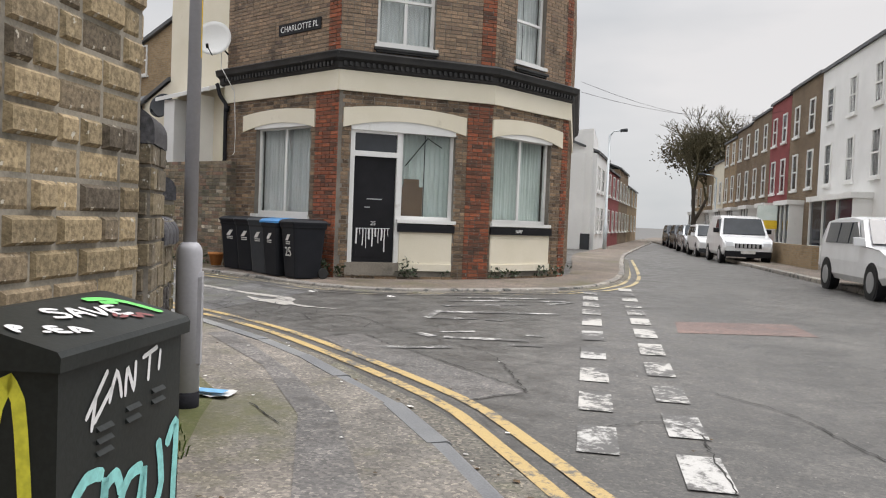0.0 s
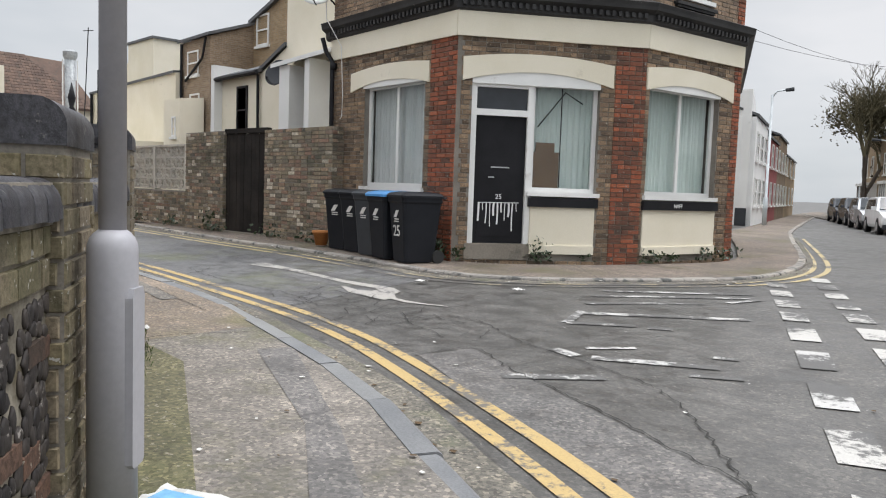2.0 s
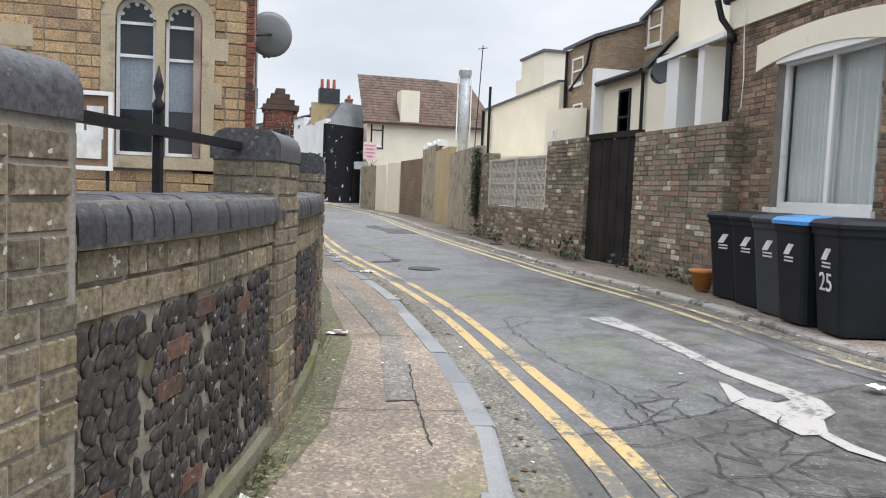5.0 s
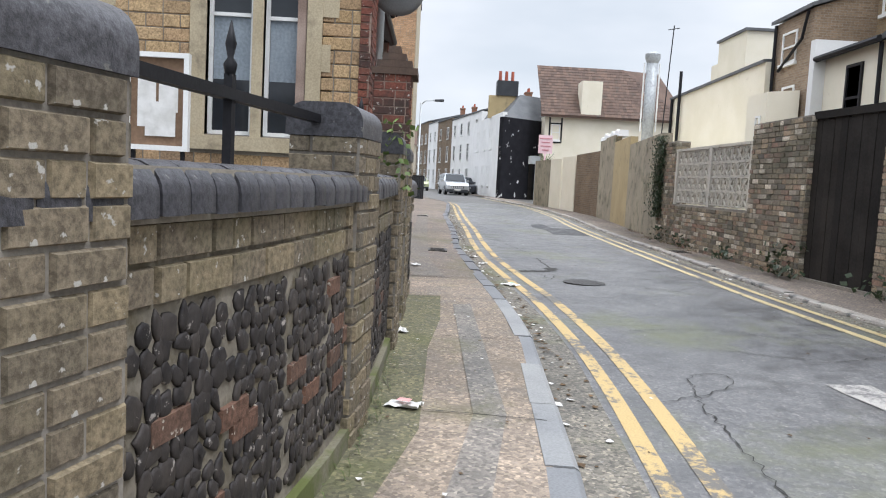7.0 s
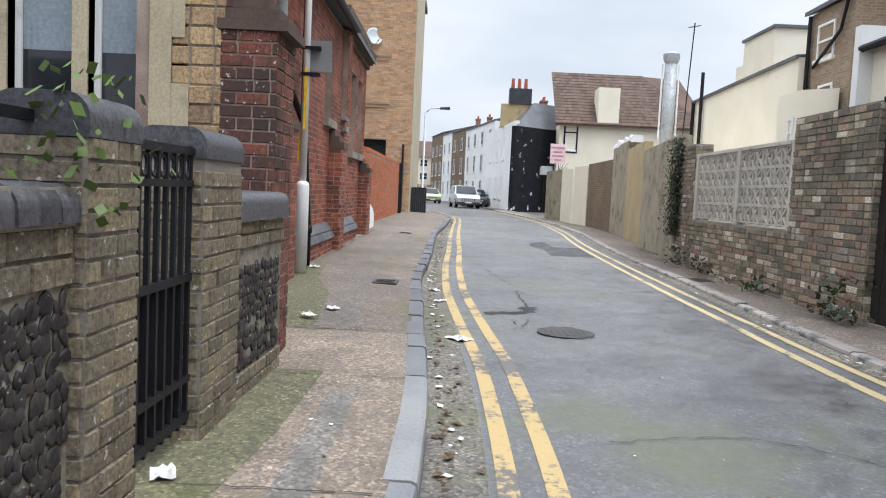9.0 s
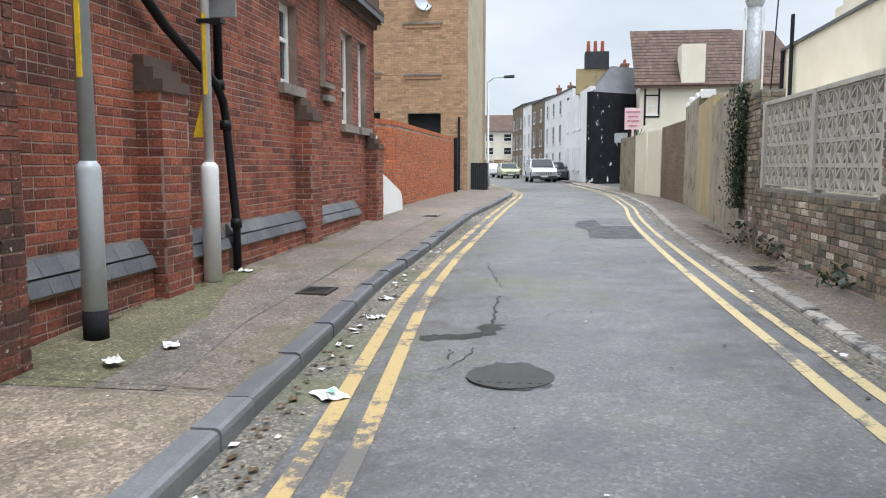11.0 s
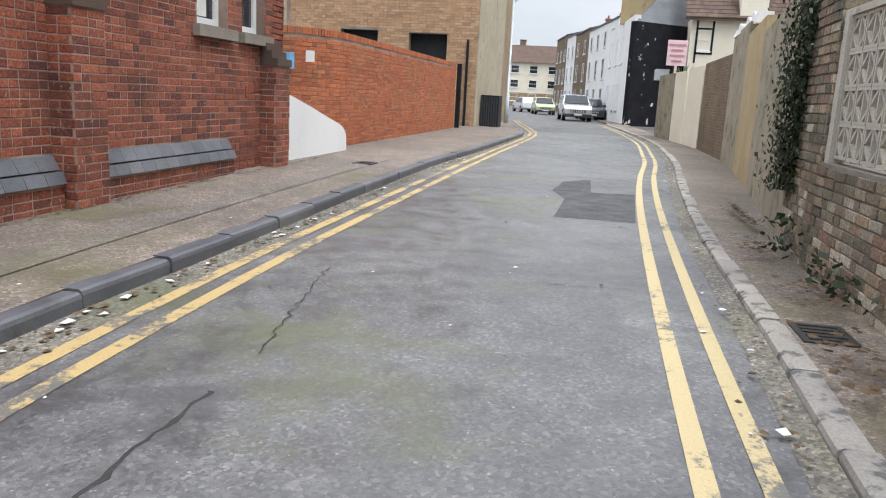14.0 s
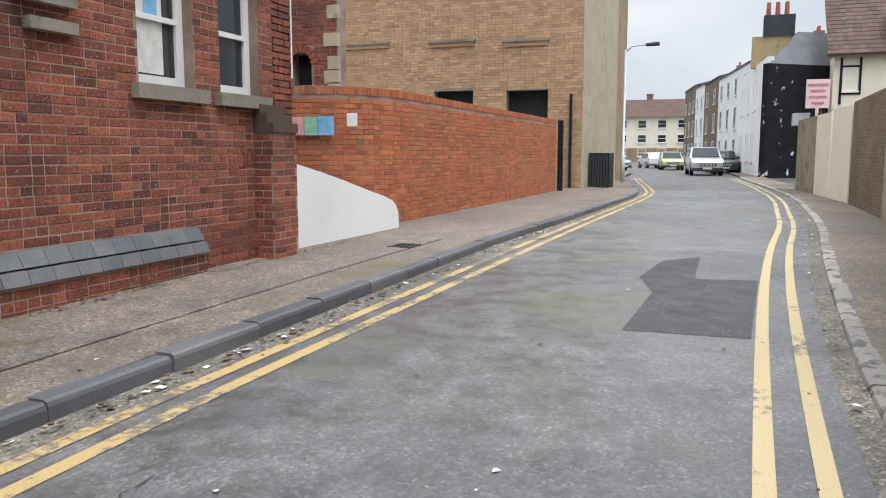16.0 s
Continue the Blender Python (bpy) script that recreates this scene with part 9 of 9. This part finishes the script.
for i in range(420):
    s = rnd.random() ** 0.7
    x, y = rnd.choice(((-22.3, 10.05), (-24.0, 10.0), (-25.8, 10.3), (-20.7, 9.85), (-18.0, 10.1), (-9.6, 10.9), (-26.6, 10.3)))
    scrap(lvs, x + rnd.gauss(0, 0.32), min(y + rnd.gauss(0, 0.1), 10.26), gz(x, y) + KERB_UP + 0.01 + rnd.random() * 0.05, rnd.uniform(0.02, 0.05), rnd)
P_CH = [q for q in resample(KERB_L, 0.07) if -40 < q.x < -13]
for p in P_CH:
    if rnd.random() < 0.75 + 0.4 * math.sin(p.x * 1.3):
        x, y = p.x + rnd.gauss(0, 0.05), p.y + 0.06 + abs(rnd.gauss(0, 0.07))
        scrap(lvs, x, y, gz(x, y) + 0.012 + rnd.random() * 0.02, rnd.uniform(0.015, 0.04), rnd)
for i in range(150):
    p = rnd.choice(P_CH)
    x, y = p.x + rnd.gauss(0, 0.06), p.y + 0.07 + abs(rnd.gauss(0, 0.09))
    scrap(lit if i % 3 == 0 else lvs, x, y, gz(x, y) + 0.012, rnd.uniform(0.02, 0.055), rnd)
for i in range(320):
    x = rnd.uniform(-30.0, -17.5)
    y = 4.16 + abs(rnd.gauss(0, 0.05))
    scrap(lvs, x, y, gz(x, y) + KERB_UP + CHURCH_RISE * 0.84 + 0.004, rnd.uniform(0.012, 0.035), rnd)
tagged(part("litter_scraps", lit, M_LITTER, fix=False), "small pale scraps of litter along the gutters", "litter", kind="stuff")
tagged(part("dead_leaves", lvs, M_DEADLEAF, fix=False), "dead brown leaves and grit along the kerbs", "leaves", kind="stuff")


def paper(name, x, y, up, sx, sy, rz, mat, label, parts=()):
    t = thing(name, label, "litter")
    b = Batch()
    n = 6
    z0 = gz(x, y) + up
    m = pose(x, y, z0, 0, 0, rz)
    r = random.Random(int(abs(x) * 100))
    hts = [[0.004 + abs(r.gauss(0, 0.012)) for _ in range(n + 1)] for _ in range(n + 1)]
    for i in range(n):
        for j in range(n):
            b.quad(*[tuple(m @ Vector((sx * (u / n - 0.5), sy * (v / n - 0.5), hts[u][v]))) for u, v in ((i, j), (i + 1, j), (i + 1, j + 1), (i, j + 1))])
    part("sheet", b, mat, t)
    for q, m2 in parts:
        b = Batch()
        a0, a1, c0, c1 = q
        b.quad(*[tuple(m @ Vector((sx * u, sy * v, 0.034))) for u, v in ((a0, c0), (a1, c0), (a1, c1), (a0, c1))])
        part("print", b, m2, t)


paper("dropped_leaflet", -4.25, 3.16, KERB_UP + 0.006, 0.3, 0.2, 25, M_LITTER, "white and blue leaflet lying on the pavement", (((-0.3, 0.4, -0.4, 0.1), M_BLUEPAPER),))
paper("dropped_wrapper", -11.05, 5.08, KERB_UP + 0.006, 0.18, 0.11, 70, M_LITTER, "crumpled white and pink wrapper on the pavement", (((-0.2, 0.2, -0.2, 0.3), M_PINKPAPER),))
paper("dropped_paper", -16.7, 6.22, 0.008, 0.22, 0.16, 40, M_LITTER, "crumpled white paper in the gutter", (((-0.1, 0.2, -0.1, 0.2), M_GREENPAPER),))
for x, y, up in ((-12.98, 4.98, KERB_UP), (-17.2, 5.02, KERB_UP), (-16.76, 4.87, KERB_UP), (-19.72, 5.93, 0.0), (-18.86, 6.02, 0.0), (-20.3, 4.3, KERB_UP), (-32.5, 5.95, 0.0), (-7.6, 4.35, KERB_UP), (-9.0, 8.55, 0.03), (-7.7, 8.95, 0.03)):
    paper("dropped_paper", x, y, up + 0.006 + (CHURCH_RISE * (5.9 - y) / 2 if up and x < -16.3 else 0), 0.14, 0.1, x * 40, M_LITTER, "scrap of white paper lying on the ground")


def tuft(b, x, y, z, h, n, rnd, spread=0.06):
    for _ in range(n):
        a = rnd.uniform(0, 6.28)
        l = h * rnd.uniform(0.5, 1.1)
        px, py = x + rnd.gauss(0, spread), y + rnd.gauss(0, spread)
        w = 0.006
        dx, dy = math.cos(a) * l * 0.5, math.sin(a) * l * 0.5
        b.quad((px - w, py, z), (px + w, py, z), (px + dx * 0.5 + w, py + dy * 0.5, z + l * 0.7), (px + dx * 0.5 - w, py + dy * 0.5, z + l * 0.7))
        b.poly([(px + dx * 0.5 - w, py + dy * 0.5, z + l * 0.7), (px + dx * 0.5 + w, py + dy * 0.5, z + l * 0.7), (px + dx, py + dy, z + l * 0.85)])


gr_, wd = Batch(), Batch()
for p in resample(W_LINE[1:], 0.07):
    n = int(14 * max(0.0, noise.noise(Vector((p.x * 0.9, p.y, 3.0))) + 0.1) + (10 if -8.2 < p.x < -6.2 else 1))
    d = Vector((0.25, 0.97)) * 0.07
    tuft(gr_, p.x + d.x, p.y + d.y, gz(p.x, p.y) + KERB_UP, 0.07, n, rnd, 0.035)
tagged(part("wall_grass", gr_, M_LEAF, fix=False), "bright green grass and moss at the foot of the wall", "grass", kind="stuff")
weed_spots = [(FB, 1.32, 0.3, 60), (FB, 1.5, 0.16, 40), (FB, 1.42, 0.42, 40), (FB, 2.2, 0.12, 30), (FC, 0.1, 0.2, 60), (FC, 0.35, 0.16, 50), (FC, 0.8, 0.12, 40), (FC, 1.7, 0.2, 50), (FC, 2.2, 0.2, 40), (FA, 3.6, 0.28, 70), (FB, 0.05, 0.2, 40), (FC, 2.6, 0.2, 30)]
for F, s, h, n in weed_spots:
    c = F.at(s, 0.1, 0)
    for _ in range(n):
        x, y = c.x + rnd.gauss(0, 0.1), c.y + rnd.gauss(0, 0.06)
        z = 0.2 + rnd.random() * h
        a, e = Vector((rnd.uniform(-1, 1), rnd.uniform(-1, 1), rnd.uniform(-1, 1))) * 0.03, Vector((rnd.uniform(-1, 1), rnd.uniform(-1, 1), rnd.uniform(-1, 1))) * 0.03
        wd.quad((x - a.x, y - a.y, z - a.z), (x - e.x, y - e.y, z - e.z), (x + a.x, y + a.y, z + a.z), (x + e.x, y + e.y, z + e.z))
for x, y, n, h in ((-18.0, 10.17, 130, 0.45), (-14.3, 10.3, 40, 0.2), (-20.2, 10.17, 60, 0.2), (-22.5, 10.2, 60, 0.25), (-24.0, 10.2, 50, 0.3), (-15.6, 10.3, 60, 0.25)):
    for _ in range(n):
        px, py, z = x + rnd.gauss(0, 0.25), y + rnd.gauss(0, 0.07), gz(x, y) + KERB_UP + rnd.random() ** 2 * h
        a, e = Vector((rnd.uniform(-1, 1), rnd.uniform(-1, 1), rnd.uniform(-1, 1))) * 0.035, Vector((rnd.uniform(-1, 1), rnd.uniform(-1, 1), rnd.uniform(-1, 1))) * 0.035
        wd.quad((px - a.x, py - a.y, z - a.z), (px - e.x, py - e.y, z - e.z), (px + a.x, py + a.y, z + a.z), (px + e.x, py + e.y, z + e.z))
tagged(part("wall_weeds", wd, M_IVY, fix=False), "straggling weeds at the foot of the walls", "weeds", kind="stuff")
iv = Batch()
for _ in range(3800):
    z = rnd.uniform(0.7, 2.5)
    x = -24.55 + rnd.gauss(0, 0.15) * (0.7 + 0.3 * z / 2)
    y = 10.34 - abs(rnd.gauss(0, 0.1))
    a = Vector((rnd.uniform(-1, 1), rnd.uniform(-0.5, 0.5), rnd.uniform(-1, 1))) * 0.027
    e = Vector((rnd.uniform(-1, 1), rnd.uniform(-0.5, 0.5), rnd.uniform(-1, 1))) * 0.027
    iv.quad((x - a.x, y - a.y, z - a.z), (x - e.x, y - e.y, z - e.z), (x + a.x, y + a.y, z + a.z), (x + e.x, y + e.y, z + e.z))
tagged(part("ivy", iv, M_IVY, fix=False), "dark green ivy hanging on the brick pier", "ivy", kind="stuff")
iv = Batch()
for _ in range(110):
    x, y, z = -12.5 - abs(rnd.gauss(0, 0.08)), 4.9 + rnd.gauss(0, 0.08), rnd.uniform(1.15, 1.65)
    a = Vector((rnd.uniform(-1, 1), rnd.uniform(-1, 1), rnd.uniform(-1, 1))) * 0.022
    e = Vector((rnd.uniform(-1, 1), rnd.uniform(-1, 1), rnd.uniform(-1, 1))) * 0.022
    x += 0.25 if rnd.random() < 0.5 else 0
    iv.quad((x - a.x, y - a.y, z - a.z), (x - e.x, y - e.y, z - e.z), (x + a.x, y + a.y, z + a.z), (x + e.x, y + e.y, z + e.z))
tagged(part("climbing_sprig", iv, M_LEAF, fix=False), "small variegated creeper on the gate pier", "creeper", kind="stuff")
yc = thing("yucca_plant", "spiky pale green plant over the yard wall", "plant")
b = Batch()
for k in range(26):
    a = 2 * math.pi * k / 26
    l = 0.7 + 0.2 * math.sin(k * 2.3)
    b.poly([(-57.0 + 0.04 * math.cos(a + 1.5), 12.5 + 0.04 * math.sin(a + 1.5), 2.7), (-57.0 - 0.04 * math.cos(a + 1.5), 12.5 - 0.04 * math.sin(a + 1.5), 2.7), (-57.0 + l * math.cos(a), 12.5 + l * math.sin(a), 3.0 + 0.5 * abs(math.sin(k * 1.7)))])
part("leaves", b, M_LEAF, yc, fix=False)
b = Batch()
b.tube([(-57.0, 12.5, 0.2), (-57.0, 12.5, 2.75)], 0.06, 8)
part("stem", b, M_BARK, yc)
